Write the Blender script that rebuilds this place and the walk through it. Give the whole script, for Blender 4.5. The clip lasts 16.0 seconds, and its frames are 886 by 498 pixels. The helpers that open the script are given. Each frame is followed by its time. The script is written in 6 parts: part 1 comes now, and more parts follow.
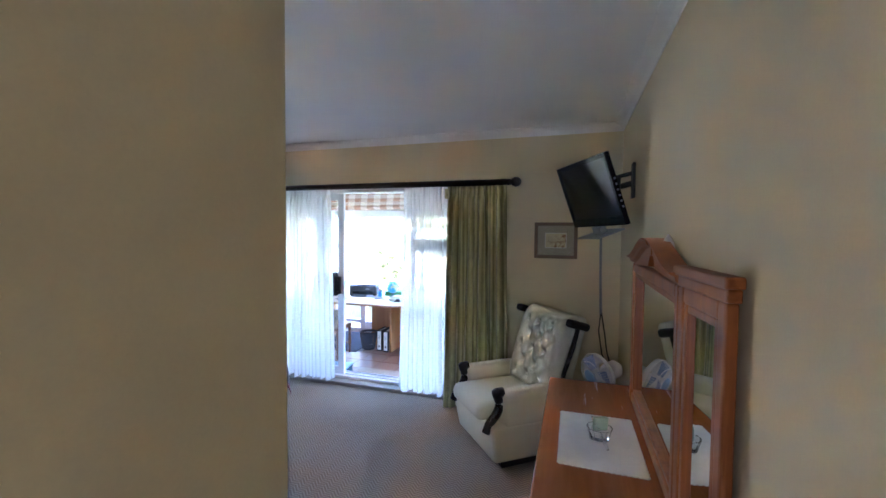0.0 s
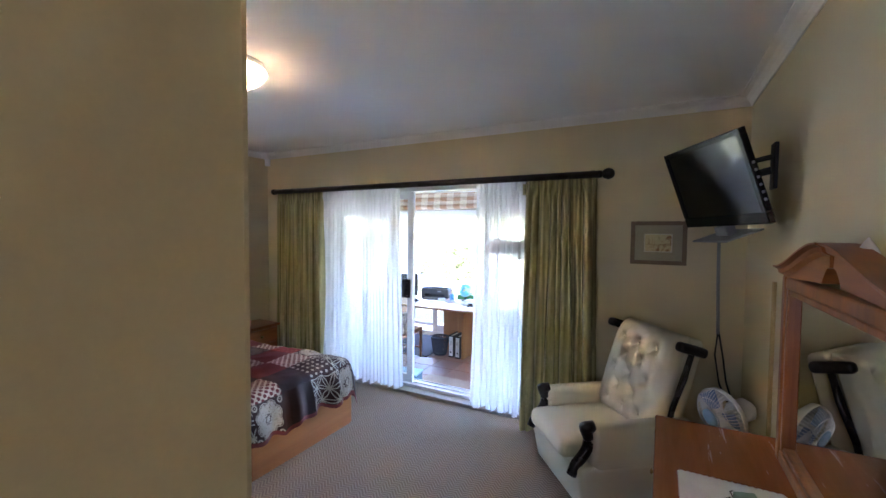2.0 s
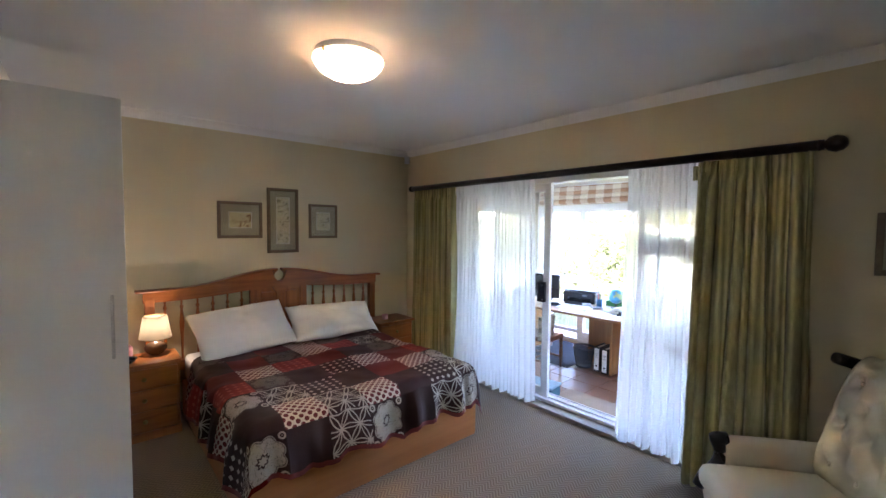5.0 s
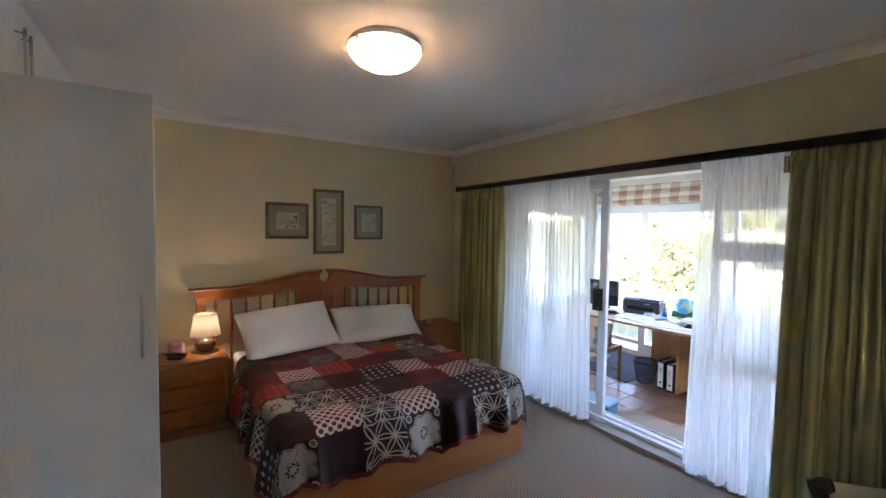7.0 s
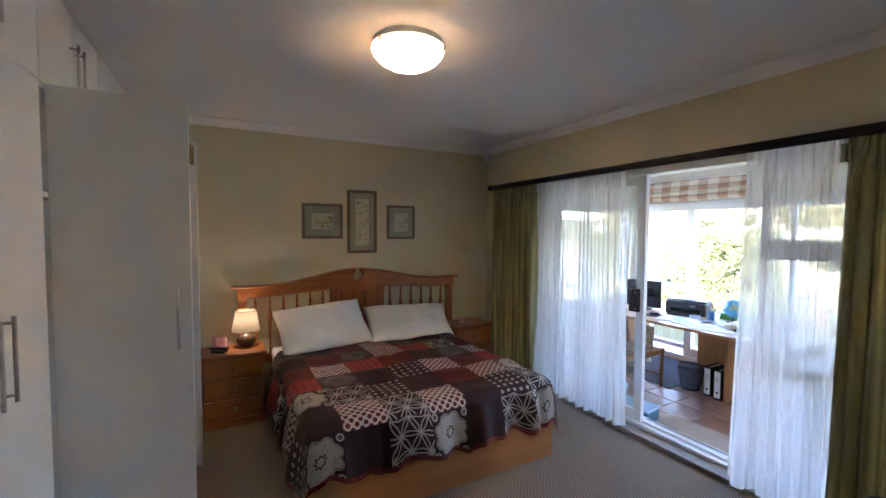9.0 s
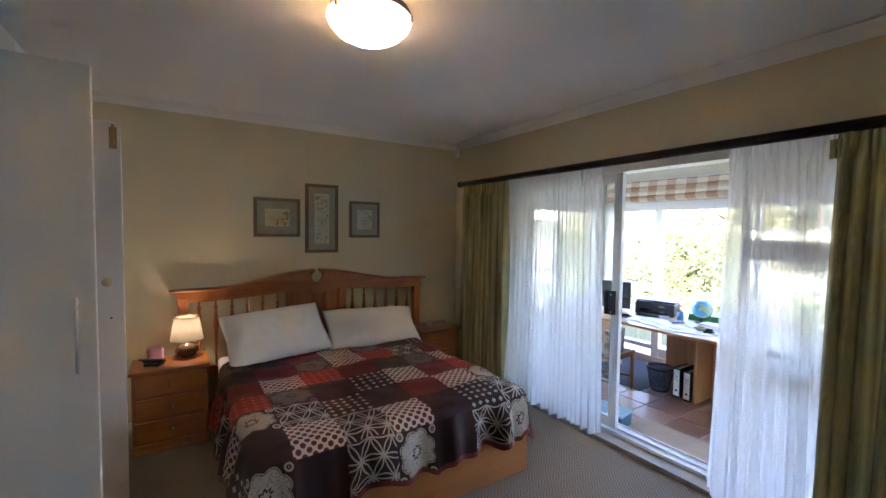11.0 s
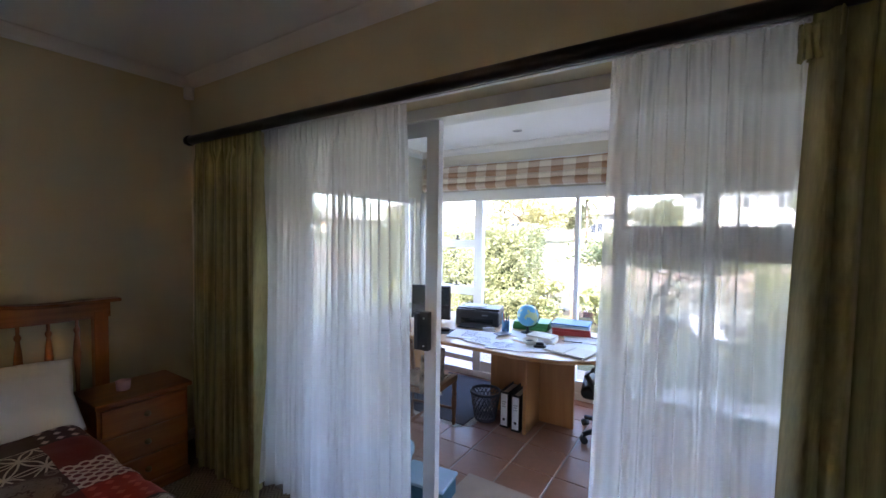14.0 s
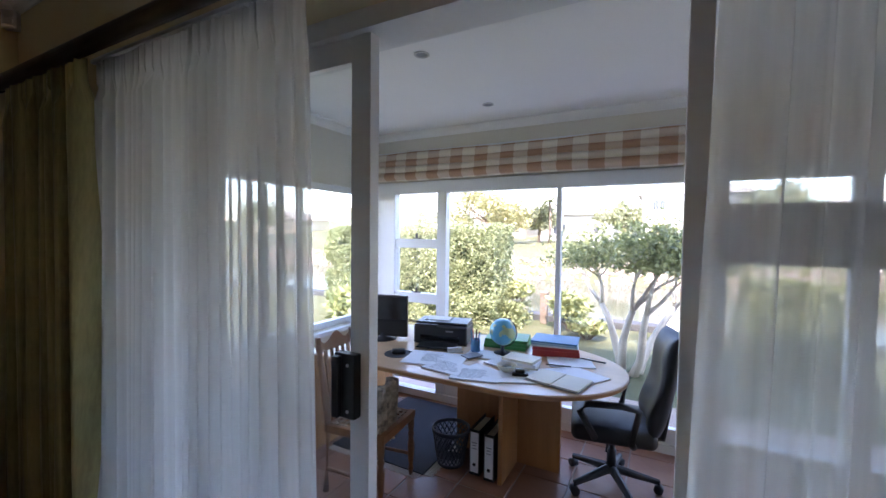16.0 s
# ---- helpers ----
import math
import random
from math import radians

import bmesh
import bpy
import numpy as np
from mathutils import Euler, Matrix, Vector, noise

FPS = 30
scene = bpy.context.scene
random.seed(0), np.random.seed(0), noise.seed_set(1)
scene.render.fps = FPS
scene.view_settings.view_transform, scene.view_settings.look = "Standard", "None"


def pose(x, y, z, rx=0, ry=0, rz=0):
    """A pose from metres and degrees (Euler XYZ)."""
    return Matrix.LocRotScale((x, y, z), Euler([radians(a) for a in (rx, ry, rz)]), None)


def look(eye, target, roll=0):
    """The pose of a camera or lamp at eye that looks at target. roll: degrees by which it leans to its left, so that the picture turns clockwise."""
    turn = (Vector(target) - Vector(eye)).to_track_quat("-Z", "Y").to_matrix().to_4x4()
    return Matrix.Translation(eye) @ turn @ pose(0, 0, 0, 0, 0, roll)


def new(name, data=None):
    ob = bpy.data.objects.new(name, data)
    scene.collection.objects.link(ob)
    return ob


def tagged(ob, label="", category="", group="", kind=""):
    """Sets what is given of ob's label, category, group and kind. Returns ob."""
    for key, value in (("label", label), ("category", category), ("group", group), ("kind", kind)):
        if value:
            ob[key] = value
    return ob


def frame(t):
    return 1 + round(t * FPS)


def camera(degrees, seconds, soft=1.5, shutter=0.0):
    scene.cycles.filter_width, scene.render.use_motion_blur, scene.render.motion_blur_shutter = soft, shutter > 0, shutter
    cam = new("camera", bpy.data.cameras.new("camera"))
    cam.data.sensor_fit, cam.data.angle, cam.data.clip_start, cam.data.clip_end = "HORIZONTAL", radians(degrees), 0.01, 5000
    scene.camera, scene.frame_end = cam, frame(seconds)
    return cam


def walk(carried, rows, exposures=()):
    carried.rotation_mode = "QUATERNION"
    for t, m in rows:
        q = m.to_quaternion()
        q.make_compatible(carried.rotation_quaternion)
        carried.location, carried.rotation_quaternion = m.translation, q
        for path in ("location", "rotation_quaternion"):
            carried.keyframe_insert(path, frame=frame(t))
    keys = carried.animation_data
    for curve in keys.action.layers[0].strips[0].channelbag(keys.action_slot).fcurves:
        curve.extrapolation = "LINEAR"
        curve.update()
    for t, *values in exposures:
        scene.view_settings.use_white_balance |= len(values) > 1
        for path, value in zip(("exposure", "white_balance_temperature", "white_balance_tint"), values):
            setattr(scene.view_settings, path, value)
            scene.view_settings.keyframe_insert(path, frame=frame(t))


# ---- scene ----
cam = camera(94.6, 16.0)
PATH = [
    (0, (0.069, 0.205, 1.652), (-0.536, 2.109, 1.572), 0.5),
    (0.5, (0.011, 0.324, 1.657), (-0.695, 2.194, 1.58), 0.7),
    (1, (-0.007, 0.402, 1.666), (-0.799, 2.237, 1.587), 0.7),
    (1.5, (-0.035, 0.477, 1.679), (-0.895, 2.281, 1.592), 0.5),
    (2, (-0.054, 0.559, 1.66), (-0.997, 2.32, 1.576), 0.5),
    (2.5, (-0.067, 0.637, 1.664), (-1.082, 2.358, 1.571), 0.5),
    (3, (-0.071, 0.711, 1.65), (-1.191, 2.366, 1.565), 0.8),
    (3.5, (-0.089, 0.775, 1.668), (-1.308, 2.357, 1.568), 0.7),
    (4, (-0.109, 0.818, 1.658), (-1.436, 2.311, 1.56), 0.7),
    (4.5, (-0.123, 0.883, 1.657), (-1.554, 2.277, 1.555), 0.6),
    (7, (-0.25, 1.112, 1.636), (-1.912, 2.221, 1.545), 0.7),
    (7.5, (-0.217, 1.163, 1.632), (-1.922, 2.204, 1.543), 0.6),
    (8, (-0.202, 1.175, 1.616), (-1.936, 2.169, 1.533), 0.5),
    (8.5, (-0.195, 1.187, 1.624), (-1.95, 2.142, 1.536), 0.6),
    (8.7, (-0.201, 1.188, 1.622), (-1.962, 2.131, 1.532), 0.3),
    (10.8, (-0.395, 1.258, 1.637), (-2.105, 2.29, 1.536), 0.7),
    (11, (-0.435, 1.312, 1.615), (-2.115, 2.393, 1.522), 0.7),
    (11.5, (-0.514, 1.496, 1.616), (-2.108, 2.699, 1.519), 0.7),
    (12, (-0.64, 1.68, 1.592), (-2.087, 3.058, 1.496), 0.8),
    (12.5, (-0.82, 1.866, 1.569), (-2.12, 3.383, 1.48), 0.8),
    (13, (-0.973, 2.11, 1.544), (-2.187, 3.697, 1.456), 0.7),
    (13.5, (-1.1, 2.342, 1.543), (-2.271, 3.961, 1.458), 0.7),
    (14, (-1.252, 2.554, 1.541), (-2.347, 4.226, 1.459), 0.8),
    (14.5, (-1.367, 2.735, 1.544), (-2.395, 4.449, 1.463), 0.8),
    (15, (-1.456, 2.938, 1.524), (-2.434, 4.681, 1.447), 0.6),
    (15.5, (-1.534, 3.106, 1.515), (-2.493, 4.859, 1.441), 0.7),
    (16, (-1.606, 3.245, 1.507), (-2.554, 5.005, 1.433), 0.7),
]
walk(cam, [(t, look(eye, target, roll)) for t, eye, target, roll in PATH],
     exposures=[(0.0, 5.82, 5350, 29), (1.5, 5.8, 5650, 30), (3.0, 5.62, 5950, 30), (4.5, 5.5, 6100, 30), (7.0, 5.15, 6200, 29), (8.5, 5.0, 6150, 29), (11.0, 5.0, 6200, 29), (13.0, 4.62, 6300, 30), (14.5, 3.95, 6350, 31), (16.0, 3.5, 6350, 31)])

# ---- world, sun and lamps ----
world = bpy.data.worlds.new("world")
scene.world = world
world.use_nodes = True
sky_tex = world.node_tree.nodes.new("ShaderNodeTexSky")
sky_tex.sky_type = "NISHITA"
sky_tex.sun_disc = False
SUN_EL, SUN_AZ = radians(50), radians(165)
sky_tex.sun_elevation, sky_tex.sun_rotation = SUN_EL, SUN_AZ
sky_tex.air_density, sky_tex.dust_density = 1.0, 1.0
world.node_tree.links.new(sky_tex.outputs[0], world.node_tree.nodes["Background"].inputs[0])
world.node_tree.nodes["Background"].inputs[1].default_value = 0.15

sun_data = bpy.data.lights.new("sun", "SUN")
sun_data.energy, sun_data.angle, sun_data.color = 2.3, radians(0.5), (1.0, 0.95, 0.86)
sun_lamp = new("sun", sun_data)
sun_dir = Vector((math.sin(SUN_AZ) * math.cos(SUN_EL), math.cos(SUN_AZ) * math.cos(SUN_EL), math.sin(SUN_EL)))
sun_lamp.matrix_world = look(sun_dir * 60, (0, 0, 0))


def point_lamp(name, at, energy, radius, colour):
    d = bpy.data.lights.new(name, "POINT")
    d.energy, d.shadow_soft_size, d.color = energy, radius, colour
    o = new(name, d)
    o.location = at
    return o


# unseen fill lamp added in the passage behind the walker; no window is built there
pw = bpy.data.lights.new("passage_fill", "AREA")
pw.shape, pw.size, pw.size_y, pw.energy, pw.color = "RECTANGLE", 0.75, 1.9, 0.20, (0.96, 0.97, 1.0)
pw_lamp = new("passage_fill", pw)
pw_lamp.matrix_world = look((-0.40, -0.75, 1.4), (0.46, 0.10, 1.5))

LAMP_X, LAMP_Y = -2.218, 2.05
point_lamp("ceiling_bulb", (LAMP_X, LAMP_Y, 2.505), 1.4, 0.03, (1.0, 0.80, 0.56))
point_lamp("bedside_bulb", (-4.17, 1.345, 0.84), 0.10, 0.03, (1.0, 0.84, 0.62))

# ---- materials ----
def nodes_of(name):
    m = bpy.data.materials.new(name)
    m.use_nodes = True
    nt = m.node_tree
    return m, nt, nt.nodes["Principled BSDF"]


def link(nt, a, b):
    nt.links.new(a, b)


def math_node(nt, op, a, b=None, c=None, clamp=False):
    n = nt.nodes.new("ShaderNodeMath")
    n.operation, n.use_clamp = op, clamp
    for i, v in enumerate((a, b, c)):
        if v is None:
            continue
        if isinstance(v, (int, float)):
            n.inputs[i].default_value = v
        else:
            nt.links.new(v, n.inputs[i])
    return n.outputs[0]


def mix_colour(nt, fac, a, b):
    n = nt.nodes.new("ShaderNodeMix")
    n.data_type = "RGBA"
    for s, v in ((n.inputs[0], fac), (n.inputs[6], a), (n.inputs[7], b)):
        if isinstance(v, (int, float)):
            s.default_value = v
        elif isinstance(v, tuple):
            s.default_value = (*v, 1) if len(v) == 3 else v
        else:
            nt.links.new(v, s)
    return n.outputs[2]


def coords(nt, kind="Object", scale=(1, 1, 1), rot=(0, 0, 0)):
    tc = nt.nodes.new("ShaderNodeTexCoord")
    mp = nt.nodes.new("ShaderNodeMapping")
    mp.inputs["Scale"].default_value = scale
    mp.inputs["Rotation"].default_value = [radians(a) for a in rot]
    link(nt, tc.outputs[kind], mp.inputs[0])
    return mp.outputs[0]


def noise_tex(nt, vec, scale, detail=3.0, rough=0.55, distortion=0.0):
    n = nt.nodes.new("ShaderNodeTexNoise")
    n.inputs["Scale"].default_value, n.inputs["Detail"].default_value = scale, detail
    n.inputs["Roughness"].default_value, n.inputs["Distortion"].default_value = rough, distortion
    link(nt, vec, n.inputs["Vector"])
    return n.outputs["Fac"]


def bump(nt, height, strength, dist, bsdf):
    b = nt.nodes.new("ShaderNodeBump")
    b.inputs["Strength"].default_value, b.inputs["Distance"].default_value = strength, dist
    link(nt, height, b.inputs["Height"])
    link(nt, b.outputs[0], bsdf.inputs["Normal"])


def shade(c, k):
    return tuple(min(1.0, v * k) for v in c)


def surface(name, colour, rough=0.6, vary=0.12, fine=60.0, coarse=2.5, bumps=0.15, depth=0.002, metal=0.0, stretch=(1, 1, 1), spec=0.5, random_tint=0.0):
    """A plain surface with variation at two scales, uneven gloss and fine relief."""
    m, nt, p = nodes_of(name)
    v = coords(nt, "Object", stretch)
    big, small = noise_tex(nt, v, coarse, 3), noise_tex(nt, v, fine, 4)
    f = math_node(nt, "ADD", math_node(nt, "MULTIPLY", big, 0.6), math_node(nt, "MULTIPLY", small, 0.4))
    f = math_node(nt, "MULTIPLY_ADD", f, 2.2, -0.6, clamp=True)
    col = mix_colour(nt, f, shade(colour, 1 - vary), shade(colour, 1 + vary))
    if random_tint:
        oi = nt.nodes.new("ShaderNodeObjectInfo")
        col = mix_colour(nt, math_node(nt, "MULTIPLY", oi.outputs["Random"], random_tint), col, shade(colour, 0.55))
    link(nt, col, p.inputs["Base Color"])
    link(nt, math_node(nt, "MULTIPLY_ADD", big, 0.16, rough - 0.08, clamp=True), p.inputs["Roughness"])
    p.inputs["Metallic"].default_value = metal
    p.inputs["Specular IOR Level"].default_value = spec
    if bumps:
        bump(nt, small, bumps, depth, p)
    return m


def wood(name, dark, light, rough=0.35, axis="x", grain=28.0, coat=0.0):
    """Varnished timber with grain along one axis."""
    m, nt, p = nodes_of(name)
    st = {"x": (0.08, 1, 1), "y": (1, 0.08, 1), "z": (1, 1, 0.08)}[axis]
    v = coords(nt, "Object", st)
    g = noise_tex(nt, v, grain, 5, 0.6, 0.6)
    b = noise_tex(nt, v, 5.0, 2, 0.5, 1.2)
    f = math_node(nt, "MULTIPLY_ADD", math_node(nt, "ADD", math_node(nt, "MULTIPLY", g, 0.55), math_node(nt, "MULTIPLY", b, 0.45)), 2.6, -0.8, clamp=True)
    link(nt, mix_colour(nt, f, dark, light), p.inputs["Base Color"])
    link(nt, math_node(nt, "MULTIPLY_ADD", g, 0.2, rough - 0.1, clamp=True), p.inputs["Roughness"])
    p.inputs["Coat Weight"].default_value = coat
    p.inputs["Coat Roughness"].default_value = 0.2
    bump(nt, g, 0.12, 0.001, p)
    return m


def glass_pane(name, gloss=0.07, tint=(0.96, 0.98, 0.97), rough=0.02):
    m, nt, p = nodes_of(name)
    tr = nt.nodes.new("ShaderNodeBsdfTransparent")
    tr.inputs[0].default_value = (*tint, 1)
    gl = nt.nodes.new("ShaderNodeBsdfGlossy")
    gl.inputs["Roughness"].default_value = rough
    mx = nt.nodes.new("ShaderNodeMixShader")
    mx.inputs[0].default_value = gloss
    link(nt, tr.outputs[0], mx.inputs[1]), link(nt, gl.outputs[0], mx.inputs[2])
    link(nt, mx.outputs[0], nt.nodes["Material Output"].inputs[0])
    return m


def sheer_cloth(name, colour, clear, through_share=0.62):
    m, nt, p = nodes_of(name)
    tr = nt.nodes.new("ShaderNodeBsdfTransparent")
    tl = nt.nodes.new("ShaderNodeBsdfTranslucent")
    df = nt.nodes.new("ShaderNodeBsdfDiffuse")
    tl.inputs[0].default_value = df.inputs[0].default_value = (*colour, 1)
    half, full = nt.nodes.new("ShaderNodeMixShader"), nt.nodes.new("ShaderNodeMixShader")
    half.inputs[0].default_value = through_share
    link(nt, df.outputs[0], half.inputs[1]), link(nt, tl.outputs[0], half.inputs[2])
    weave = noise_tex(nt, coords(nt, "Object", (1, 1, 0.015)), 60, 2)
    link(nt, math_node(nt, "MULTIPLY_ADD", weave, 0.12, clear - 0.06, clamp=True), full.inputs[0])
    link(nt, half.outputs[0], full.inputs[1]), link(nt, tr.outputs[0], full.inputs[2])
    link(nt, full.outputs[0], nt.nodes["Material Output"].inputs[0])
    return m


def leafy(name, dark, light):
    """Leaves: colour varies leaf by leaf, and light comes through."""
    m, nt, p = nodes_of(name)
    geo = nt.nodes.new("ShaderNodeNewGeometry")
    col = mix_colour(nt, geo.outputs["Random Per Island"], dark, light)
    link(nt, col, p.inputs["Base Color"])
    p.inputs["Roughness"].default_value = 0.5
    tl = nt.nodes.new("ShaderNodeBsdfTranslucent")
    link(nt, col, tl.inputs[0])
    mx = nt.nodes.new("ShaderNodeMixShader")
    mx.inputs[0].default_value = 0.3
    link(nt, p.outputs[0], mx.inputs[1]), link(nt, tl.outputs[0], mx.inputs[2])
    link(nt, mx.outputs[0], nt.nodes["Material Output"].inputs[0])
    return m


WALL = surface("wall_paint", (0.69, 0.60, 0.385), 0.75, 0.05, 140, 1.2, 0.12, 0.001)
WALL_SUN = surface("sunroom_paint", (0.70, 0.66, 0.56), 0.75, 0.05, 140, 1.2, 0.12, 0.001)
CEIL = surface("ceiling_paint", (0.90, 0.90, 0.89), 0.8, 0.03, 120, 1.0, 0.08, 0.001)
CORNICE = surface("cornice_plaster", (0.86, 0.85, 0.82), 0.7, 0.03, 90, 2.0, 0.06, 0.001)
WHITE = surface("white_frame", (0.78, 0.79, 0.80), 0.35, 0.04, 60, 3.0, 0.05, 0.0005)
CUPBOARD = surface("cupboard_paint", (0.80, 0.80, 0.77), 0.42, 0.03, 70, 1.5, 0.05, 0.0005)
DOOR_OLD = surface("old_door_paint", (0.74, 0.72, 0.70), 0.5, 0.05, 60, 2.0, 0.1, 0.001)
STEEL = surface("brushed_steel", (0.55, 0.55, 0.54), 0.3, 0.1, 200, 4.0, 0.05, 0.0003, metal=1.0)
BRASS = surface("aged_brass", (0.35, 0.24, 0.10), 0.4, 0.15, 150, 4.0, 0.1, 0.0005, metal=1.0)
KNOB = surface("pale_wood_knob", (0.62, 0.48, 0.28), 0.45, 0.1, 60, 4.0)
BLACKWOOD = surface("black_stained_wood", (0.012, 0.010, 0.009), 0.28, 0.3, 40, 4.0, 0.08, 0.0006)
RODWOOD = surface("dark_stained_rod", (0.014, 0.009, 0.008), 0.32, 0.3, 50, 5.0, 0.08, 0.0006)
BLACK = surface("black_plastic", (0.012, 0.012, 0.013), 0.38, 0.2, 120, 5.0, 0.06, 0.0004)
BLACKM = surface("matt_black_plastic", (0.02, 0.02, 0.021), 0.55, 0.2, 160, 5.0, 0.1, 0.0005)
LEATHER = surface("black_leather", (0.010, 0.010, 0.012), 0.48, 0.25, 70, 4.0, 0.3, 0.002)
TVBLACK = surface("piano_black_plastic", (0.008, 0.008, 0.009), 0.22, 0.1, 60, 4.0, 0.0, spec=0.2)
SCREEN = surface("dark_screen", (0.008, 0.009, 0.011), 0.12, 0.1, 20, 2.0, 0.0)
GREYPL = surface("grey_plastic", (0.25, 0.26, 0.28), 0.45, 0.1, 100, 4.0)
PINE = wood("varnished_pine", (0.22, 0.060, 0.011), (0.47, 0.155, 0.028), 0.42, "y", 26, 0.12)
PINE_Z = wood("varnished_pine_upright", (0.22, 0.060, 0.011), (0.47, 0.155, 0.028), 0.42, "z", 26, 0.12)
PINE_TOP = wood("polished_red_pine", (0.26, 0.075, 0.022), (0.40, 0.135, 0.042), 0.24, "y", 18, 0.5)
NIGHT = wood("nightstand_pine", (0.27, 0.080, 0.019), (0.50, 0.185, 0.046), 0.33, "y", 24, 0.3)
BEDBASE = wood("laminate_bed_base", (0.40, 0.14, 0.036), (0.53, 0.215, 0.062), 0.45, "y", 20, 0.05)
BEECH = wood("beech_laminate", (0.36, 0.155, 0.05), (0.50, 0.245, 0.09), 0.4, "z", 18, 0.1)
BEECH_TOP = wood("beech_desk_top", (0.50, 0.30, 0.15), (0.64, 0.42, 0.24), 0.32, "x", 18, 0.15)
BASKET = surface("charcoal_plastic", (0.06, 0.063, 0.072), 0.45, 0.1, 100, 4.0)
IMBUIA = wood("dark_chair_wood", (0.13, 0.045, 0.016), (0.33, 0.14, 0.05), 0.35, "z", 30, 0.2)
CREAM = surface("cream_upholstery", (0.66, 0.63, 0.50), 0.85, 0.06, 220, 3.0, 0.25, 0.001)
PILLOW = surface("white_cotton", (0.83, 0.81, 0.76), 0.9, 0.03, 14, 3.0, 0.22, 0.015)
LACE = surface("white_lace", (0.78, 0.76, 0.72), 0.9, 0.1, 160, 8.0, 0.4, 0.001)
PAPER = surface("paper", (0.80, 0.81, 0.82), 0.7, 0.05, 30, 6.0, 0.05, 0.0005)
PAPERCREAM = surface("cream_paper", (0.74, 0.70, 0.58), 0.7, 0.06, 30, 6.0, 0.05, 0.0005)
PINKWAX = surface("pink_wax", (0.72, 0.38, 0.42), 0.5, 0.1, 40, 6.0)
POT_BR = surface("brown_glaze", (0.10, 0.055, 0.03), 0.2, 0.4, 12, 4.0, 0.1)
BLUE = surface("blue_card", (0.06, 0.22, 0.42), 0.5, 0.1)
LBLUE = surface("pale_blue_card", (0.35, 0.52, 0.66), 0.5, 0.1)
RED = surface("red_card", (0.42, 0.035, 0.03), 0.5, 0.1)
GREEN = surface("green_card", (0.05, 0.26, 0.07), 0.5, 0.1)
TEAL = surface("teal_box", (0.03, 0.13, 0.2), 0.5, 0.1)
GROUT = surface("grout", (0.34, 0.30, 0.26), 0.9, 0.1, 90, 3.0, 0.3)
TILE = surface("terracotta_tile", (0.31, 0.15, 0.092), 0.35, 0.2, 24, 4.0, 0.12, 0.0015, random_tint=0.35)
MATM = surface("door_mat_weave", (0.40, 0.31, 0.24), 0.95, 0.15, 260, 6.0, 0.5, 0.002)
RUGM = surface("dark_rug_weave", (0.035, 0.038, 0.048), 0.95, 0.25, 200, 6.0, 0.5, 0.002)
FRINGE = surface("rug_fringe", (0.55, 0.52, 0.46), 0.95, 0.2, 200, 6.0, 0.5, 0.002)
MIRROR = surface("mirror_silver", (0.86, 0.87, 0.86), 0.02, 0.01, 30, 2.0, 0.0, metal=1.0)
MIRROR.node_tree.nodes["Principled BSDF"].inputs["Roughness"].default_value = 0.01
for l in list(MIRROR.node_tree.links):
    if l.to_socket.name == "Roughness":
        MIRROR.node_tree.links.remove(l)
GLASS = glass_pane("window_glass", 0.05)
PICGLASS = glass_pane("picture_glass", 0.05)
PICGLASS_DULL = glass_pane("non_reflecting_glass", 0.006, rough=0.3)
CRYSTAL, _nt, _p = nodes_of("clear_crystal")
_p.inputs["Transmission Weight"].default_value, _p.inputs["Roughness"].default_value, _p.inputs["IOR"].default_value = 1.0, 0.03, 1.45
_p.inputs["Base Color"].default_value = (0.95, 0.97, 0.96, 1)
SHEER = sheer_cloth("white_sheer", (0.84, 0.84, 0.84), 0.25)
SHEER_L = sheer_cloth("white_voile", (0.84, 0.84, 0.84), 0.18)
SHADE = sheer_cloth("lamp_shade_cloth", (0.34, 0.29, 0.20), 0.0, 0.35)
BOWL = sheer_cloth("frosted_bowl", (0.66, 0.55, 0.39), 0.0, 0.45)
BARK = surface("pale_bark", (0.52, 0.46, 0.38), 0.8, 0.3, 30, 5.0, 0.5, 0.01)
BARK_D = surface("dark_bark", (0.16, 0.12, 0.09), 0.9, 0.3, 30, 5.0, 0.5, 0.01)
LEAF_H = leafy("hedge_leaves", (0.10, 0.13, 0.05), (0.42, 0.44, 0.22))
LEAF_T = leafy("tree_leaves", (0.10, 0.13, 0.05), (0.46, 0.47, 0.20))
LEAF_F = leafy("far_leaves", (0.15, 0.17, 0.09), (0.36, 0.36, 0.20))
LEAF_Y = leafy("olive_far_leaves", (0.20, 0.20, 0.08), (0.46, 0.42, 0.20))
HOUSEW = surface("house_plaster", (0.56, 0.54, 0.51), 0.8, 0.06, 8, 0.4)
HOUSEY = surface("house_plaster_warm", (0.50, 0.42, 0.30), 0.8, 0.06, 8, 0.4)
ROOF = surface("roof_tiles", (0.40, 0.35, 0.31), 0.8, 0.2, 5, 0.5, 0.4, 0.03)
DARKGL = surface("dark_window", (0.05, 0.06, 0.07), 0.1, 0.2, 2, 0.3, 0.0)
STONE = surface("revetment_stone", (0.30, 0.235, 0.195), 0.9, 0.4, 6, 1.0, 0.5, 0.03, random_tint=0.3)
KERB = surface("black_kerb", (0.05, 0.05, 0.05), 0.8, 0.3, 20, 2.0)
CLAY = surface("clay_pot", (0.20, 0.18, 0.155), 0.8, 0.2)
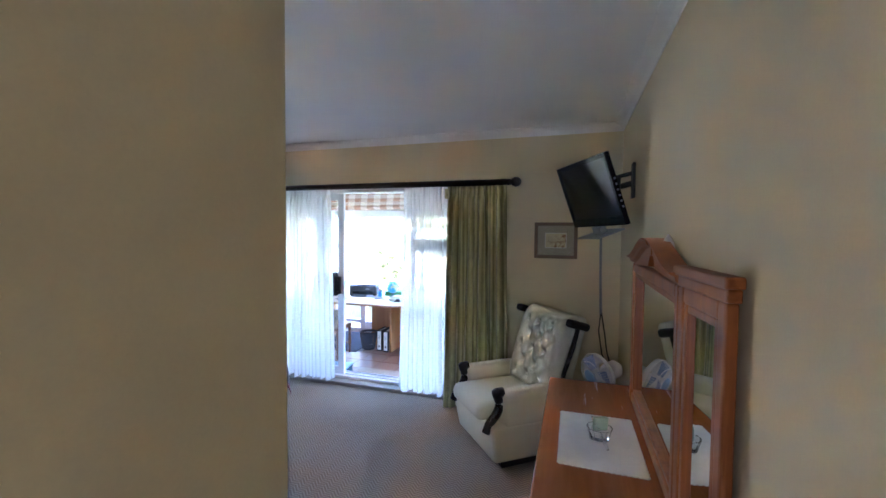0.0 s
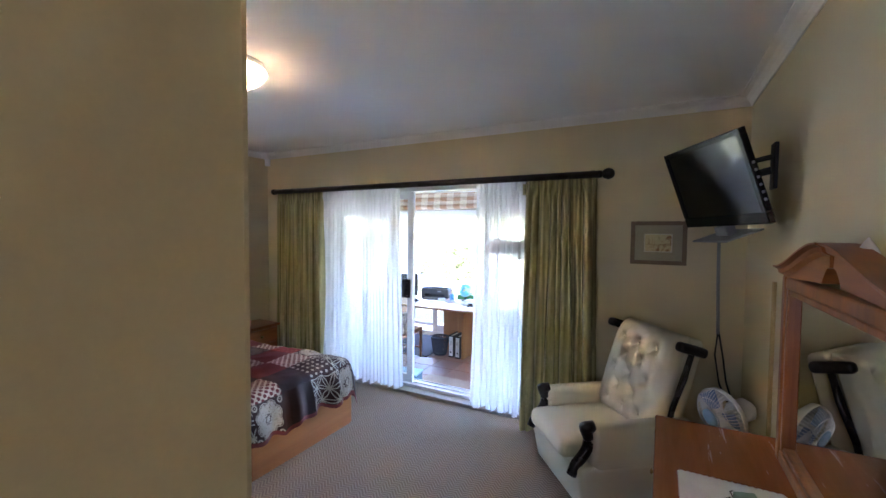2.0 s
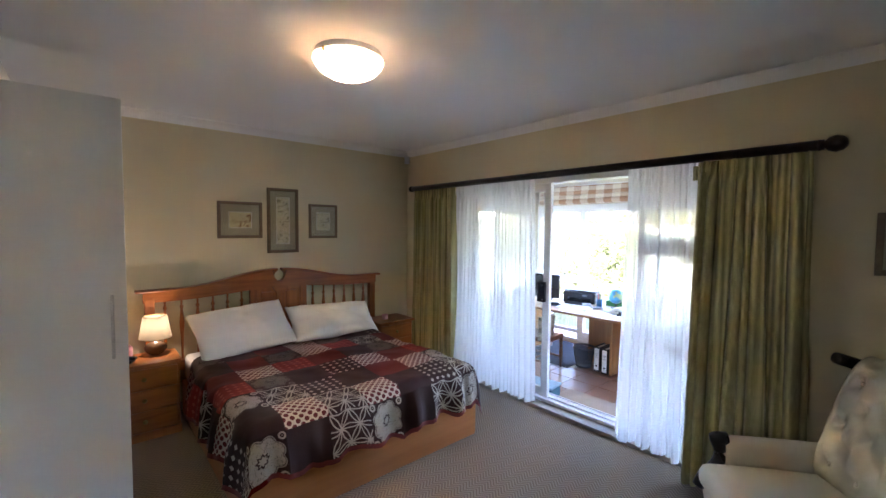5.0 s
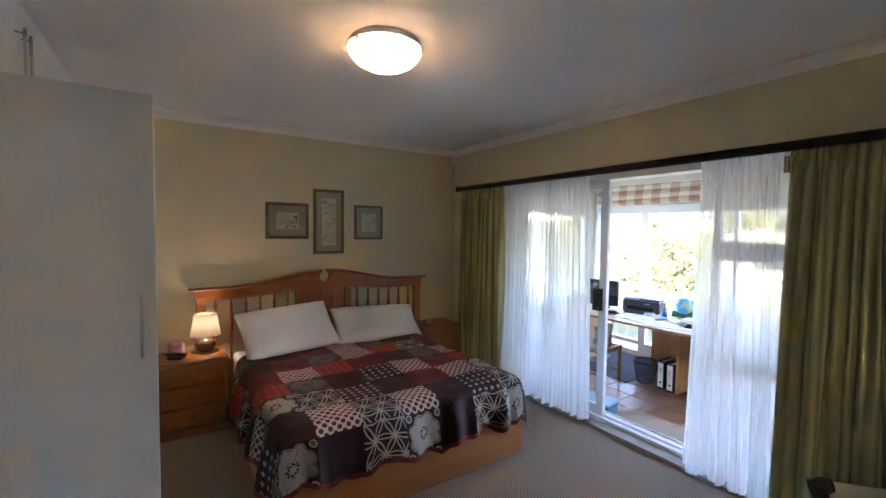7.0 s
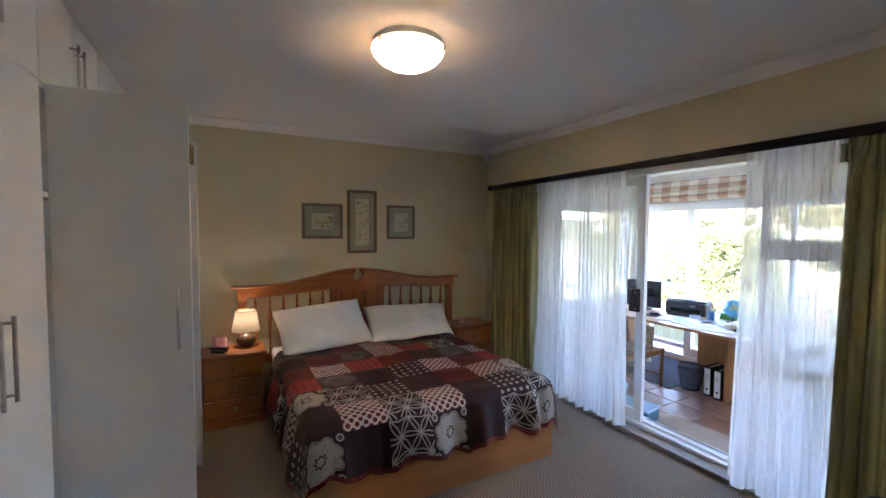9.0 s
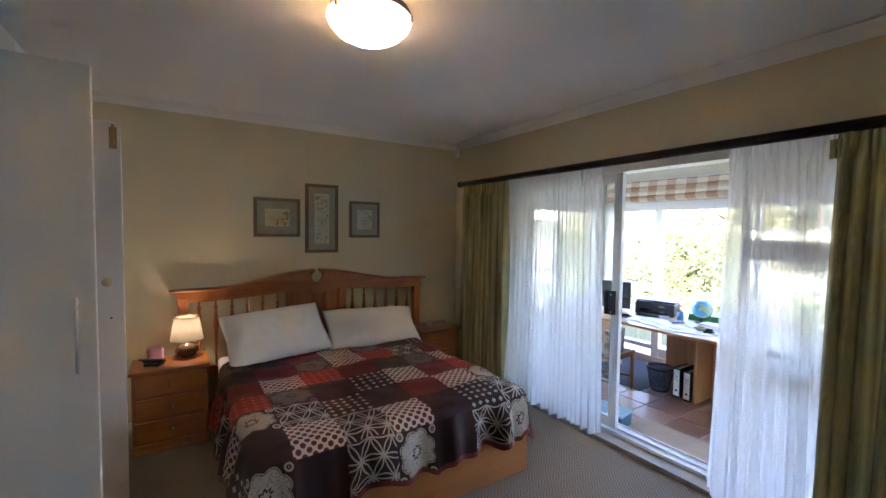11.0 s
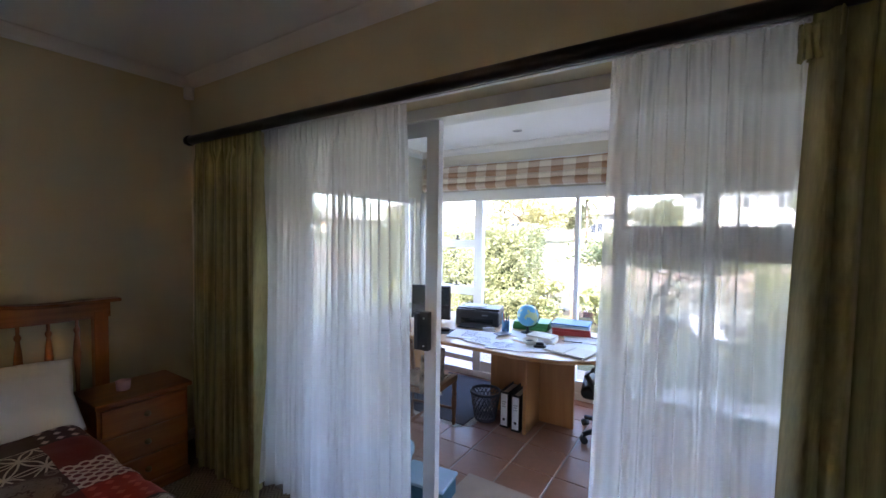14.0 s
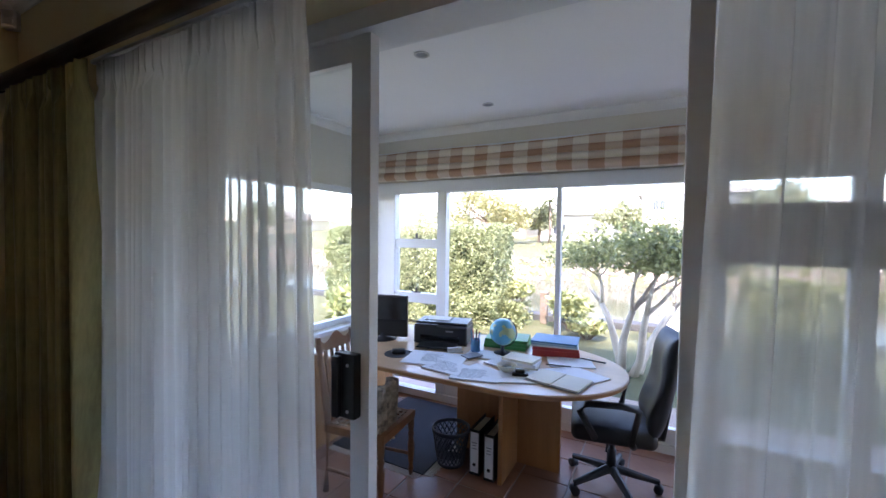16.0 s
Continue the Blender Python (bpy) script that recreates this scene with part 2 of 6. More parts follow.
PAVE = surface("paving_brick", (0.42, 0.33, 0.28), 0.85, 0.2, 30, 3.0, 0.3, random_tint=0.3)


def carpet_material():
    """Woven carpet in a fine herringbone of two taupes."""
    m, nt, p = nodes_of("herringbone_carpet")
    v = coords(nt, "Object")
    sp = nt.nodes.new("ShaderNodeSeparateXYZ")
    link(nt, v, sp.inputs[0])
    zig = math_node(nt, "PINGPONG", sp.outputs[0], 0.045)
    band = math_node(nt, "FRACT", math_node(nt, "MULTIPLY", math_node(nt, "ADD", sp.outputs[1], zig), 38.0))
    rib = math_node(nt, "PINGPONG", band, 0.5)
    rib = math_node(nt, "MULTIPLY", rib, 2.0, clamp=True)
    fuzz, blot = noise_tex(nt, v, 260, 3), noise_tex(nt, v, 1.6, 3)
    f = math_node(nt, "ADD", math_node(nt, "MULTIPLY", rib, 0.72), math_node(nt, "MULTIPLY", fuzz, 0.28))
    col = mix_colour(nt, f, (0.145, 0.108, 0.076), (0.43, 0.35, 0.255))
    col = mix_colour(nt, math_node(nt, "MULTIPLY", blot, 0.35), col, (0.195, 0.155, 0.12))
    link(nt, col, p.inputs["Base Color"])
    p.inputs["Roughness"].default_value = 0.97
    p.inputs["Specular IOR Level"].default_value = 0.1
    bump(nt, f, 0.6, 0.004, p)
    return m


def curtain_material():
    """Green slubby cloth with narrow vertical stripes."""
    m, nt, p = nodes_of("green_striped_cloth")
    tc = nt.nodes.new("ShaderNodeTexCoord")
    sp = nt.nodes.new("ShaderNodeSeparateXYZ")
    link(nt, tc.outputs["UV"], sp.inputs[0])
    s = math_node(nt, "PINGPONG", math_node(nt, "MULTIPLY", sp.outputs[0], 25.0), 0.5)
    s = math_node(nt, "SMOOTH_MIN", math_node(nt, "MULTIPLY", s, 2.0), 1.0, 0.2)
    thread = noise_tex(nt, coords(nt, "UV", (1.0, 0.06, 1)), 300, 3)
    broad = noise_tex(nt, coords(nt, "UV", (1.0, 0.02, 1)), 14, 2)
    f = math_node(nt, "ADD", math_node(nt, "MULTIPLY", s, 0.58), math_node(nt, "ADD", math_node(nt, "MULTIPLY_ADD", thread, 0.6, -0.2), math_node(nt, "MULTIPLY_ADD", broad, 0.9, -0.2)), clamp=True)
    col = mix_colour(nt, f, (0.105, 0.09, 0.034), (0.54, 0.485, 0.215))
    link(nt, col, p.inputs["Base Color"])
    p.inputs["Roughness"].default_value = 0.65
    p.inputs["Sheen Weight"].default_value = 0.2
    tl = nt.nodes.new("ShaderNodeBsdfTranslucent")
    link(nt, col, tl.inputs[0])
    mx = nt.nodes.new("ShaderNodeMixShader")
    mx.inputs[0].default_value = 0.06
    link(nt, p.outputs[0], mx.inputs[1]), link(nt, tl.outputs[0], mx.inputs[2])
    link(nt, mx.outputs[0], nt.nodes["Material Output"].inputs[0])
    bump(nt, thread, 0.2, 0.001, p)
    return m


def patch_material(name, ground, ink, kind):
    """One printed patch of the quilt; its UV square runs from 0 to 1."""
    m, nt, p = nodes_of(name)
    tc = nt.nodes.new("ShaderNodeTexCoord")
    sp = nt.nodes.new("ShaderNodeSeparateXYZ")
    link(nt, tc.outputs["UV"], sp.inputs[0])
    u, v = sp.outputs[0], sp.outputs[1]

    def centred(a, n, off=0.0):
        return math_node(nt, "SUBTRACT", math_node(nt, "FRACT", math_node(nt, "MULTIPLY_ADD", a, n, off)), 0.5)

    def dist(a, b):
        return math_node(nt, "SQRT", math_node(nt, "ADD", math_node(nt, "MULTIPLY", a, a), math_node(nt, "MULTIPLY", b, b)))

    fac = None
    if kind == "dots":
        a = math_node(nt, "LESS_THAN", dist(centred(u, 5), centred(v, 5)), 0.27)
        b = math_node(nt, "LESS_THAN", dist(centred(u, 5, 0.5), centred(v, 5, 0.5)), 0.27)
        fac = math_node(nt, "MAXIMUM", a, b)
    elif kind == "lattice":
        # petals along a triangular net
        a, h = 0.46, 0.46 * 0.866
        for deg in (30, 90, 150):
            c, sn = math.cos(radians(deg)), math.sin(radians(deg))
            along = math_node(nt, "ADD", math_node(nt, "MULTIPLY", u, c), math_node(nt, "MULTIPLY", v, sn))
            across = math_node(nt, "DIVIDE", math_node(nt, "SUBTRACT", math_node(nt, "MULTIPLY", v, c), math_node(nt, "MULTIPLY", u, sn)), h)
            row = math_node(nt, "ROUND", across)
            off = math_node(nt, "ABSOLUTE", math_node(nt, "SUBTRACT", across, row))
            run = math_node(nt, "MULTIPLY_ADD", row, 0.5, math_node(nt, "DIVIDE", along, a))
            swell = math_node(nt, "ABSOLUTE", math_node(nt, "SINE", math_node(nt, "MULTIPLY", run, math.pi)))
            line = math_node(nt, "LESS_THAN", math_node(nt, "ABSOLUTE", math_node(nt, "MULTIPLY_ADD", swell, -0.13, off)), 0.038)
            fac = line if fac is None else math_node(nt, "MAXIMUM", fac, line)
    elif kind == "rosette":
        # a scalloped medallion with fine line work and a flower at its heart
        x, y = math_node(nt, "SUBTRACT", u, 0.5), math_node(nt, "SUBTRACT", v, 0.5)
        d = dist(x, y)
        ang = math_node(nt, "ARCTAN2", y, x)
        lobes = math_node(nt, "ABSOLUTE", math_node(nt, "SINE", math_node(nt, "MULTIPLY", ang, 4.0)))
        edge = math_node(nt, "MULTIPLY_ADD", lobes, 0.07, 0.41)
        petal = math_node(nt, "MULTIPLY_ADD", math_node(nt, "COSINE", math_node(nt, "MULTIPLY", ang, 8.0)), 0.022, 0.105)
        corner = dist(math_node(nt, "SUBTRACT", math_node(nt, "ABSOLUTE", x), 0.41), math_node(nt, "SUBTRACT", math_node(nt, "ABSOLUTE", y), 0.41))
        lace = noise_tex(nt, coords(nt, "UV"), 9.0, 1, 0.4, 1.6)
        fac = math_node(nt, "LESS_THAN", math_node(nt, "ABSOLUTE", math_node(nt, "SUBTRACT", lace, 0.5)), 0.013)
        fac = math_node(nt, "MULTIPLY", fac, math_node(nt, "GREATER_THAN", d, 0.14))
        fac = math_node(nt, "MAXIMUM", fac, math_node(nt, "LESS_THAN", math_node(nt, "ABSOLUTE", math_node(nt, "SUBTRACT", d, petal)), 0.022))
        fac = math_node(nt, "MAXIMUM", fac, math_node(nt, "LESS_THAN", math_node(nt, "ABSOLUTE", math_node(nt, "SUBTRACT", math_node(nt, "SUBTRACT", edge, d), 0.03)), 0.007))
        fac = math_node(nt, "MAXIMUM", fac, math_node(nt, "GREATER_THAN", d, edge))
        disc = math_node(nt, "MULTIPLY", math_node(nt, "LESS_THAN", corner, 0.085), math_node(nt, "GREATER_THAN", math_node(nt, "ABSOLUTE", math_node(nt, "SUBTRACT", corner, 0.03)), 0.014))
        fac = math_node(nt, "SUBTRACT", fac, disc, clamp=True)
    elif kind == "crosses":
        a, b = math_node(nt, "ABSOLUTE", centred(u, 5)), math_node(nt, "ABSOLUTE", centred(v, 5))
        fac = math_node(nt, "LESS_THAN", math_node(nt, "ADD", a, b), 0.3)
    cloth = noise_tex(nt, coords(nt, "Object"), 9.0, 3)
    base = mix_colour(nt, cloth, shade(ground, 0.8), shade(ground, 1.2))
    col = mix_colour(nt, fac, base, ink) if fac is not None else base
    link(nt, col, p.inputs["Base Color"])
    p.inputs["Roughness"].default_value = 0.6
    p.inputs["Specular IOR Level"].default_value = 0.3
    bump(nt, noise_tex(nt, coords(nt, "Object"), 30.0, 3), 0.25, 0.006, p)
    return m


def blind_material():
    """Roman blind cloth in cream and terracotta checks."""
    m, nt, p = nodes_of("checked_blind_cloth")
    tc = nt.nodes.new("ShaderNodeTexCoord")
    sp = nt.nodes.new("ShaderNodeSeparateXYZ")
    link(nt, tc.outputs["UV"], sp.inputs[0])
    a = math_node(nt, "GREATER_THAN", math_node(nt, "FRACT", math_node(nt, "MULTIPLY", sp.outputs[0], 4.0)), 0.5)
    b = math_node(nt, "GREATER_THAN", math_node(nt, "FRACT", math_node(nt, "MULTIPLY", sp.outputs[1], 3.0)), 0.5)
    f = math_node(nt, "MULTIPLY", math_node(nt, "ADD", a, b), 0.5)
    fz = noise_tex(nt, coords(nt, "Object"), 120, 3)
    col = mix_colour(nt, f, (0.76, 0.70, 0.58), (0.40, 0.22, 0.13))
    col = mix_colour(nt, math_node(nt, "MULTIPLY", fz, 0.25), col, (0.42, 0.31, 0.22))
    link(nt, col, p.inputs["Base Color"])
    p.inputs["Roughness"].default_value = 0.9
    return m


def picture_material(name, ground, ink, scale):
    """A faded botanical print: pale ground with loose strokes."""
    m, nt, p = nodes_of(name)
    v = coords(nt, "Object")
    a = noise_tex(nt, v, scale, 4, 0.6, 1.5)
    f = math_node(nt, "MULTIPLY_ADD", a, 9.0, -4.5, clamp=True)
    col = mix_colour(nt, f, ground, ink)
    link(nt, mix_colour(nt, math_node(nt, "MULTIPLY", noise_tex(nt, v, 4.0), 0.3), col, shade(ground, 0.7)), p.inputs["Base Color"])
    p.inputs["Roughness"].default_value = 0.7
    return m


def grass_material():
    m, nt, p = nodes_of("lawn")
    v = coords(nt, "Object")
    f = math_node(nt, "ADD", math_node(nt, "MULTIPLY", noise_tex(nt, v, 40, 4), 0.5), math_node(nt, "MULTIPLY", noise_tex(nt, v, 0.5, 4), 0.5))
    f = math_node(nt, "MULTIPLY_ADD", f, 2.4, -0.7, clamp=True)
    link(nt, mix_colour(nt, f, (0.05, 0.056, 0.02), (0.135, 0.13, 0.055)), p.inputs["Base Color"])
    p.inputs["Roughness"].default_value = 0.9
    bump(nt, noise_tex(nt, v, 60, 3), 0.6, 0.03, p)
    return m


def water_material():
    m, nt, p = nodes_of("canal_water")
    p.inputs["Roughness"].default_value = 1.0
    p.inputs["Specular IOR Level"].default_value = 0.0
    silt = noise_tex(nt, coords(nt, "Object", (0.15, 0.6, 1)), 1.0, 3)
    link(nt, mix_colour(nt, silt, (0.085, 0.085, 0.055), (0.115, 0.115, 0.08)), p.inputs["Base Color"])
    gl = nt.nodes.new("ShaderNodeBsdfGlossy")
    gl.inputs["Roughness"].default_value = 0.06
    bump(nt, noise_tex(nt, coords(nt, "Object", (0.6, 1.6, 1)), 2.2, 3), 0.12, 0.03, gl)
    mx = nt.nodes.new("ShaderNodeMixShader")
    mx.inputs[0].default_value = 0.34
    link(nt, p.outputs[0], mx.inputs[1]), link(nt, gl.outputs[0], mx.inputs[2])
    link(nt, mx.outputs[0], nt.nodes["Material Output"].inputs[0])
    return m


def globe_material():
    m, nt, p = nodes_of("globe_print")
    f = math_node(nt, "GREATER_THAN", noise_tex(nt, coords(nt, "Object"), 11, 4), 0.53)
    link(nt, mix_colour(nt, f, (0.10, 0.42, 0.62), (0.45, 0.55, 0.30)), p.inputs["Base Color"])
    p.inputs["Roughness"].default_value = 0.3
    return m


CARPET, GREENCLOTH, BLINDCLOTH = carpet_material(), curtain_material(), blind_material()
GRASS, WATER, GLOBE = grass_material(), water_material(), globe_material()
BROWN_C, CREAM_C, RED_C, WINE_C = (0.036, 0.014, 0.013), (0.56, 0.50, 0.42), (0.26, 0.022, 0.014), (0.13, 0.014, 0.012)
PATCHES = [
    patch_material("patch_plain_brown", BROWN_C, CREAM_C, "plain"),
    patch_material("patch_cream_dots", CREAM_C, (0.13, 0.02, 0.025), "dots"),
    patch_material("patch_lattice", BROWN_C, (0.42, 0.38, 0.32), "lattice"),
    patch_material("patch_rosette", (0.43, 0.39, 0.33), (0.036, 0.016, 0.015), "rosette"),
    patch_material("patch_red", RED_C, (0.40, 0.09, 0.06), "crosses"),
    patch_material("patch_wine", WINE_C, CREAM_C, "plain"),
    patch_material("patch_rosette_dark", (0.14, 0.115, 0.10), (0.05, 0.022, 0.02), "rosette"),
    patch_material("patch_brown_dots", BROWN_C, (0.42, 0.36, 0.30), "crosses"),
]
WINE_SATIN = surface("wine_satin", (0.16, 0.015, 0.014), 0.3, 0.4, 12, 4.0, 0.3, 0.006)
MATBOARD = surface("grey_green_mount", (0.40, 0.35, 0.245), 0.8, 0.12, 90, 4.0, 0.15)
FRAME_S = surface("silver_brown_frame", (0.19, 0.135, 0.085), 0.6, 0.3, 60, 6.0, 0.2, 0.001, spec=0.3)
PRINT_A = picture_material("botanical_print", (0.72, 0.63, 0.36), (0.30, 0.14, 0.05), 16)
PRINT_B = picture_material("faded_print", (0.70, 0.65, 0.45), (0.22, 0.20, 0.13), 22)

# ---- mesh helpers ----
def mesh_of(name, bm, material, smooth=False):
    me = bpy.data.meshes.new(name)
    bm.normal_update()
    bm.to_mesh(me)
    bm.free()
    for mt in (material if isinstance(material, (list, tuple)) else [material]):
        me.materials.append(mt)
    if smooth:
        for f in me.polygons:
            f.use_smooth = True
    return me


def part(name, bm, material, parent, label="", smooth=False, m=None):
    """One mesh object under a thing or under a part."""
    ob = new(name, mesh_of(name, bm, material, smooth))
    ob.parent = parent
    if m is not None:
        ob.matrix_local = m
    return tagged(ob, label)


def thing(name, label, category, m=None, group=""):
    ob = new(name)
    ob.empty_display_size = 0.1
    if m is not None:
        ob.matrix_world = m
    return tagged(ob, label, category, group)


def single(name, bm, material, label, category, m=None, group="", smooth=False):
    ob = new(name, mesh_of(name, bm, material, smooth))
    if m is not None:
        ob.matrix_world = m
    return tagged(ob, label, category, group)


def structure(name, bm, material, label="", smooth=False):
    return tagged(new(name, mesh_of(name, bm, material, smooth)), label, "", "", "structure")


def box(x0, x1, y0, y1, z0, z1, bevel=0.0, seg=2, bm=None):
    own = bmesh.new()
    bmesh.ops.create_cube(own, size=1.0, matrix=Matrix.LocRotScale(((x0 + x1) / 2, (y0 + y1) / 2, (z0 + z1) / 2), None, (x1 - x0, y1 - y0, z1 - z0)))
    if bevel:
        bmesh.ops.bevel(own, geom=list(own.edges), offset=bevel, segments=seg, affect="EDGES", profile=0.5)
    if bm is None:
        return own
    me = bpy.data.meshes.new("tmp")
    own.to_mesh(me)
    own.free()
    bm.from_mesh(me)
    bpy.data.meshes.remove(me)
    return bm


def boxes(*rows, bevel=0.0):
    bm = bmesh.new()
    for r in rows:
        box(*r, bevel=bevel, bm=bm)
    return bm


def lathe(profile, n=32, cap=True, bm=None):
    """A turned shape round z from (radius, z) rows."""
    bm = bm or bmesh.new()
    rings = []
    for r, z in profile:
        rings.append([bm.verts.new((max(r, 1e-4) * math.cos(2 * math.pi * i / n), max(r, 1e-4) * math.sin(2 * math.pi * i / n), z)) for i in range(n)])
    for a, b in zip(rings, rings[1:]):
        for i in range(n):
            bm.faces.new((a[i], a[(i + 1) % n], b[(i + 1) % n], b[i]))
    if cap:
        bm.faces.new(rings[0][::-1]), bm.faces.new(rings[-1])
    return bm


def tube(points, radius, n=8, bm=None, radii=None):
    """A round bar along points."""
    bm = bm or bmesh.new()
    pts = [Vector(p) for p in points]
    rings = []
    for i, p in enumerate(pts):
        d = (pts[min(i + 1, len(pts) - 1)] - pts[max(i - 1, 0)]).normalized()
        side = d.cross(Vector((0, 0, 1)))
        side = side.normalized() if side.length > 1e-3 else Vector((1, 0, 0))
        up = side.cross(d)
        r = radii[i] if radii else radius
        rings.append([bm.verts.new(p + (side * math.cos(2 * math.pi * k / n) + up * math.sin(2 * math.pi * k / n)) * r) for k in range(n)])
    for a, b in zip(rings, rings[1:]):
        for k in range(n):
            bm.faces.new((a[k], a[(k + 1) % n], b[(k + 1) % n], b[k]))
    bm.faces.new(rings[0][::-1]), bm.faces.new(rings[-1])
    bmesh.ops.recalc_face_normals(bm, faces=bm.faces)
    return bm


def prism(outline, z0, z1, bevel=0.0):
    """An outline in x and y, drawn up from z0 to z1."""
    bm = bmesh.new()
    vs = [bm.verts.new((x, y, z0)) for x, y in outline]
    f = bm.faces.new(vs)
    up = bmesh.ops.extrude_face_region(bm, geom=[f])
    bmesh.ops.translate(bm, vec=(0, 0, z1 - z0), verts=[g for g in up["geom"] if isinstance(g, bmesh.types.BMVert)])
    bmesh.ops.recalc_face_normals(bm, faces=bm.faces)
    if bevel:
        bmesh.ops.bevel(bm, geom=list(bm.edges), offset=bevel, segments=2, affect="EDGES", profile=0.5)
    return bm


def turned(bm, m):
    bmesh.ops.transform(bm, matrix=m, verts=bm.verts)
    return bm


def grid_surface(fn, nu, nv, uv=None, closed=False):
    """A sheet from fn(u, v), u and v from 0 to 1, with optional UV rows."""
    bm = bmesh.new()
    vs = [[bm.verts.new(fn(i / nu, j / nv)) for i in range(nu + 1)] for j in range(nv + 1)]
    lay = bm.loops.layers.uv.new("UVMap") if uv else None
    for j in range(nv):
        for i in range(nu):
            f = bm.faces.new((vs[j][i], vs[j][i + 1], vs[j + 1][i + 1], vs[j + 1][i]))
            if lay:
                for lp, (a, b) in zip(f.loops, ((i, j), (i + 1, j), (i + 1, j + 1), (i, j + 1))):
                    lp[lay].uv = uv(a / nu, b / nv)
    return bm


# ---- the rooms ----
XL, XR, YB, YP = -4.40, 0.465, 4.04, -1.60
H, SUN_Z, SUN_H, YF = 2.60, -0.16, 2.53, 6.82
DX0, DX1, DTOP = -3.45, -0.80, 2.13

structure("floor", box(XL - 0.2, XR + 0.2, YP - 0.2, YB + 0.02, -0.2, 0.0), CARPET, "taupe herringbone weave wall-to-wall carpet")
structure("ceiling", box(XL - 0.2, XR + 0.2, YP - 0.2, YB + 0.28, H, H + 0.15), CEIL, "smooth white painted ceiling")
structure("wall_west", box(XL - 0.22, XL, YP - 0.2, YB + 0.28, -0.2, H), WALL, "tan painted plaster wall")
structure("wall_east", box(XR, XR + 0.22, YP - 0.2, YB + 0.28, -0.2, H), WALL, "tan painted plaster wall")
structure("wall_south", box(XL, XR, YP - 0.2, YP, -0.2, H), WALL, "tan painted plaster wall")
bm = boxes((XL, DX0, YB, YB + 0.26, -0.2, H), (DX1, XR, YB, YB + 0.26, -0.2, H), (DX0, DX1, YB, YB + 0.26, DTOP, H))
structure("wall_north", bm, WALL, "tan painted wall round the wide sliding door")
structure("wall_nib", box(-0.60, -0.44, YP, 0.85, 0.0, H, 0.012), WALL, "tan painted nib wall at the passage end")


def cornice(name, length, m):
    """A coved cornice along x, its wall at y = 0 and its ceiling at z = 0."""
    prof = [(0, 0), (0, -0.066), (-0.008, -0.066), (-0.012, -0.055), (-0.024, -0.034), (-0.044, -0.017), (-0.062, -0.010), (-0.075, -0.008), (-0.075, 0)]
    b = bmesh.new()
    a = [b.verts.new((0, y, z)) for y, z in prof]
    c = [b.verts.new((length, y, z)) for y, z in prof]
    for i in range(len(prof)):
        j = (i + 1) % len(prof)
        b.faces.new((a[i], a[j], c[j], c[i]))
    b.faces.new(a[::-1]), b.faces.new(c)
    bmesh.ops.recalc_face_normals(b, faces=b.faces)
    ob = structure(name, b, CORNICE, "white coved plaster cornice")
    ob.matrix_world = m
    return ob


cornice("cornice_north", XR - XL, pose(XL, YB - 0.001, H - 0.001))
cornice("cornice_west", YB - 0.62, pose(XL + 0.001, 0.62, H - 0.002, 0, 0, 90))
cornice("cornice_east", YB - YP, pose(XR - 0.001, YB, H - 0.002, 0, 0, -90))
structure("baseboard_west", box(XL, XL + 0.015, 0.62, YB, 0.0, 0.07, 0.004), CORNICE, "white skirting board")
structure("baseboard_east", box(XR - 0.015, XR, YP, YB - 0.016, 0.0, 0.07, 0.004), CORNICE, "white skirting board")

# door threshold and frame of the sliding door
sill = structure("door_sill", box(DX0, DX1, YB - 0.02, YB + 0.30, -0.2, 0.03, 0.003), surface("sill_stone", (0.34, 0.30, 0.26), 0.7, 0.12, 60, 3.0, 0.2), "taupe stone sliding door threshold")
part("track", boxes((DX0, DX1, YB + 0.10, YB + 0.27, 0.03, 0.042), (DX0, DX1, YB + 0.10, YB + 0.108, 0.042, 0.056), (DX0, DX1, YB + 0.180, YB + 0.188, 0.042, 0.056), (DX0, DX1, YB + 0.262, YB + 0.27, 0.042, 0.056), bevel=0.001), WHITE, sill, "white aluminium double track")
YD = 4.225
door = structure("door_1", boxes((DX0, DX0 + 0.05, YD - 0.07, YD + 0.07, 0.05, DTOP), (DX1 - 0.05, DX1, YD - 0.07, YD + 0.07, 0.05, DTOP),
                                 (DX0 + 0.05, DX1 - 0.05, YD - 0.07, YD + 0.07, 2.075, DTOP)), WHITE, "white aluminium sliding patio door frame standing open")


def leaf(x0, x1, y, label, rail=None, low_rail=None, stile=0.07):
    fr = part("leaf_frame", boxes((x0, x0 + stile, y - 0.02, y + 0.02, 0.058, 2.073), (x1 - 0.07, x1, y - 0.02, y + 0.02, 0.058, 2.073),
                                  (x0 + stile, x1 - 0.07, y - 0.018, y + 0.018, 0.058, 0.14), (x0 + stile, x1 - 0.07, y - 0.018, y + 0.018, 2.0, 2.073), bevel=0.002), WHITE, door, label)
    zs = [(0.14, 2.0)]
    if rail:
        part("mid_rail", box(x0 + stile, x1 - 0.07, y - 0.022, y + 0.022, *rail, 0.003), WHITE, fr)
        part("mid_rail", box(x0 + stile, x1 - 0.07, y - 0.022, y + 0.022, *low_rail, 0.003), WHITE, fr)
        zs = [(0.14, low_rail[0]), (low_rail[1], rail[0]), (rail[1], 2.0)]
    for a, b in zs:
        pn = part("pane", box(x0 + stile - 0.004, x1 - 0.065, y - 0.003, y + 0.003, a - 0.004, b + 0.004), GLASS, fr)
        pn.visible_shadow = False
    return fr


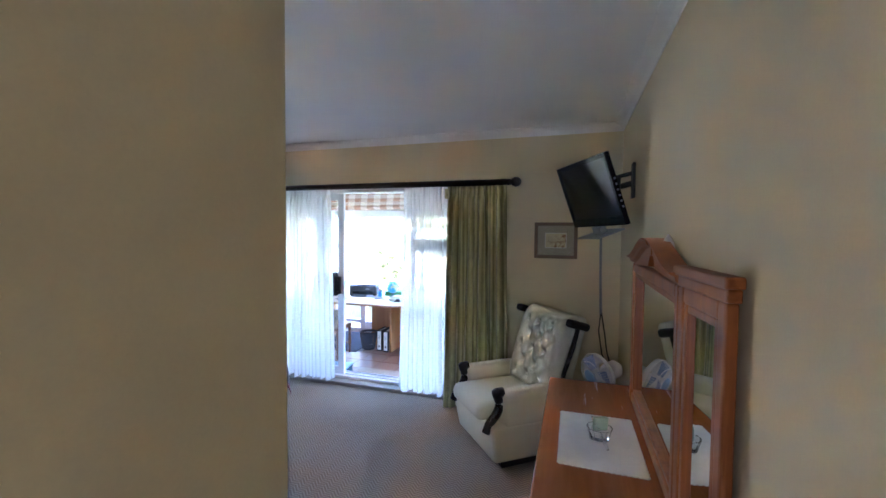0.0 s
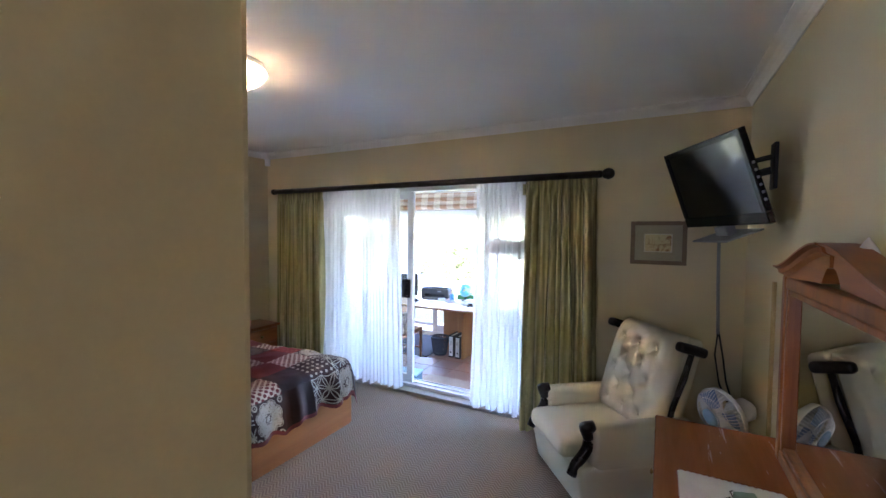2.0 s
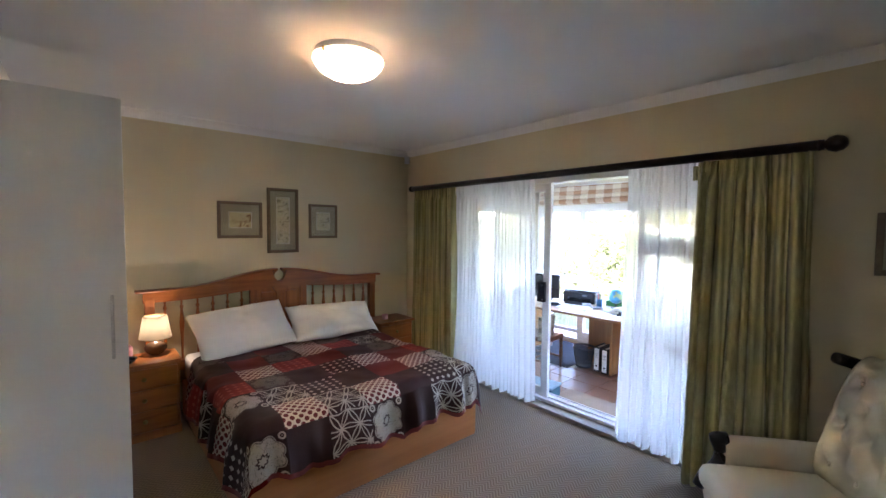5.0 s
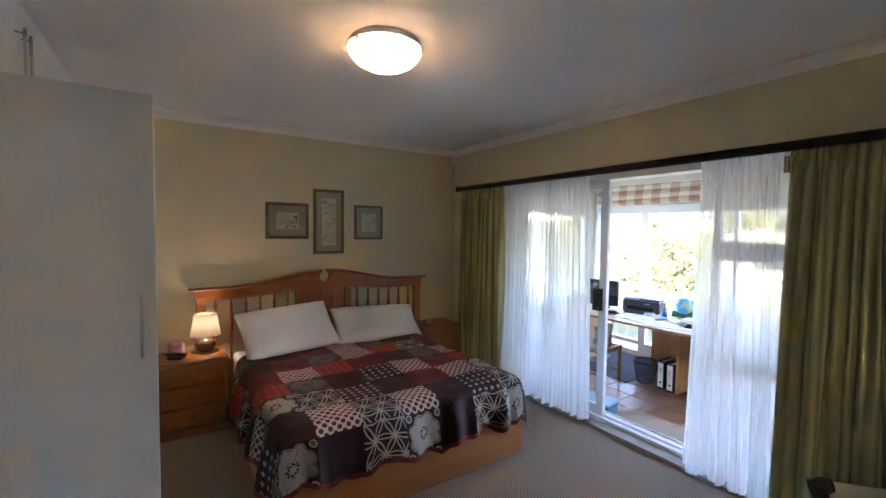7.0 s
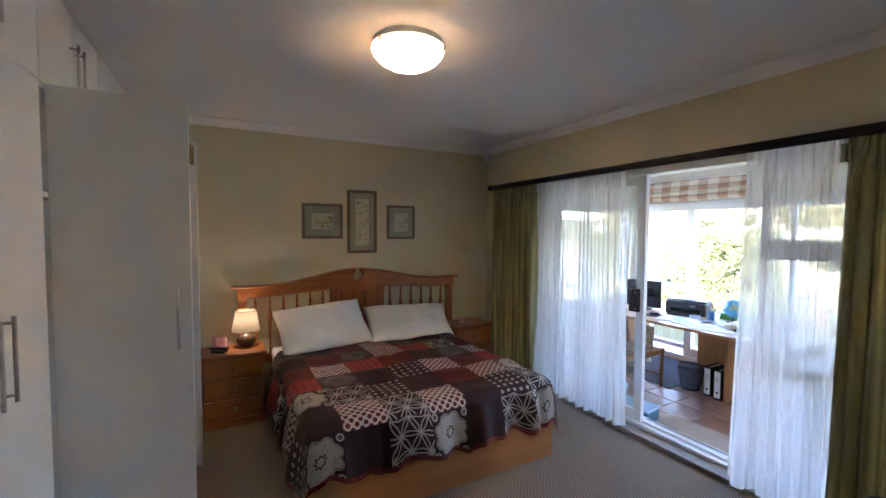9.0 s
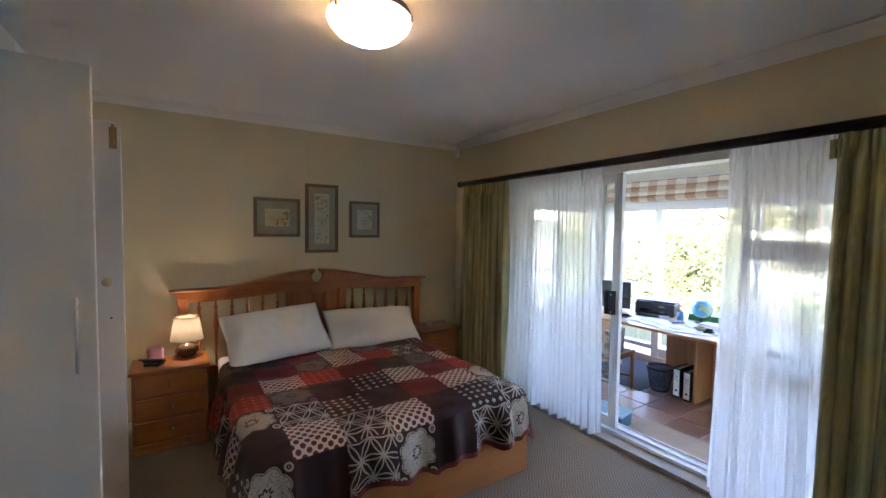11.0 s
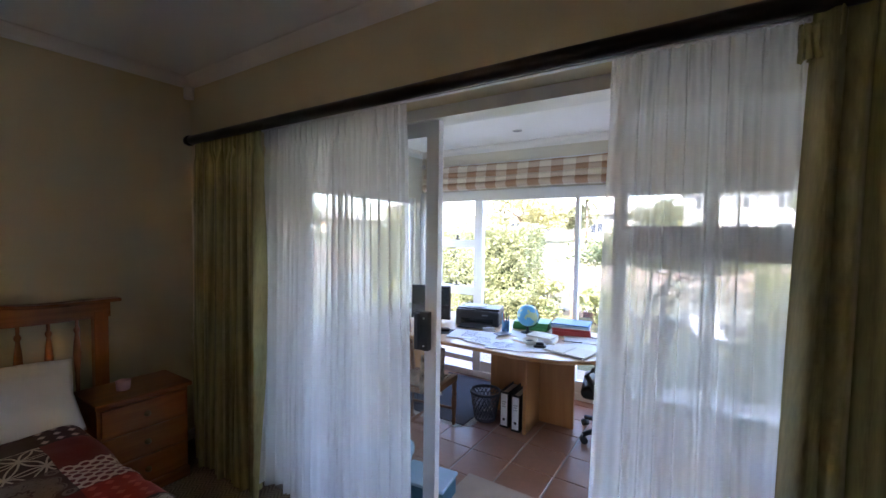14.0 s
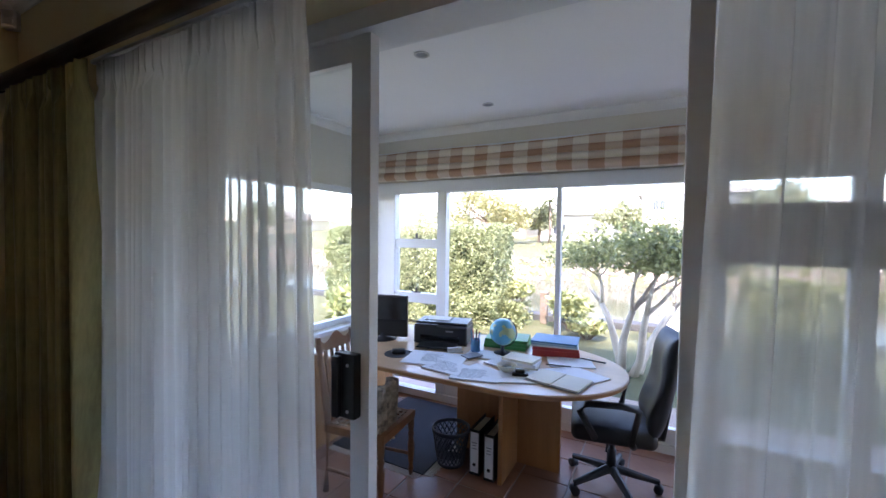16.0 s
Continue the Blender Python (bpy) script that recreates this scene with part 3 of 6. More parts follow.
left_leaf = leaf(DX0 + 0.06, -2.345, YD - 0.03, "white sliding leaf with one large pane")
leaf(-1.57, DX1 - 0.06, YD + 0.035, "white fixed leaf with a broad middle rail", (1.454, 1.574), (0.885, 0.93), 0.045)
part("handle", boxes((-2.452, -2.375, YD - 0.080, YD - 0.048, 0.965, 1.155), (-2.445, -2.42, YD - 0.10, YD - 0.079, 0.97, 1.15), bevel=0.004), BLACK, left_leaf, "black pull handle")
part("handle_screw", turned(lathe([(0.005, 0), (0.005, 0.003)], 10), pose(-2.395, YD - 0.085, 0.99, 90)), STEEL, left_leaf)
part("handle_screw", turned(lathe([(0.005, 0), (0.005, 0.003)], 10), pose(-2.395, YD - 0.085, 1.125, 90)), STEEL, left_leaf)

# ---- sunroom shell ----
SX0, SX1 = -4.36, 0.60
structure("floor_sunroom", box(SX0 - 0.2, SX1 + 0.2, YB + 0.26, YF + 0.12, SUN_Z - 0.2, SUN_Z - 0.006), GROUT, "grey grout bed under terracotta tiles")
structure("ceiling_sunroom", box(SX0 - 0.2, SX1 + 0.2, YB + 0.28, YF + 0.25, SUN_H, SUN_H + 0.15), CEIL, "white painted sunroom ceiling")
structure("roof", box(SX0 - 0.8, SX1 + 1.5, YP - 1, YF + 0.75, H + 0.16, H + 0.34), ROOF, "tiled roof slab with an eave")
bm = boxes((SX0 - 0.18, SX0, YB + 0.28, 5.05, SUN_Z - 0.2, SUN_H), (SX0 - 0.18, SX0, 6.66, YF + 0.1, SUN_Z - 0.2, SUN_H),
           (SX0 - 0.18, SX0, 5.05, 6.66, 1.96, SUN_H), (SX0 - 0.18, SX0, 5.05, 6.66, SUN_Z - 0.2, 0.60))
structure("wall_sunroom_west", bm, WALL_SUN, "pale plaster wall with a side window")
structure("wall_sunroom_east", box(SX1, SX1 + 0.18, YB + 0.28, YF + 0.1, SUN_Z - 0.2, SUN_H), WALL_SUN, "pale plaster wall")
structure("wall_sunroom_north", boxes((SX0, SX1, YF - 0.03, YF + 0.1, 2.03, SUN_H)), WALL_SUN, "pale plaster band above the glazing")
structure("wall_sunroom_back", boxes((SX0, XL - 0.22, YB + 0.06, YB + 0.28, SUN_Z, SUN_H)) if SX0 < XL - 0.22 else boxes((SX0, DX0, YB + 0.261, YB + 0.29, SUN_Z, SUN_H), (DX1, SX1, YB + 0.261, YB + 0.29, SUN_Z, SUN_H), (DX0, DX1, YB + 0.261, YB + 0.29, DTOP, SUN_H)), WALL_SUN, "pale plaster wall round the sliding door")
cornice("cornice_sunroom", SX1 - SX0, pose(SX0, YF - 0.031, SUN_H - 0.001))
cornice("cornice_sunroom_west", YF - YB - 0.3, pose(SX0 + 0.001, YB + 0.29, SUN_H - 0.002, 0, 0, 90))

win = structure("window_1", boxes((SX0, SX1, YF - 0.05, YF + 0.05, 1.915, 2.03), (SX0, SX1, YF - 0.05, YF + 0.05, SUN_Z, -0.09), (SX0, SX0 + 0.28, YF - 0.05, YF + 0.05, -0.09, 1.915), bevel=0.002), WHITE, "white aluminium full-height sunroom glazing")
for x0, x1 in ((-3.58, -3.48), (-2.415, -2.375), (-1.32, -1.20), (-0.54, -0.41)):
    part("mullion", box(x0, x1, YF - 0.04, YF + 0.04, -0.09, 1.915, 0.003), WHITE, win)
for z0, z1 in ((1.36, 1.45), (0.80, 0.90), (0.0, 0.06)):
    part("transom", box(-4.08, -3.58, YF - 0.035, YF + 0.035, z0, z1, 0.003), WHITE, win)
for z in (1.455, 0.905):
    part("stay", boxes((-3.86, -3.76, YF - 0.05, YF - 0.037, z, z + 0.012), (-3.82, -3.80, YF - 0.055, YF - 0.037, z, z + 0.055), bevel=0.002), BLACK, win, "black window stay")
for x0, x1, z0, z1 in ((-4.08, -3.58, 1.45, 1.915), (-4.08, -3.58, 0.90, 1.36), (-4.08, -3.58, 0.06, 0.80), (-3.48, -2.415, -0.09, 1.915), (-2.375, -1.32, -0.09, 1.915), (-1.20, -0.54, -0.09, 1.915), (-0.41, SX1, -0.09, 1.915)):
    pn = part("pane", box(x0 - 0.002, x1 + 0.002, YF - 0.004, YF + 0.004, z0 - 0.002, z1 + 0.002), GLASS, win)
    pn.visible_shadow = False
part("glazing_handle", boxes((-0.455, -0.43, YF - 0.075, YF - 0.04, 0.70, 0.86), bevel=0.004), GREYPL, win, "grey pull handle")
part("rail_low", box(-3.48, SX1, YF - 0.03, YF + 0.03, -0.09, 0.03, 0.003), WHITE, win)

win2 = structure("window_2", boxes((SX0 - 0.10, SX0 - 0.04, 5.05, 6.66, 1.90, 1.96), (SX0 - 0.10, SX0 - 0.04, 5.05, 6.66, 0.60, 0.66), (SX0 - 0.10, SX0 - 0.04, 5.05, 5.11, 0.66, 1.90), (SX0 - 0.10, SX0 - 0.04, 6.60, 6.66, 0.66, 1.90), bevel=0.002), WHITE, "white framed side window")
part("mullion", box(SX0 - 0.09, SX0 - 0.05, 5.80, 5.84, 0.66, 1.90, 0.002), WHITE, win2)
for y0, y1 in ((5.11, 5.80), (5.84, 6.60)):
    pn = part("pane", box(SX0 - 0.073, SX0 - 0.067, y0 - 0.002, y1 + 0.002, 0.658, 1.902), GLASS, win2)
    pn.visible_shadow = False
structure("window_sill_2", box(SX0 - 0.03, SX0 + 0.06, 5.0, 6.71, 0.555, 0.595, 0.004), WHITE, "white window sill")

# ---- built-in wardrobe ----
YC = 0.60
ward = thing("wardrobe", "white built-in wardrobe with one door standing open", "wardrobe", pose(0, 0, 0))
part("carcass", boxes((-4.395, -0.605, 0.02, 0.04, 0.0, 2.585), (-4.395, -0.605, 0.04, 0.575, 2.17, 2.19), (-0.625, -0.605, 0.04, 0.575, 0, 2.585), (-2.285, -2.265, 0.04, 0.575, 0.08, 2.17),
                      (-2.735, -2.715, 0.04, 0.575, 0.08, 2.17), (-4.395, -0.605, 0.04, 0.575, 0.0, 0.08), (-2.715, -2.285, 0.04, 0.56, 1.75, 1.77)), CUPBOARD, ward)


def bar_handle(parent, x, y, z0, z1, side):
    """A steel bar handle on two stubs; side is the way it stands off."""
    dx, dy = side
    b = tube([(x + dx * 0.03, y + dy * 0.03, z0 - 0.02), (x + dx * 0.03, y + dy * 0.03, z1 + 0.02)], 0.006)
    tube([(x, y, z0), (x + dx * 0.03, y + dy * 0.03, z0)], 0.005, bm=b)
    tube([(x, y, z1), (x + dx * 0.03, y + dy * 0.03, z1)], 0.005, bm=b)
    return part("bar_handle", b, STEEL, parent, "brushed steel bar handle", True)


for i in range(4):
    x0 = -0.62 - 0.41 * i - 0.405
    d = part("door", box(x0, x0 + 0.405, 0.576, YC, 0.085, 2.165, 0.003), CUPBOARD, ward)
    bar_handle(d, x0 + 0.365 if i % 2 else x0 + 0.04, YC, 1.12, 1.34, (0, 1))
for i in range(9):
    x0 = -0.62 - 0.41 * i - 0.405
    d = part("upper_door", box(x0, x0 + 0.405, 0.576, YC, 2.172, 2.58, 0.003), CUPBOARD, ward)
    bar_handle(d, x0 + 0.365 if i % 2 else x0 + 0.04, YC, 2.24, 2.42, (0, 1))
d = part("open_door", box(-2.312, -2.288, YC + 0.004, 1.062, 0.085, 2.165, 0.003), CUPBOARD, ward, "white wardrobe door swung open")
bar_handle(d, -2.288, 1.012, 1.13, 1.35, (1, 0))
for i in range(2):
    x0 = -3.545 - 0.425 * i - 0.42
    d = part("door", box(x0, x0 + 0.42, 0.576, YC, 0.085, 2.165, 0.003), CUPBOARD, ward)

old = thing("cupboard_door", "older white painted cupboard door standing open with a round knob", "door", pose(-3.42, YC + 0.005, 0.0))
part("panel", box(-0.02, 0.02, 0.0, 0.43, 0.005, 2.20, 0.003), DOOR_OLD, old)
part("kick_rail", box(0.02, 0.03, 0.005, 0.415, 0.01, 0.11, 0.002), DOOR_OLD, old)
part("knob", turned(lathe([(0.008, 0), (0.008, 0.015), (0.02, 0.02), (0.026, 0.032), (0.02, 0.044), (0.004, 0.05)], 20), pose(0.02, 0.36, 1.30, 0, 90)), KNOB, old, "pale round wooden knob", True)
part("keyhole", turned(lathe([(0.006, 0), (0.006, 0.002)], 12), pose(0.02, 0.37, 1.09, 0, 90)), BLACK, old)
part("bolt", boxes((0.02, 0.026, 0.38, 0.415, 2.05, 2.17), (0.026, 0.036, 0.392, 0.403, 2.065, 2.185), (0.03, 0.05, 0.39, 0.405, 2.07, 2.085), bevel=0.001), BRASS, old, "tarnished barrel bolt")

# ---- curtains ----
rod = thing("curtain_rod", "dark stained wooden curtain rod with ball finials", "curtain rod", pose(0, 0, 0))
part("pole", tube([(-4.10, 3.885, 2.11), (-0.47, 3.885, 2.11)], 0.028, 16), RODWOOD, rod, smooth=True)
fin = [(0.02, -0.03), (0.03, -0.025), (0.03, -0.015), (0.018, -0.01), (0.018, 0.0), (0.036, 0.016), (0.045, 0.045), (0.036, 0.074), (0.02, 0.088), (0.002, 0.092)]
part("finial", turned(lathe(fin, 20), pose(-0.47, 3.885, 2.11, 0, 90)), RODWOOD, rod, "dark ball finial", True)
part("finial", turned(lathe([(0.024, -0.03), (0.032, -0.02), (0.034, 0.0), (0.03, 0.02), (0.02, 0.03)], 20), pose(-4.10, 3.885, 2.11, 0, -90)), RODWOOD, rod, "dark end cap", True)
for x in (-3.95, -0.56):
    part("bracket", boxes((x - 0.012, x + 0.012, 3.90, YB - 0.002, 2.10, 2.125), (x - 0.02, x + 0.02, YB - 0.02, YB - 0.001, 2.06, 2.16), bevel=0.003), RODWOOD, rod)


def curtain(name, x0, x1, y, z0, z1, folds, amp, seed, material, label, flare=0.0, cols=220, wobble=0.3, tail=0.0):
    """Gathered cloth between x0 and x1; folds deepen downwards, with a ruffled head above the tape."""
    rng = random.Random(seed)
    ph = [rng.uniform(0, 6.28) for _ in range(8)]
    width = x1 - x0

    def fn(u, v):
        z = z0 + (z1 - z0) * v
        low = 1 - v
        warp = u + 0.5 / folds * (0.6 * math.sin(u * 7.1 + ph[0]) + 0.5 * math.sin(u * 17 + ph[1]) + wobble * math.sin(v * 3 + u * 9 + ph[2]))
        a = amp * (0.55 + 0.45 * low) * (0.75 + 0.35 * math.sin(u * 23 + ph[3]))
        yy = y + a * math.sin(2 * math.pi * folds * warp + ph[4]) + 0.3 * a * math.sin(4 * math.pi * folds * warp + ph[5] + v * 0.5) + 0.16 * a * math.sin(6 * math.pi * folds * warp + ph[6] - v * 0.7)
        if v > 0.955:
            yy = y + 0.55 * a * math.sin(2 * math.pi * folds * 2.3 * u + ph[6])
        xx = x0 + width * u + flare * low * (u - 0.5) * 2 + (0.5 if material is GREENCLOTH else 0.38) * a * math.cos(2 * math.pi * folds * warp + ph[4] + 0.6)
        zz = z + tail * (1 - v) * (0.5 + 0.5 * math.sin(2 * math.pi * folds * u * 0.5 + ph[7])) * (1 if v < 0.08 else 0)
        return (xx, yy, zz)

    spread = width * 1.9
    bm = grid_surface(fn, cols, 28, uv=lambda u, v: (u * spread, v * (z1 - z0)))
    return single(name, bm, material, label, "curtain", smooth=True)


curtain("curtain", -4.06, -3.36, 3.90, 0.02, 2.095, 8, 0.06, 3, GREENCLOTH, "olive green striped curtain drawn back to the corner", 0.01)
curtain("curtain", -1.05, -0.50, 3.895, 0.015, 2.095, 8, 0.07, 5, GREENCLOTH, "olive green striped curtain drawn back beside the armchair", 0.04)
curtain("sheer_curtain", -3.40, -2.37, 3.965, 0.06, 2.10, 22, 0.036, 7, SHEER_L, "white voile sheer gathered over the fixed door leaf", 0.05, 380, 0.06, 0.03)
curtain("sheer_curtain", -1.535, -0.98, 3.965, 0.05, 2.10, 11, 0.036, 9, SHEER, "white voile sheer hanging beside the open doorway", 0.05, 220, 0.06, 0.03)
curtain("curtain_tab", -1.085, -1.045, 3.885, 1.97, 2.06, 1.3, 0.02, 15, GREENCLOTH, "loose green corner of the curtain heading", 0.0, 24)
structure("curtain_track", box(DX0 + 0.02, DX1 - 0.02, 3.95, 3.975, 2.10, 2.115, 0.003), WHITE, "white sheer curtain track under the rod")
structure("track_bracket", boxes(*[(x, x + 0.02, 3.975, YB, 2.102, 2.116) for x in (-3.3, -1.2)]), WHITE, "white track bracket")

# ---- bed ----
BY0, BY1, BX1 = 1.54, 3.26, -2.39
bed = thing("bed", "wide pine bed with a slatted headboard and laminate base", "bed", pose(0, 0, 0))
part("base", boxes((XL + 0.10, BX1 + 0.004, BY0, BY1, 0.012, 0.30), (XL + 0.10, BX1, BY0 + 0.004, BY1 - 0.004, 0.0, 0.012), bevel=0.004), BEDBASE, bed, "orange laminate divan base")
part("mattress", box(XL + 0.10, BX1 - 0.02, BY0 + 0.02, BY1 - 0.02, 0.30, 0.53, 0.04, 3), PILLOW, bed)
HX = XL + 0.03
HB0, HB1 = 1.26, 3.54
part("post", box(HX, HX + 0.06, HB0 + 0.03, HB0 + 0.10, 0.0, 1.04, 0.004), PINE_Z, bed)
part("post", box(HX, HX + 0.06, HB1 - 0.10, HB1 - 0.03, 0.0, 1.04, 0.004), PINE_Z, bed)
for a, b in ((HB0 + 0.86, HB0 + 0.93), (HB1 - 0.93, HB1 - 0.86), ((HB0 + HB1) / 2 - 0.035, (HB0 + HB1) / 2 + 0.035)):
    part("inner_post", box(HX + 0.005, HX + 0.05, a, b, 0.35, 1.06, 0.003), PINE_Z, bed)
for a, b in ((HB0 + 0.93, (HB0 + HB1) / 2 - 0.035), ((HB0 + HB1) / 2 + 0.035, HB1 - 0.93)):
    pn = part("panel", box(HX + 0.012, HX + 0.035, a, b, 0.45, 1.04), PINE_Z, bed)
    part("panel_field", box(HX + 0.035, HX + 0.044, a + 0.03, b - 0.03, 0.50, 1.0, 0.008), PINE_Z, pn)
part("lower_rail", box(HX + 0.004, HX + 0.052, HB0 + 0.10, HB1 - 0.10, 0.38, 0.46, 0.004), PINE, bed)


def head_height(y):
    """The curved top of the headboard, with its rise to the middle."""
    s = abs(y - (HB0 + HB1) / 2) / ((HB1 - HB0) / 2)
    rise = 0.5 + 0.5 * math.cos(math.pi * min(1.0, s / 0.78))
    return 1.088 + 0.125 * rise


def headboard_rail():
    b = bmesh.new()
    mid, n = (HB0 + HB1) / 2, 96
    cols = []
    for i in range(n + 1):
        y = HB0 + 0.02 + (HB1 - HB0 - 0.04) * i / n
        top, low = head_height(y), 1.0 + 0.35 * (head_height(y) - 1.088)
        if abs(y - mid) < 0.054:
            low = min(low, 1.0)
            d = 0.062 * math.sqrt(max(0, 1 - ((y - mid) / 0.054) ** 2))
            top = 1.165 - d
        cols.append([b.verts.new((x, y, z)) for x, z in ((HX + 0.002, low), (HX + 0.058, low), (HX + 0.058, top), (HX + 0.002, top))])
    for p, q in zip(cols, cols[1:]):
        for k in range(4):
            b.faces.new((p[k], p[(k + 1) % 4], q[(k + 1) % 4], q[k]))
    b.faces.new(cols[0][::-1]), b.faces.new(cols[-1])
    bmesh.ops.recalc_face_normals(b, faces=b.faces)
    return b


part("top_rail", headboard_rail(), PINE, bed)


def headboard_cap(y0, y1):
    b = bmesh.new()
    cols = []
    for i in range(41):
        y = y0 + (y1 - y0) * i / 40
        t = head_height(y)
        cols.append([b.verts.new((x, y, z)) for x, z in ((HX - 0.012, t), (HX + 0.075, t), (HX + 0.082, t + 0.010), (HX + 0.075, t + 0.020), (HX - 0.012, t + 0.020))])
    for p, q in zip(cols, cols[1:]):
        for k in range(5):
            b.faces.new((p[k], p[(k + 1) % 5], q[(k + 1) % 5], q[k]))
    b.faces.new(cols[0][::-1]), b.faces.new(cols[-1])
    bmesh.ops.recalc_face_normals(b, faces=b.faces)
    return b


def cutout_lip(sgn):
    """The horn of timber that nearly closes the round cut-out at the crown."""
    b = bmesh.new()
    mid, cols = (HB0 + HB1) / 2, []
    for i in range(13):
        o = 0.026 + (0.0545 - 0.026) * i / 12
        y = mid + sgn * o
        low = 1.165 + 0.044 * math.sqrt(max(0.0, 1 - (o / 0.0545) ** 2))
        top = max(head_height(y), low + 0.004)
        cols.append([b.verts.new((x, y, z)) for x, z in ((HX + 0.003, low), (HX + 0.057, low), (HX + 0.057, top), (HX + 0.003, top))])
    for p, q in zip(cols, cols[1:]):
        for k in range(4):
            b.faces.new((p[k], p[(k + 1) % 4], q[(k + 1) % 4], q[k]))
    b.faces.new(cols[0][::-1]), b.faces.new(cols[-1])
    bmesh.ops.recalc_face_normals(b, faces=b.faces)
    return b


part("cutout_lip", cutout_lip(-1), PINE, bed)
part("cutout_lip", cutout_lip(1), PINE, bed)
part("cap", headboard_cap(HB0 - 0.03, (HB0 + HB1) / 2 - 0.024), PINE, bed)
part("cap", headboard_cap((HB0 + HB1) / 2 + 0.024, HB1 + 0.03), PINE, bed)
SPIN = [(0.009, 0.46), (0.010, 0.60), (0.012, 0.68), (0.018, 0.76), (0.020, 0.80), (0.015, 0.87), (0.009, 0.92), (0.015, 0.935), (0.015, 0.948), (0.008, 0.96), (0.009, 1.0), (0.011, 1.03)]
spindle_mesh = mesh_of("spindle", lathe(SPIN, 14), PINE_Z, True)
for side in (0, 1):
    a, b = ((HB0 + 0.10, HB0 + 0.86), (HB1 - 0.86, HB1 - 0.10))[side]
    for k in range(6):
        sp_ob = new("spindle", spindle_mesh)
        sp_ob.parent = bed
        sp_ob.location = (HX + 0.03, a + (b - a) * (k + 0.6) / 6.2, 0)

# quilt: patches printed on one draped sheet
CELL = 0.262
NX, NY = 7, 9


def quilt():
    """Patchwork quilt over the mattress, hanging past its sides and foot."""
    sub = 9
    x_head = XL + 0.46
    flat_len, flat_w, mid_y = BX1 - 0.0 - x_head, BY1 - BY0, (BY0 + BY1) / 2
    top = 0.575

    def place(i, j):
        s = i / sub * CELL
        w = (j / sub - NY / 2) * CELL
        half = flat_w / 2 - 0.01
        r = 0.07
        over_y = max(0.0, abs(w) - half + r)
        over_x = max(0.0, s - flat_len + r)
        sy = 1 if w > 0 else -1

        def bend(o):
            if o <= 0:
                return 0.0, 0.0
            a = min(o / r, 1.45)
            rest = max(0.0, o - r * 1.45)
            return r * math.sin(a) + rest * math.cos(1.45), r * (1 - math.cos(a)) + rest * math.sin(1.45)

        oy, dy = bend(over_y)
        ox, dx = bend(over_x)
        y = mid_y + (min(abs(w), half - r if over_y > 0 else abs(w)) + oy) * sy
        x = x_head + min(s, flat_len - r) + ox
        drop = max(dx, dy) + 0.28 * min(dx, dy)
        hang = min(1.0, drop / 0.2)
        n1 = noise.noise(Vector((x * 2.2, y * 2.2, 0.3)))
        n2 = noise.noise(Vector((x * 6.5, y * 6.5, 1.7)))
        n3 = noise.noise(Vector((x * 15, y * 15, 4.1)))
        z = top - drop + 0.022 * n1 + 0.012 * n2 + 0.005 * n3
        run = x if over_y > over_x else y
        wave = hang * (0.024 * math.sin(run * 15 + 4 * n1) + 0.016 * math.sin(run * 34 + 5 * n2))
        z += hang * (0.018 * math.sin(run * 11 + 2) + 0.014 * math.sin(run * 27 + 4 * n1))
        if over_x > 0 and dx >= dy:
            x += wave + 0.02 * hang
        if over_y > 0 and dy > dx:
            y += (wave + 0.02 * hang) * sy
        return Vector((x, y, max(z, 0.14 + 0.03 * n1)))

    rows = ("160516071", "405614250", "251450614", "046071540", "132705132", "701210721", "230230230")
    t = thing("quilt", "brown, cream and red patchwork quilt with a wine satin edge", "quilt", pose(0, 0, 0))

    def sheet(cells, uv_of):
        """Cells of the draped sheet as one mesh."""
        b = bmesh.new()
        lay = b.loops.layers.uv.new("UVMap")
        vs = {}
        for i, j in cells:
            ring = ((i, j), (i + 1, j), (i + 1, j + 1), (i, j + 1))
            for key in ring:
                if key not in vs:
                    vs[key] = b.verts.new(place(*key))
            f = b.faces.new([vs[key] for key in ring])
            f.smooth = True
            for lp, key in zip(f.loops, ring):
                lp[lay].uv = uv_of(*key)
        return b

    last_i, last_j = NX * sub - 1, NY * sub - 1
    for ci in range(NX):
        for cj in range(NY):
            cells = [(i, j) for i in range(ci * sub, ci * sub + sub) for j in range(cj * sub, cj * sub + sub) if i < last_i and 0 < j < last_j]
            part("patch", sheet(cells, lambda a, c: (a / sub - ci, c / sub - cj)), PATCHES[int(rows[ci][cj])], t)
    hem = [(i, j) for i in range(NX * sub) for j in range(NY * sub) if i == last_i or j in (0, last_j)]
    part("satin_edge", sheet(hem, lambda a, c: (a / sub, c / sub)), WINE_SATIN, t, "wine red satin edge")
    return t


quilt()


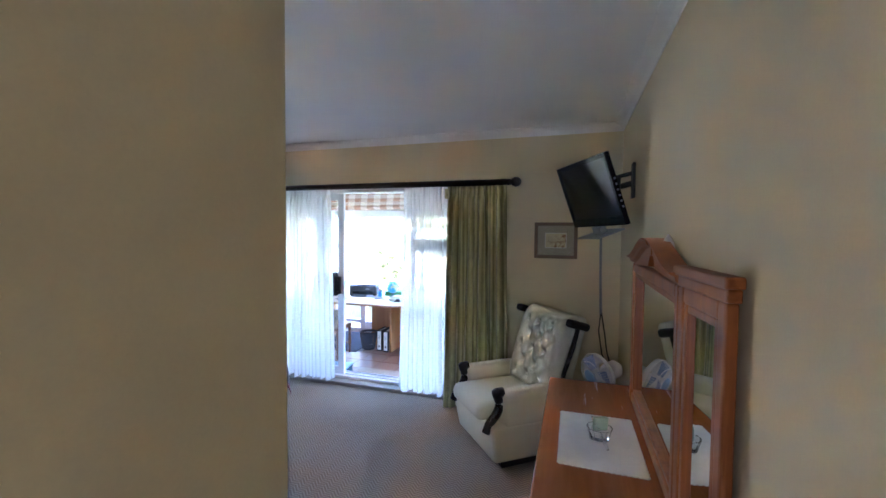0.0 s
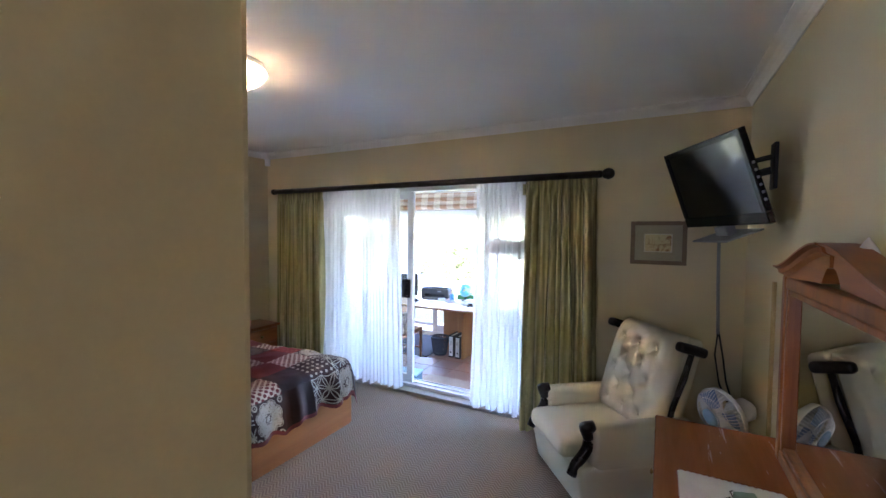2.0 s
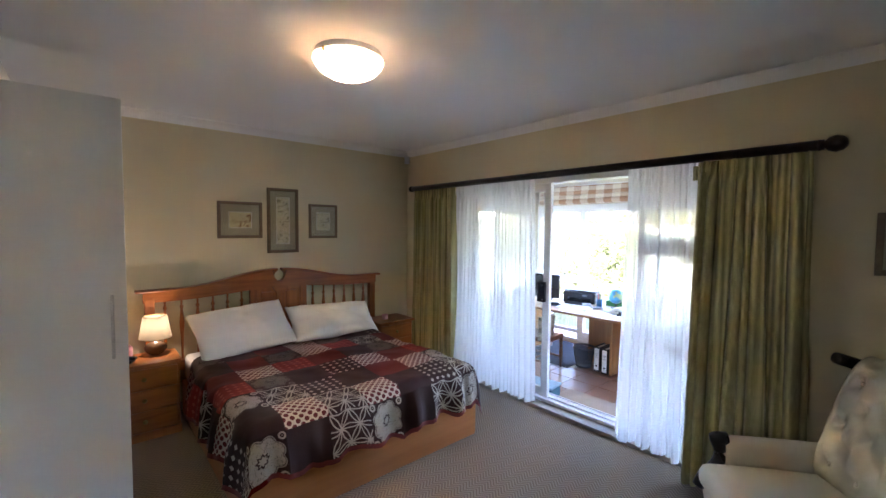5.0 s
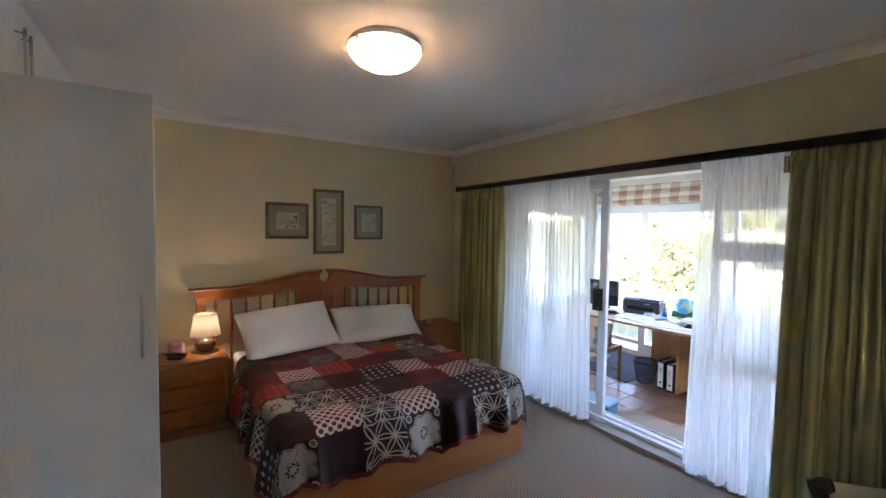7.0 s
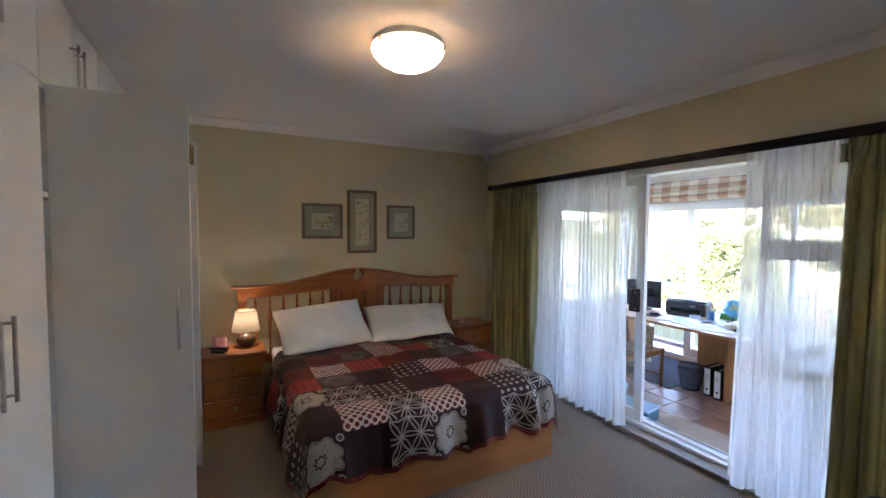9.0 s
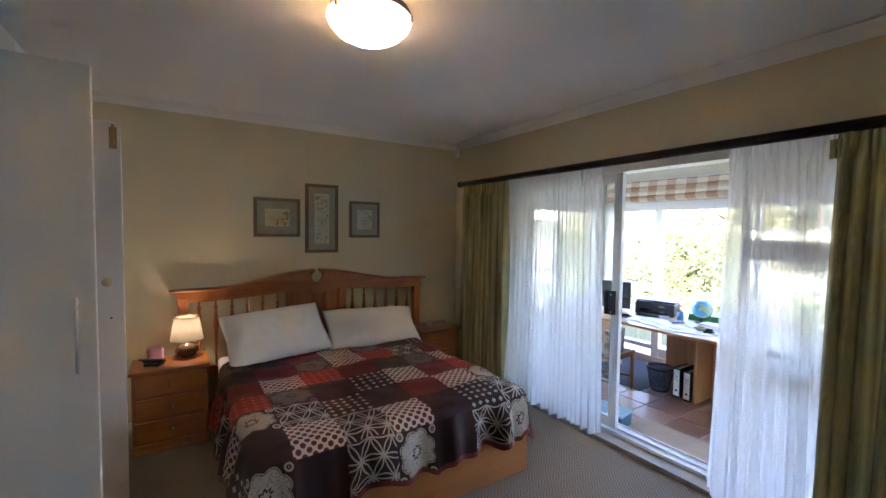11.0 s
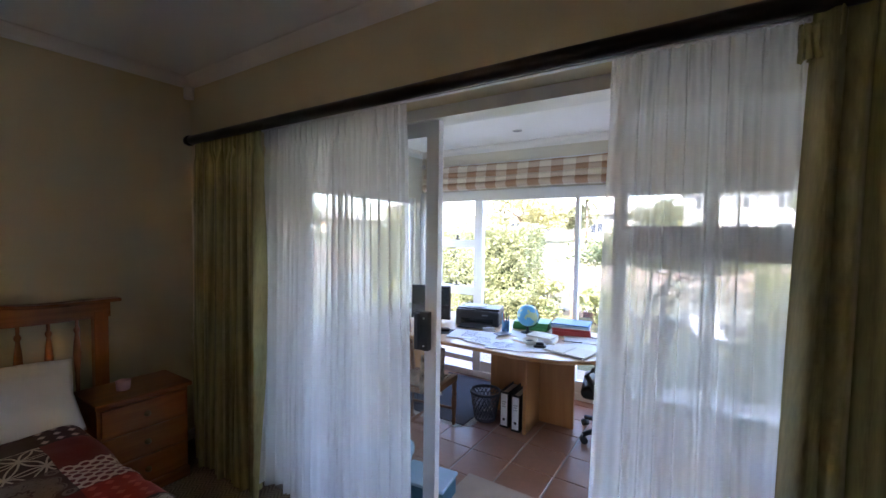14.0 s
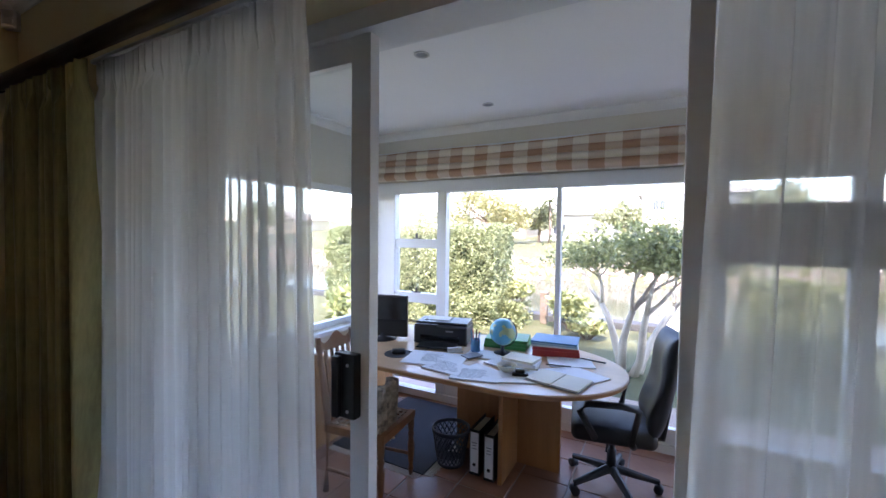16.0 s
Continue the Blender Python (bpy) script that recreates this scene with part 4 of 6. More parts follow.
def pillow_mesh(w, d, h, seed):
    """A soft pillow with pinched corners and creases."""
    def shell(sign):
        def fn(u, v):
            a, c = 2 * u - 1, 2 * v - 1
            fat = max(0.0, (1 - abs(a) ** 3.2) * (1 - abs(c) ** 3.2)) ** 0.55
            pinch = 1 - 0.07 * (1 - abs(a)) * abs(c) ** 4
            n = noise.noise(Vector((a * 2.1 + seed, c * 2.1, sign)))
            n2 = noise.noise(Vector((a * 5.1 + seed, c * 4.1, sign * 2)))
            return (a * w / 2 * (1 - 0.05 * (1 - abs(c)) * abs(a) ** 4), c * d / 2 * pinch, sign * h / 2 * fat * (1 + 0.25 * n + 0.1 * n2) + 0.0)
        return fn
    b = grid_surface(shell(1), 34, 26)
    lo = grid_surface(shell(-1), 34, 26)
    me = bpy.data.meshes.new("tmp")
    lo.to_mesh(me)
    lo.free()
    b.from_mesh(me)
    bpy.data.meshes.remove(me)
    bmesh.ops.remove_doubles(b, verts=b.verts, dist=0.0005)
    bmesh.ops.recalc_face_normals(b, faces=b.faces)
    return b


def lean(x, y, z, tilt, turn=0.0, roll=0.0):
    """A pillow's pose: its width along y, leaning back on the headboard."""
    return Matrix.Translation((x, y, z)) @ Matrix.Rotation(radians(turn), 4, "Z") @ Matrix.Rotation(radians(-tilt), 4, "Y") @ Matrix.Rotation(radians(90 + roll), 4, "Z")


single("pillow", pillow_mesh(0.82, 0.50, 0.19, 1.0), PILLOW, "plump white pillow leaning on the headboard", "pillow", lean(-4.03, 1.99, 0.735, -44, 4, 4), "pillows on the bed", True)
single("pillow", pillow_mesh(0.88, 0.46, 0.18, 5.0), PILLOW, "white pillow slumped against the headboard slats", "pillow", lean(-4.03, 2.84, 0.69, -38, -4, -2), "pillows on the bed", True)


def nightstand(y0, y1, label):
    t = thing("nightstand", label, "nightstand", pose(0, 0, 0), "pine nightstands")
    x0, x1 = XL + 0.125, XL + 0.475
    part("body", boxes((x0, x1 - 0.02, y0 + 0.015, y0 + 0.035, 0.0, 0.575), (x0, x1 - 0.02, y1 - 0.035, y1 - 0.015, 0.0, 0.575), (x0, x0 + 0.012, y0 + 0.035, y1 - 0.035, 0.03, 0.575), (x0 + 0.012, x1 - 0.022, y0 + 0.035, y1 - 0.035, 0.06, 0.575), bevel=0.002), NIGHT, t)
    part("top", box(x0, x1 + 0.015, y0, y1, 0.575, 0.60, 0.006), NIGHT, t)
    part("plinth", box(x0, x1 - 0.005, y0 + 0.008, y1 - 0.008, 0.0, 0.065, 0.005), NIGHT, t)
    for k in range(3):
        z0 = 0.085 + 0.163 * k
        dr = part("drawer", box(x1 - 0.022, x1, y0 + 0.03, y1 - 0.03, z0, z0 + 0.145, 0.006), NIGHT, t)
        part("handle", turned(lathe([(0.015, 0), (0.017, 0.004), (0.007, 0.006), (0.006, 0.016), (0.012, 0.02), (0.004, 0.026)], 14), pose(x1, (y0 + y1) / 2, z0 + 0.068, 0, 90)), BRASS, dr, "small aged brass knob", True)
    return t


nightstand(0.995, 1.49, "orange pine three-drawer nightstand beside the wardrobe")
nightstand(3.32, 3.80, "orange pine three-drawer nightstand beside the curtain")

lamp = thing("bedside_lamp", "small lit bedside lamp with a round brown pottery base", "lamp", pose(-4.17, 1.345, 0.60))
part("base", lathe([(0.035, 0), (0.055, 0.012), (0.078, 0.045), (0.080, 0.06), (0.062, 0.09), (0.03, 0.108), (0.014, 0.115), (0.012, 0.17)], 24), POT_BR, lamp, "glazed brown pottery base", True)
part("shade", lathe([(0.114, 0.135), (0.083, 0.315)], 32, cap=False), SHADE, lamp, "cream cloth shade glowing from within", True)
for z, r in ((0.137, 0.1095), (0.313, 0.0775)):
    part("trim", lathe([(r, z - 0.004), (r + 0.002, z - 0.004), (r + 0.002, z + 0.004), (r, z + 0.004)], 32, cap=False), BRASS, lamp)
single("pink_box", box(-0.045, 0.045, -0.05, 0.05, 0, 0.10, 0.022, 3), PINKWAX, "small pink keepsake box on the nightstand", "box", pose(-4.19, 1.14, 0.60, 0, 0, 15))
ph = thing("telephone_handset", "black cordless handset lying on its cradle", "telephone", pose(-4.05, 1.14, 0.60, 0, 0, 60))
part("cradle", box(-0.055, 0.055, -0.04, 0.04, 0, 0.022, 0.008), BLACK, ph)
part("handset", box(-0.075, 0.075, -0.022, 0.022, 0.022, 0.045, 0.009), BLACK, ph)
part("antenna", tube([(-0.07, 0.0, 0.035), (-0.11, 0.0, 0.04)], 0.006), BLACK, ph)
cup = thing("candle_glass", "small pink candle glass on the nightstand", "candle", pose(-4.08, 3.50, 0.60))
part("glass", lathe([(0.025, 0), (0.032, 0.004), (0.036, 0.055), (0.034, 0.055), (0.03, 0.03)], 20), PINKWAX, cup, "", True)


def picture(name, w, h, m, border, mount, printed, label, glass=None):
    """A framed print hung on a wall; it faces -y before its pose."""
    t = thing(name, label, "picture", m)
    fr = bmesh.new()
    for r in ((-w / 2, -w / 2 + border, -h / 2, h / 2), (w / 2 - border, w / 2, -h / 2, h / 2), (-w / 2 + border, w / 2 - border, -h / 2, -h / 2 + border), (-w / 2 + border, w / 2 - border, h / 2 - border, h / 2)):
        box(r[0], r[1], -0.022, 0.0, r[2], r[3], 0.004, bm=fr)
    part("frame", fr, FRAME_S, t)
    part("mount", box(-w / 2 + border, w / 2 - border, -0.010, -0.004, -h / 2 + border, h / 2 - border), MATBOARD, t)
    iw, ih = w / 2 - border - mount, h / 2 - border - mount
    sl = bmesh.new()
    for r in ((-iw - 0.006, -iw, -ih - 0.006, ih + 0.006), (iw, iw + 0.006, -ih - 0.006, ih + 0.006), (-iw, iw, -ih - 0.006, -ih), (-iw, iw, ih, ih + 0.006)):
        box(r[0], r[1], -0.0125, -0.010, r[2], r[3], bm=sl)
    part("slip", sl, PAPERCREAM, t)
    part("print", box(-iw, iw, -0.0115, -0.010, -ih, ih), printed, t)
    part("glazing", box(-w / 2 + border, w / 2 - border, -0.0165, -0.0155, -h / 2 + border, h / 2 - border), glass or PICGLASS, t)
    return t


picture("picture", 0.40, 0.35, pose(XL + 0.001, 2.06, 1.71, 0, 0, 90), 0.028, 0.075, PRINT_A, "square framed botanical print with a grey mount")
picture("picture", 0.315, 0.655, pose(XL + 0.001, 2.465, 1.71, 0, 0, 90), 0.030, 0.065, PRINT_B, "tall narrow framed print with a grey-green mount")
picture("picture", 0.325, 0.365, pose(XL + 0.001, 2.90, 1.71, 0, 0, 90), 0.026, 0.065, PRINT_B, "small framed print reflecting the window")
picture("picture", 0.375, 0.325, pose(-0.08, YB - 0.001, 1.59), 0.030, 0.070, PRINT_A, "framed flower print beside the television", PICGLASS_DULL)

cl = thing("ceiling_light", "frosted glass bowl ceiling light switched on", "ceiling light", pose(LAMP_X, LAMP_Y, H))
part("plate", lathe([(0.180, -0.036), (0.187, -0.035), (0.188, -0.030), (0.180, -0.001)], 40), WHITE, cl)
part("bowl", lathe([(0.186, -0.034), (0.190, -0.038), (0.190, -0.043), (0.180, -0.066), (0.150, -0.098), (0.105, -0.122), (0.05, -0.136), (0.001, -0.139)], 48, cap=False), BOWL, cl, "glowing marbled glass bowl", True)
for k in range(3):
    a = math.radians(51 + 120 * k)
    part("clip", boxes((-0.008, 0.008, -0.004, 0.004, -0.056, -0.030), bevel=0.002), BRASS, cl, "brass clip", m=pose(0.191 * math.cos(a), 0.191 * math.sin(a), 0, 0, 0, 51 + 120 * k + 90))
s = thing("alarm_sensor", "small white alarm sensor below the cornice corner", "alarm sensor", pose(XL + 0.035, YB - 0.03, 2.45, 0, 0, 45))
part("housing", box(-0.03, 0.03, -0.022, 0.02, 0.0, 0.09, 0.008), WHITE, s)
part("lens", box(-0.02, 0.02, -0.027, -0.021, 0.015, 0.05, 0.003), WHITE, s)

# ---- armchair ----
CHAIR = pose(-0.286, 3.442, 0.0, 0, 0, -52)   # the chair faces -y before this turn
ac = thing("armchair", "cream buttoned rocking armchair with black wooden trim", "armchair", CHAIR)


def soft_box(x0, x1, y0, y1, z0, z1, r, puff=0.0):
    """A padded block with rounded edges and a slight swell on top."""
    b = box(x0, x1, y0, y1, z0, z1, r, 4)
    bmesh.ops.subdivide_edges(b, edges=[e for e in b.edges if e.calc_length() > 0.12], cuts=6, use_grid_fill=True)
    cx, cy, hx, hy = (x0 + x1) / 2, (y0 + y1) / 2, (x1 - x0) / 2, (y1 - y0) / 2
    for v in b.verts:
        if v.co.z > (z0 + z1) / 2:
            v.co.z += puff * max(0.0, 1 - ((v.co.x - cx) / hx) ** 2) * max(0.0, 1 - ((v.co.y - cy) / hy) ** 2)
    return b


AW = 0.36
base_bm = soft_box(-AW, AW, -0.455, 0.30, 0.055, 0.34, 0.03)
for v in base_bm.verts:
    k = (v.co.z - 0.055) / 0.285
    v.co.x *= 0.90 + 0.10 * k
    v.co.y *= 0.90 + 0.10 * k
part("skirt", base_bm, CREAM, ac, "cream upholstered body", True)
part("plinth", boxes((-0.29, -0.23, -0.34, 0.30, 0.0, 0.056), (0.23, 0.29, -0.34, 0.30, 0.0, 0.056), bevel=0.01), BLACKWOOD, ac, "black wooden runner base")
part("seat_cushion", soft_box(-0.245, 0.245, -0.51, 0.14, 0.33, 0.455, 0.05, 0.03), CREAM, ac, "plump cream seat cushion", True)
for sx in (-1, 1):
    arm = soft_box(min(sx * 0.245, sx * 0.355), max(sx * 0.245, sx * 0.355), -0.36, 0.28, 0.30, 0.560, 0.035, 0.01)
    arm = part("arm", arm, CREAM, ac, "cream padded arm", True)
    # curved black show-wood down the arm's front
    pts, rad = [], []
    for k in range(15):
        a = k / 14
        pts.append((sx * 0.300, -0.412 + 0.050 * math.sin(min(1.0, a * 1.25) * math.pi) - 0.06 * a ** 2.2, 0.572 - 0.29 * a))
        rad.append((0.020, 0.031, 0.035)[k] if k < 3 else 0.035 - 0.006 * a)
    part("arm_scroll", tube(pts, 0.03, 12, radii=rad), BLACKWOOD, arm, "black curved wooden arm front", True)
    part("arm_cap", tube([(sx * 0.300, -0.420, 0.545), (sx * 0.300, -0.39, 0.550), (sx * 0.300, -0.345, 0.552)], 0.034, 14, radii=[0.022, 0.036, 0.036]), BLACKWOOD, arm, "", True)


BACK_M = pose(0, 0.085, 0.39, -16)


def tufted_back():
    """Buttoned pad: a sheet with dimples on a diamond grid, on a padded block."""
    rows = []
    for r in range(5):
        n = 3 if r % 2 == 0 else 2
        rows += [((c - (n - 1) / 2) * 0.165, 0.13 + r * 0.105) for c in range(n)]

    def fn(u, v):
        x, z = (u - 0.5) * 0.60, v * 0.68
        edge = (1 - abs(2 * u - 1) ** 6) * (1 - abs(2 * v - 1) ** 6)
        dim = max(math.exp(-(math.hypot(x - a, z - b) / 0.034) ** 2) for a, b in rows)
        crease = 0.0
        for a, b in rows:
            for sx, sz in ((0.0825, 0.105), (-0.0825, 0.105), (0.0825, -0.105), (-0.0825, -0.105)):
                k = max(0.0, min(1.0, ((x - a) * sx + (z - b) * sz) / (sx * sx + sz * sz)))
                off = math.hypot(x - a - k * sx, z - b - k * sz)
                crease = max(crease, math.exp(-(off / 0.016) ** 2) * (1 - 0.45 * math.sin(math.pi * k)))
        return (x * (1 - 0.03 * v), -0.112 * edge ** 0.5 + 0.024 * dim + 0.008 * crease * edge - 0.012 * math.sin(v * 3.1), z)

    return grid_surface(fn, 72, 76), rows


tb, buttons = tufted_back()
bmesh.ops.recalc_face_normals(tb, faces=tb.faces)
pad = part("back_pad", tb, CREAM, ac, "deep-buttoned cream back", True, m=BACK_M)
part("back_shell", turned(soft_box(-0.295, 0.295, 0.0, 0.12, -0.08, 0.68, 0.035), Matrix.Identity(4)), CREAM, ac, "", True, m=BACK_M)
for a, b in buttons:
    part("button", turned(lathe([(0.009, 0), (0.010, 0.003), (0.006, 0.006), (0.001, 0.007)], 10), pose(a * 0.98, -0.086, b, 90)), CREAM, pad, "", True)
for sx in (-1, 1):
    part("ear", box(sx * 0.345 - 0.033, sx * 0.345 + 0.033, -0.11, 0.08, 0.585, 0.645, 0.022, 3), BLACKWOOD, ac, "black wooden wing cap", True, m=BACK_M)
    part("back_post", tube([(sx * 0.325, 0.0, -0.02), (sx * 0.328, -0.015, 0.25), (sx * 0.332, 0.0, 0.45), (sx * 0.338, 0.0, 0.60)], 0.02, 10, radii=[0.022, 0.016, 0.020, 0.018]), BLACKWOOD, ac, "black turned wooden upright", True, m=BACK_M)

# ---- dresser with mirror ----
DRX0, DRX1, DRY0, DRY1, DRZ = -0.06, 0.455, 1.27, 2.93, 0.72
dr = thing("dressing_table", "red-brown pine dressing table with drawers against the wall", "dressing table", pose(0, 0, 0))
part("top", box(DRX0, DRX1, DRY0, DRY1, DRZ - 0.03, DRZ, 0.008, 3), PINE_TOP, dr, "polished red pine top")
part("body", boxes((DRX0 + 0.03, DRX1, DRY0 + 0.02, DRY1 - 0.02, 0.06, DRZ - 0.03), (DRX0 + 0.05, DRX1, DRY0 + 0.04, DRY1 - 0.04, 0.0, 0.06), bevel=0.004), PINE, dr)
for c in range(3):
    for r in range(3):
        y0 = DRY0 + 0.04 + c * (DRY1 - DRY0 - 0.08) / 3
        d = part("drawer", box(DRX0 + 0.012, DRX0 + 0.031, y0 + 0.01, y0 + (DRY1 - DRY0 - 0.08) / 3 - 0.01, 0.09 + r * 0.2, 0.27 + r * 0.2, 0.006), PINE, dr)
        part("knob", turned(lathe([(0.015, 0), (0.007, 0.005), (0.007, 0.014), (0.014, 0.02), (0.003, 0.027)], 12), pose(DRX0 + 0.012, y0 + 0.25, 0.18 + r * 0.2, 0, -90)), BRASS, d, "", True)

mr = thing("dresser_mirror", "pine dresser mirror with a broken pediment and a side wing", "mirror", pose(0, 0, 0))
MX0, MX1 = 0.405, 0.445


def mirror_panel(y0, y1, z0, z1, name):
    """A framed mirror: stiles, rails, an inner bead and the glass."""
    fr = part(name, boxes((MX0 - 0.012, MX1, y0, y0 + 0.045, z0, z1), (MX0 - 0.012, MX1, y1 - 0.045, y1, z0, z1), (MX0 - 0.01, MX1, y0 + 0.045, y1 - 0.045, z0, z0 + 0.05), (MX0 - 0.01, MX1, y0 + 0.045, y1 - 0.045, z1 - 0.05, z1), bevel=0.008), PINE_Z, mr, "pine mirror frame")
    part("inner_bead", boxes((MX0 - 0.006, MX1 - 0.01, y0 + 0.046, y0 + 0.072, z0 + 0.05, z1 - 0.05), (MX0 - 0.006, MX1 - 0.01, y1 - 0.072, y1 - 0.046, z0 + 0.05, z1 - 0.05), (MX0 - 0.003, MX1 - 0.01, y0 + 0.072, y1 - 0.072, z0 + 0.05, z0 + 0.072), (MX0 - 0.003, MX1 - 0.01, y0 + 0.072, y1 - 0.072, z1 - 0.075, z1 - 0.05), bevel=0.006), PINE_Z, fr)
    part("mirror_glass", box(MX0 + 0.018, MX0 + 0.024, y0 + 0.04, y1 - 0.04, z0 + 0.05, z1 - 0.045), MIRROR, fr, "silvered mirror glass")
    return fr


centre = mirror_panel(1.68, 2.73, DRZ + 0.001, 1.49, "centre_frame")
wing = mirror_panel(1.33, 1.676, DRZ + 0.001, 1.49, "wing_frame")
part("wing_cornice", boxes((MX0 - 0.035, MX1, 1.30, 1.69, 1.525, 1.555), (MX0 - 0.018, MX1, 1.315, 1.68, 1.49, 1.525), bevel=0.007), PINE, wing, "moulded pine cornice")
# the wing is folded back a little towards the wall
wing.matrix_local = Matrix.Translation((MX0 - 0.012, 1.676, 0)) @ Matrix.Rotation(radians(4.2), 4, "Z") @ Matrix.Diagonal((0.60, 1, 1, 1)) @ Matrix.Translation((-(MX0 - 0.012), -1.676, 0))
for y in (1.70, 1.10):
    part("hinge", box(MX0 - 0.004, MX0 + 0.002, 1.668, 1.690, y - 0.3, y - 0.24, 0.001), BRASS, mr)


def pediment():
    """Two swan-neck halves that rise towards a gap in the middle."""
    b = bmesh.new()
    mid, half = (1.68 + 2.73) / 2, 0.54
    for sgn in (-1, 1):
        cols = []
        for i in range(25):
            a = i / 24
            y = mid + sgn * (half - a * (half - 0.016))
            s = a * a * (3 - 2 * a)
            top, low = 1.532 + 0.105 * s, 1.485 + 0.02 * s + (0.0 if a < 0.90 else 0.055 * math.sqrt(1 - ((1 - a) / 0.10) ** 2))
            cols.append([b.verts.new((x, y, z)) for x, z in ((MX1, low), (MX0 - 0.004, low), (MX0 - 0.004, top - 0.040), (MX0 - 0.022, top - 0.030), (MX0 - 0.026, top - 0.014), (MX0 - 0.042, top - 0.006), (MX0 - 0.042, top), (MX1, top))])
        for p, q in zip(cols, cols[1:]):
            for k in range(8):
                b.faces.new((p[k], p[(k + 1) % 8], q[(k + 1) % 8], q[k]))
        b.faces.new(cols[0][::-1]), b.faces.new(cols[-1])
    bmesh.ops.recalc_face_normals(b, faces=b.faces)
    return b


part("pediment", pediment(), PINE, centre, "curved broken pediment")
part("finial", turned(lathe([(0.012, 0), (0.028, 0.02), (0.034, 0.05), (0.022, 0.085), (0.008, 0.11), (0.001, 0.12)], 16), pose(0.443, 2.09, 1.535)), CORNICE, centre, "white shell finial", True)

structure("trim_batten", box(XR - 0.016, XR - 0.001, 3.165, 3.195, 0.07, 1.42, 0.003), wood("raw_batten_wood", (0.40, 0.27, 0.11), (0.60, 0.44, 0.20), 0.6, "z", 30), "pale raw timber batten standing against the wall")


def doily():
    """A lace cloth with a scalloped edge."""
    pts = []
    x0, x1, y0, y1 = 0.03, 0.365, 1.90, 2.405

    def run(ax, ay, bx, by, n):
        for i in range(n * 4):
            a = i / (n * 4)
            w = 0.006 * abs(math.sin(a * n * math.pi))
            nx, ny = (by - ay), -(bx - ax)
            l = math.hypot(nx, ny)
            pts.append((ax + (bx - ax) * a + nx / l * w, ay + (by - ay) * a + ny / l * w))

    run(x0, y0, x1, y0 - 0.01, 16), run(x1, y0 - 0.01, x1 - 0.005, y1, 24), run(x1 - 0.005, y1, x0, y1, 16), run(x0, y1, x0, y0, 24)
    return prism(pts, DRZ, DRZ + 0.003)


single("doily", doily(), LACE, "white scalloped lace cloth on the dressing table", "cloth")
gl = thing("glass_dish", "clear cut-glass trinket dish with a pale green lid", "dish", pose(0.20, 2.14, DRZ + 0.003))
part("bowl", lathe([(0.030, 0), (0.040, 0.004), (0.046, 0.03), (0.056, 0.062), (0.052, 0.062), (0.042, 0.03), (0.026, 0.010)], 12), CRYSTAL, gl, "", False)
part("stem", tube([(0.03, -0.09, 0.008), (-0.03, 0.03, 0.09)], 0.006, 8), CRYSTAL, gl)
part("lid", box(-0.032, 0.032, -0.012, 0.012, 0.045, 0.105, 0.005), surface("pale_green_glass", (0.32, 0.42, 0.34), 0.2, 0.1), gl, "pale green block", m=pose(0, 0.02, 0, 8, 0, 20))

# ---- television ----
TV = Matrix.Translation((0.157, 3.13, 1.917)) @ Matrix.Rotation(radians(-62.9), 4, "Z") @ Matrix.Rotation(radians(19.7), 4, "X") @ Matrix.Rotation(radians(-0.9), 4, "Y")
tv = thing("television", "black flat television tilted down on a wall arm", "television", TV)
W2, H2 = 0.325, 0.228
part("bezel", boxes((-W2, W2, -0.002, 0.03, H2 - 0.028, H2), (-W2, W2, -0.002, 0.03, -H2, -H2 + 0.055), (-W2, -W2 + 0.03, -0.002, 0.03, -H2 + 0.055, H2 - 0.028), (W2 - 0.03, W2, -0.002, 0.03, -H2 + 0.055, H2 - 0.028), bevel=0.004), TVBLACK, tv, "glossy black bezel")
part("screen", box(-W2 + 0.028, W2 - 0.028, 0.004, 0.012, -H2 + 0.053, H2 - 0.026), SCREEN, tv, "dark switched-off screen")
back = box(-W2 + 0.05, W2 - 0.10, 0.026, 0.075, -H2 + 0.03, H2 - 0.03, 0.012, 2)
part("back_cover", back, BLACKM, tv)
for k in range(6):
    part("button", box(W2 - 0.001, W2 + 0.003, 0.008, 0.02, -0.12 + 0.035 * k, -0.108 + 0.035 * k, 0.001), GREYPL, tv)
part("mount_plate", box(-0.09, 0.05, 0.075, 0.088, -0.07, 0.07, 0.004), BLACKM, tv)
arm_t = thing("tv_bracket", "black articulated television wall bracket", "bracket", pose(0, 0, 0))
part("wall_plate", box(XR - 0.02, XR - 0.001, 3.24, 3.33, 1.90, 2.14, 0.004), BLACKM, arm_t)
part("arm", tube([(XR - 0.02, 3.285, 2.0), (0.36, 3.32, 1.98), (0.215, 3.18, 1.95)], 0.02, 10), BLACKM, arm_t)
part("arm", tube([(XR - 0.02, 3.285, 2.07), (0.35, 3.31, 2.05), (0.21, 3.17, 1.99)], 0.014, 10), BLACKM, arm_t)
part("pivot_block", box(0.215, 0.36, 3.12, 3.30, 1.93, 2.03, 0.015), BLACKM, arm_t)
part("foot", box(-0.14, 0.14, -0.10, 0.10, -H2 - 0.058, -H2 - 0.048, 0.004), GREYPL, tv, "grey tilted stand foot")
part("neck", box(-0.05, 0.05, -0.02, 0.03, -H2 - 0.048, -H2, 0.006), GREYPL, tv)
cb = thing("tv_cable", "dark cables hanging from the television down the wall", "cable", pose(0, 0, 0))
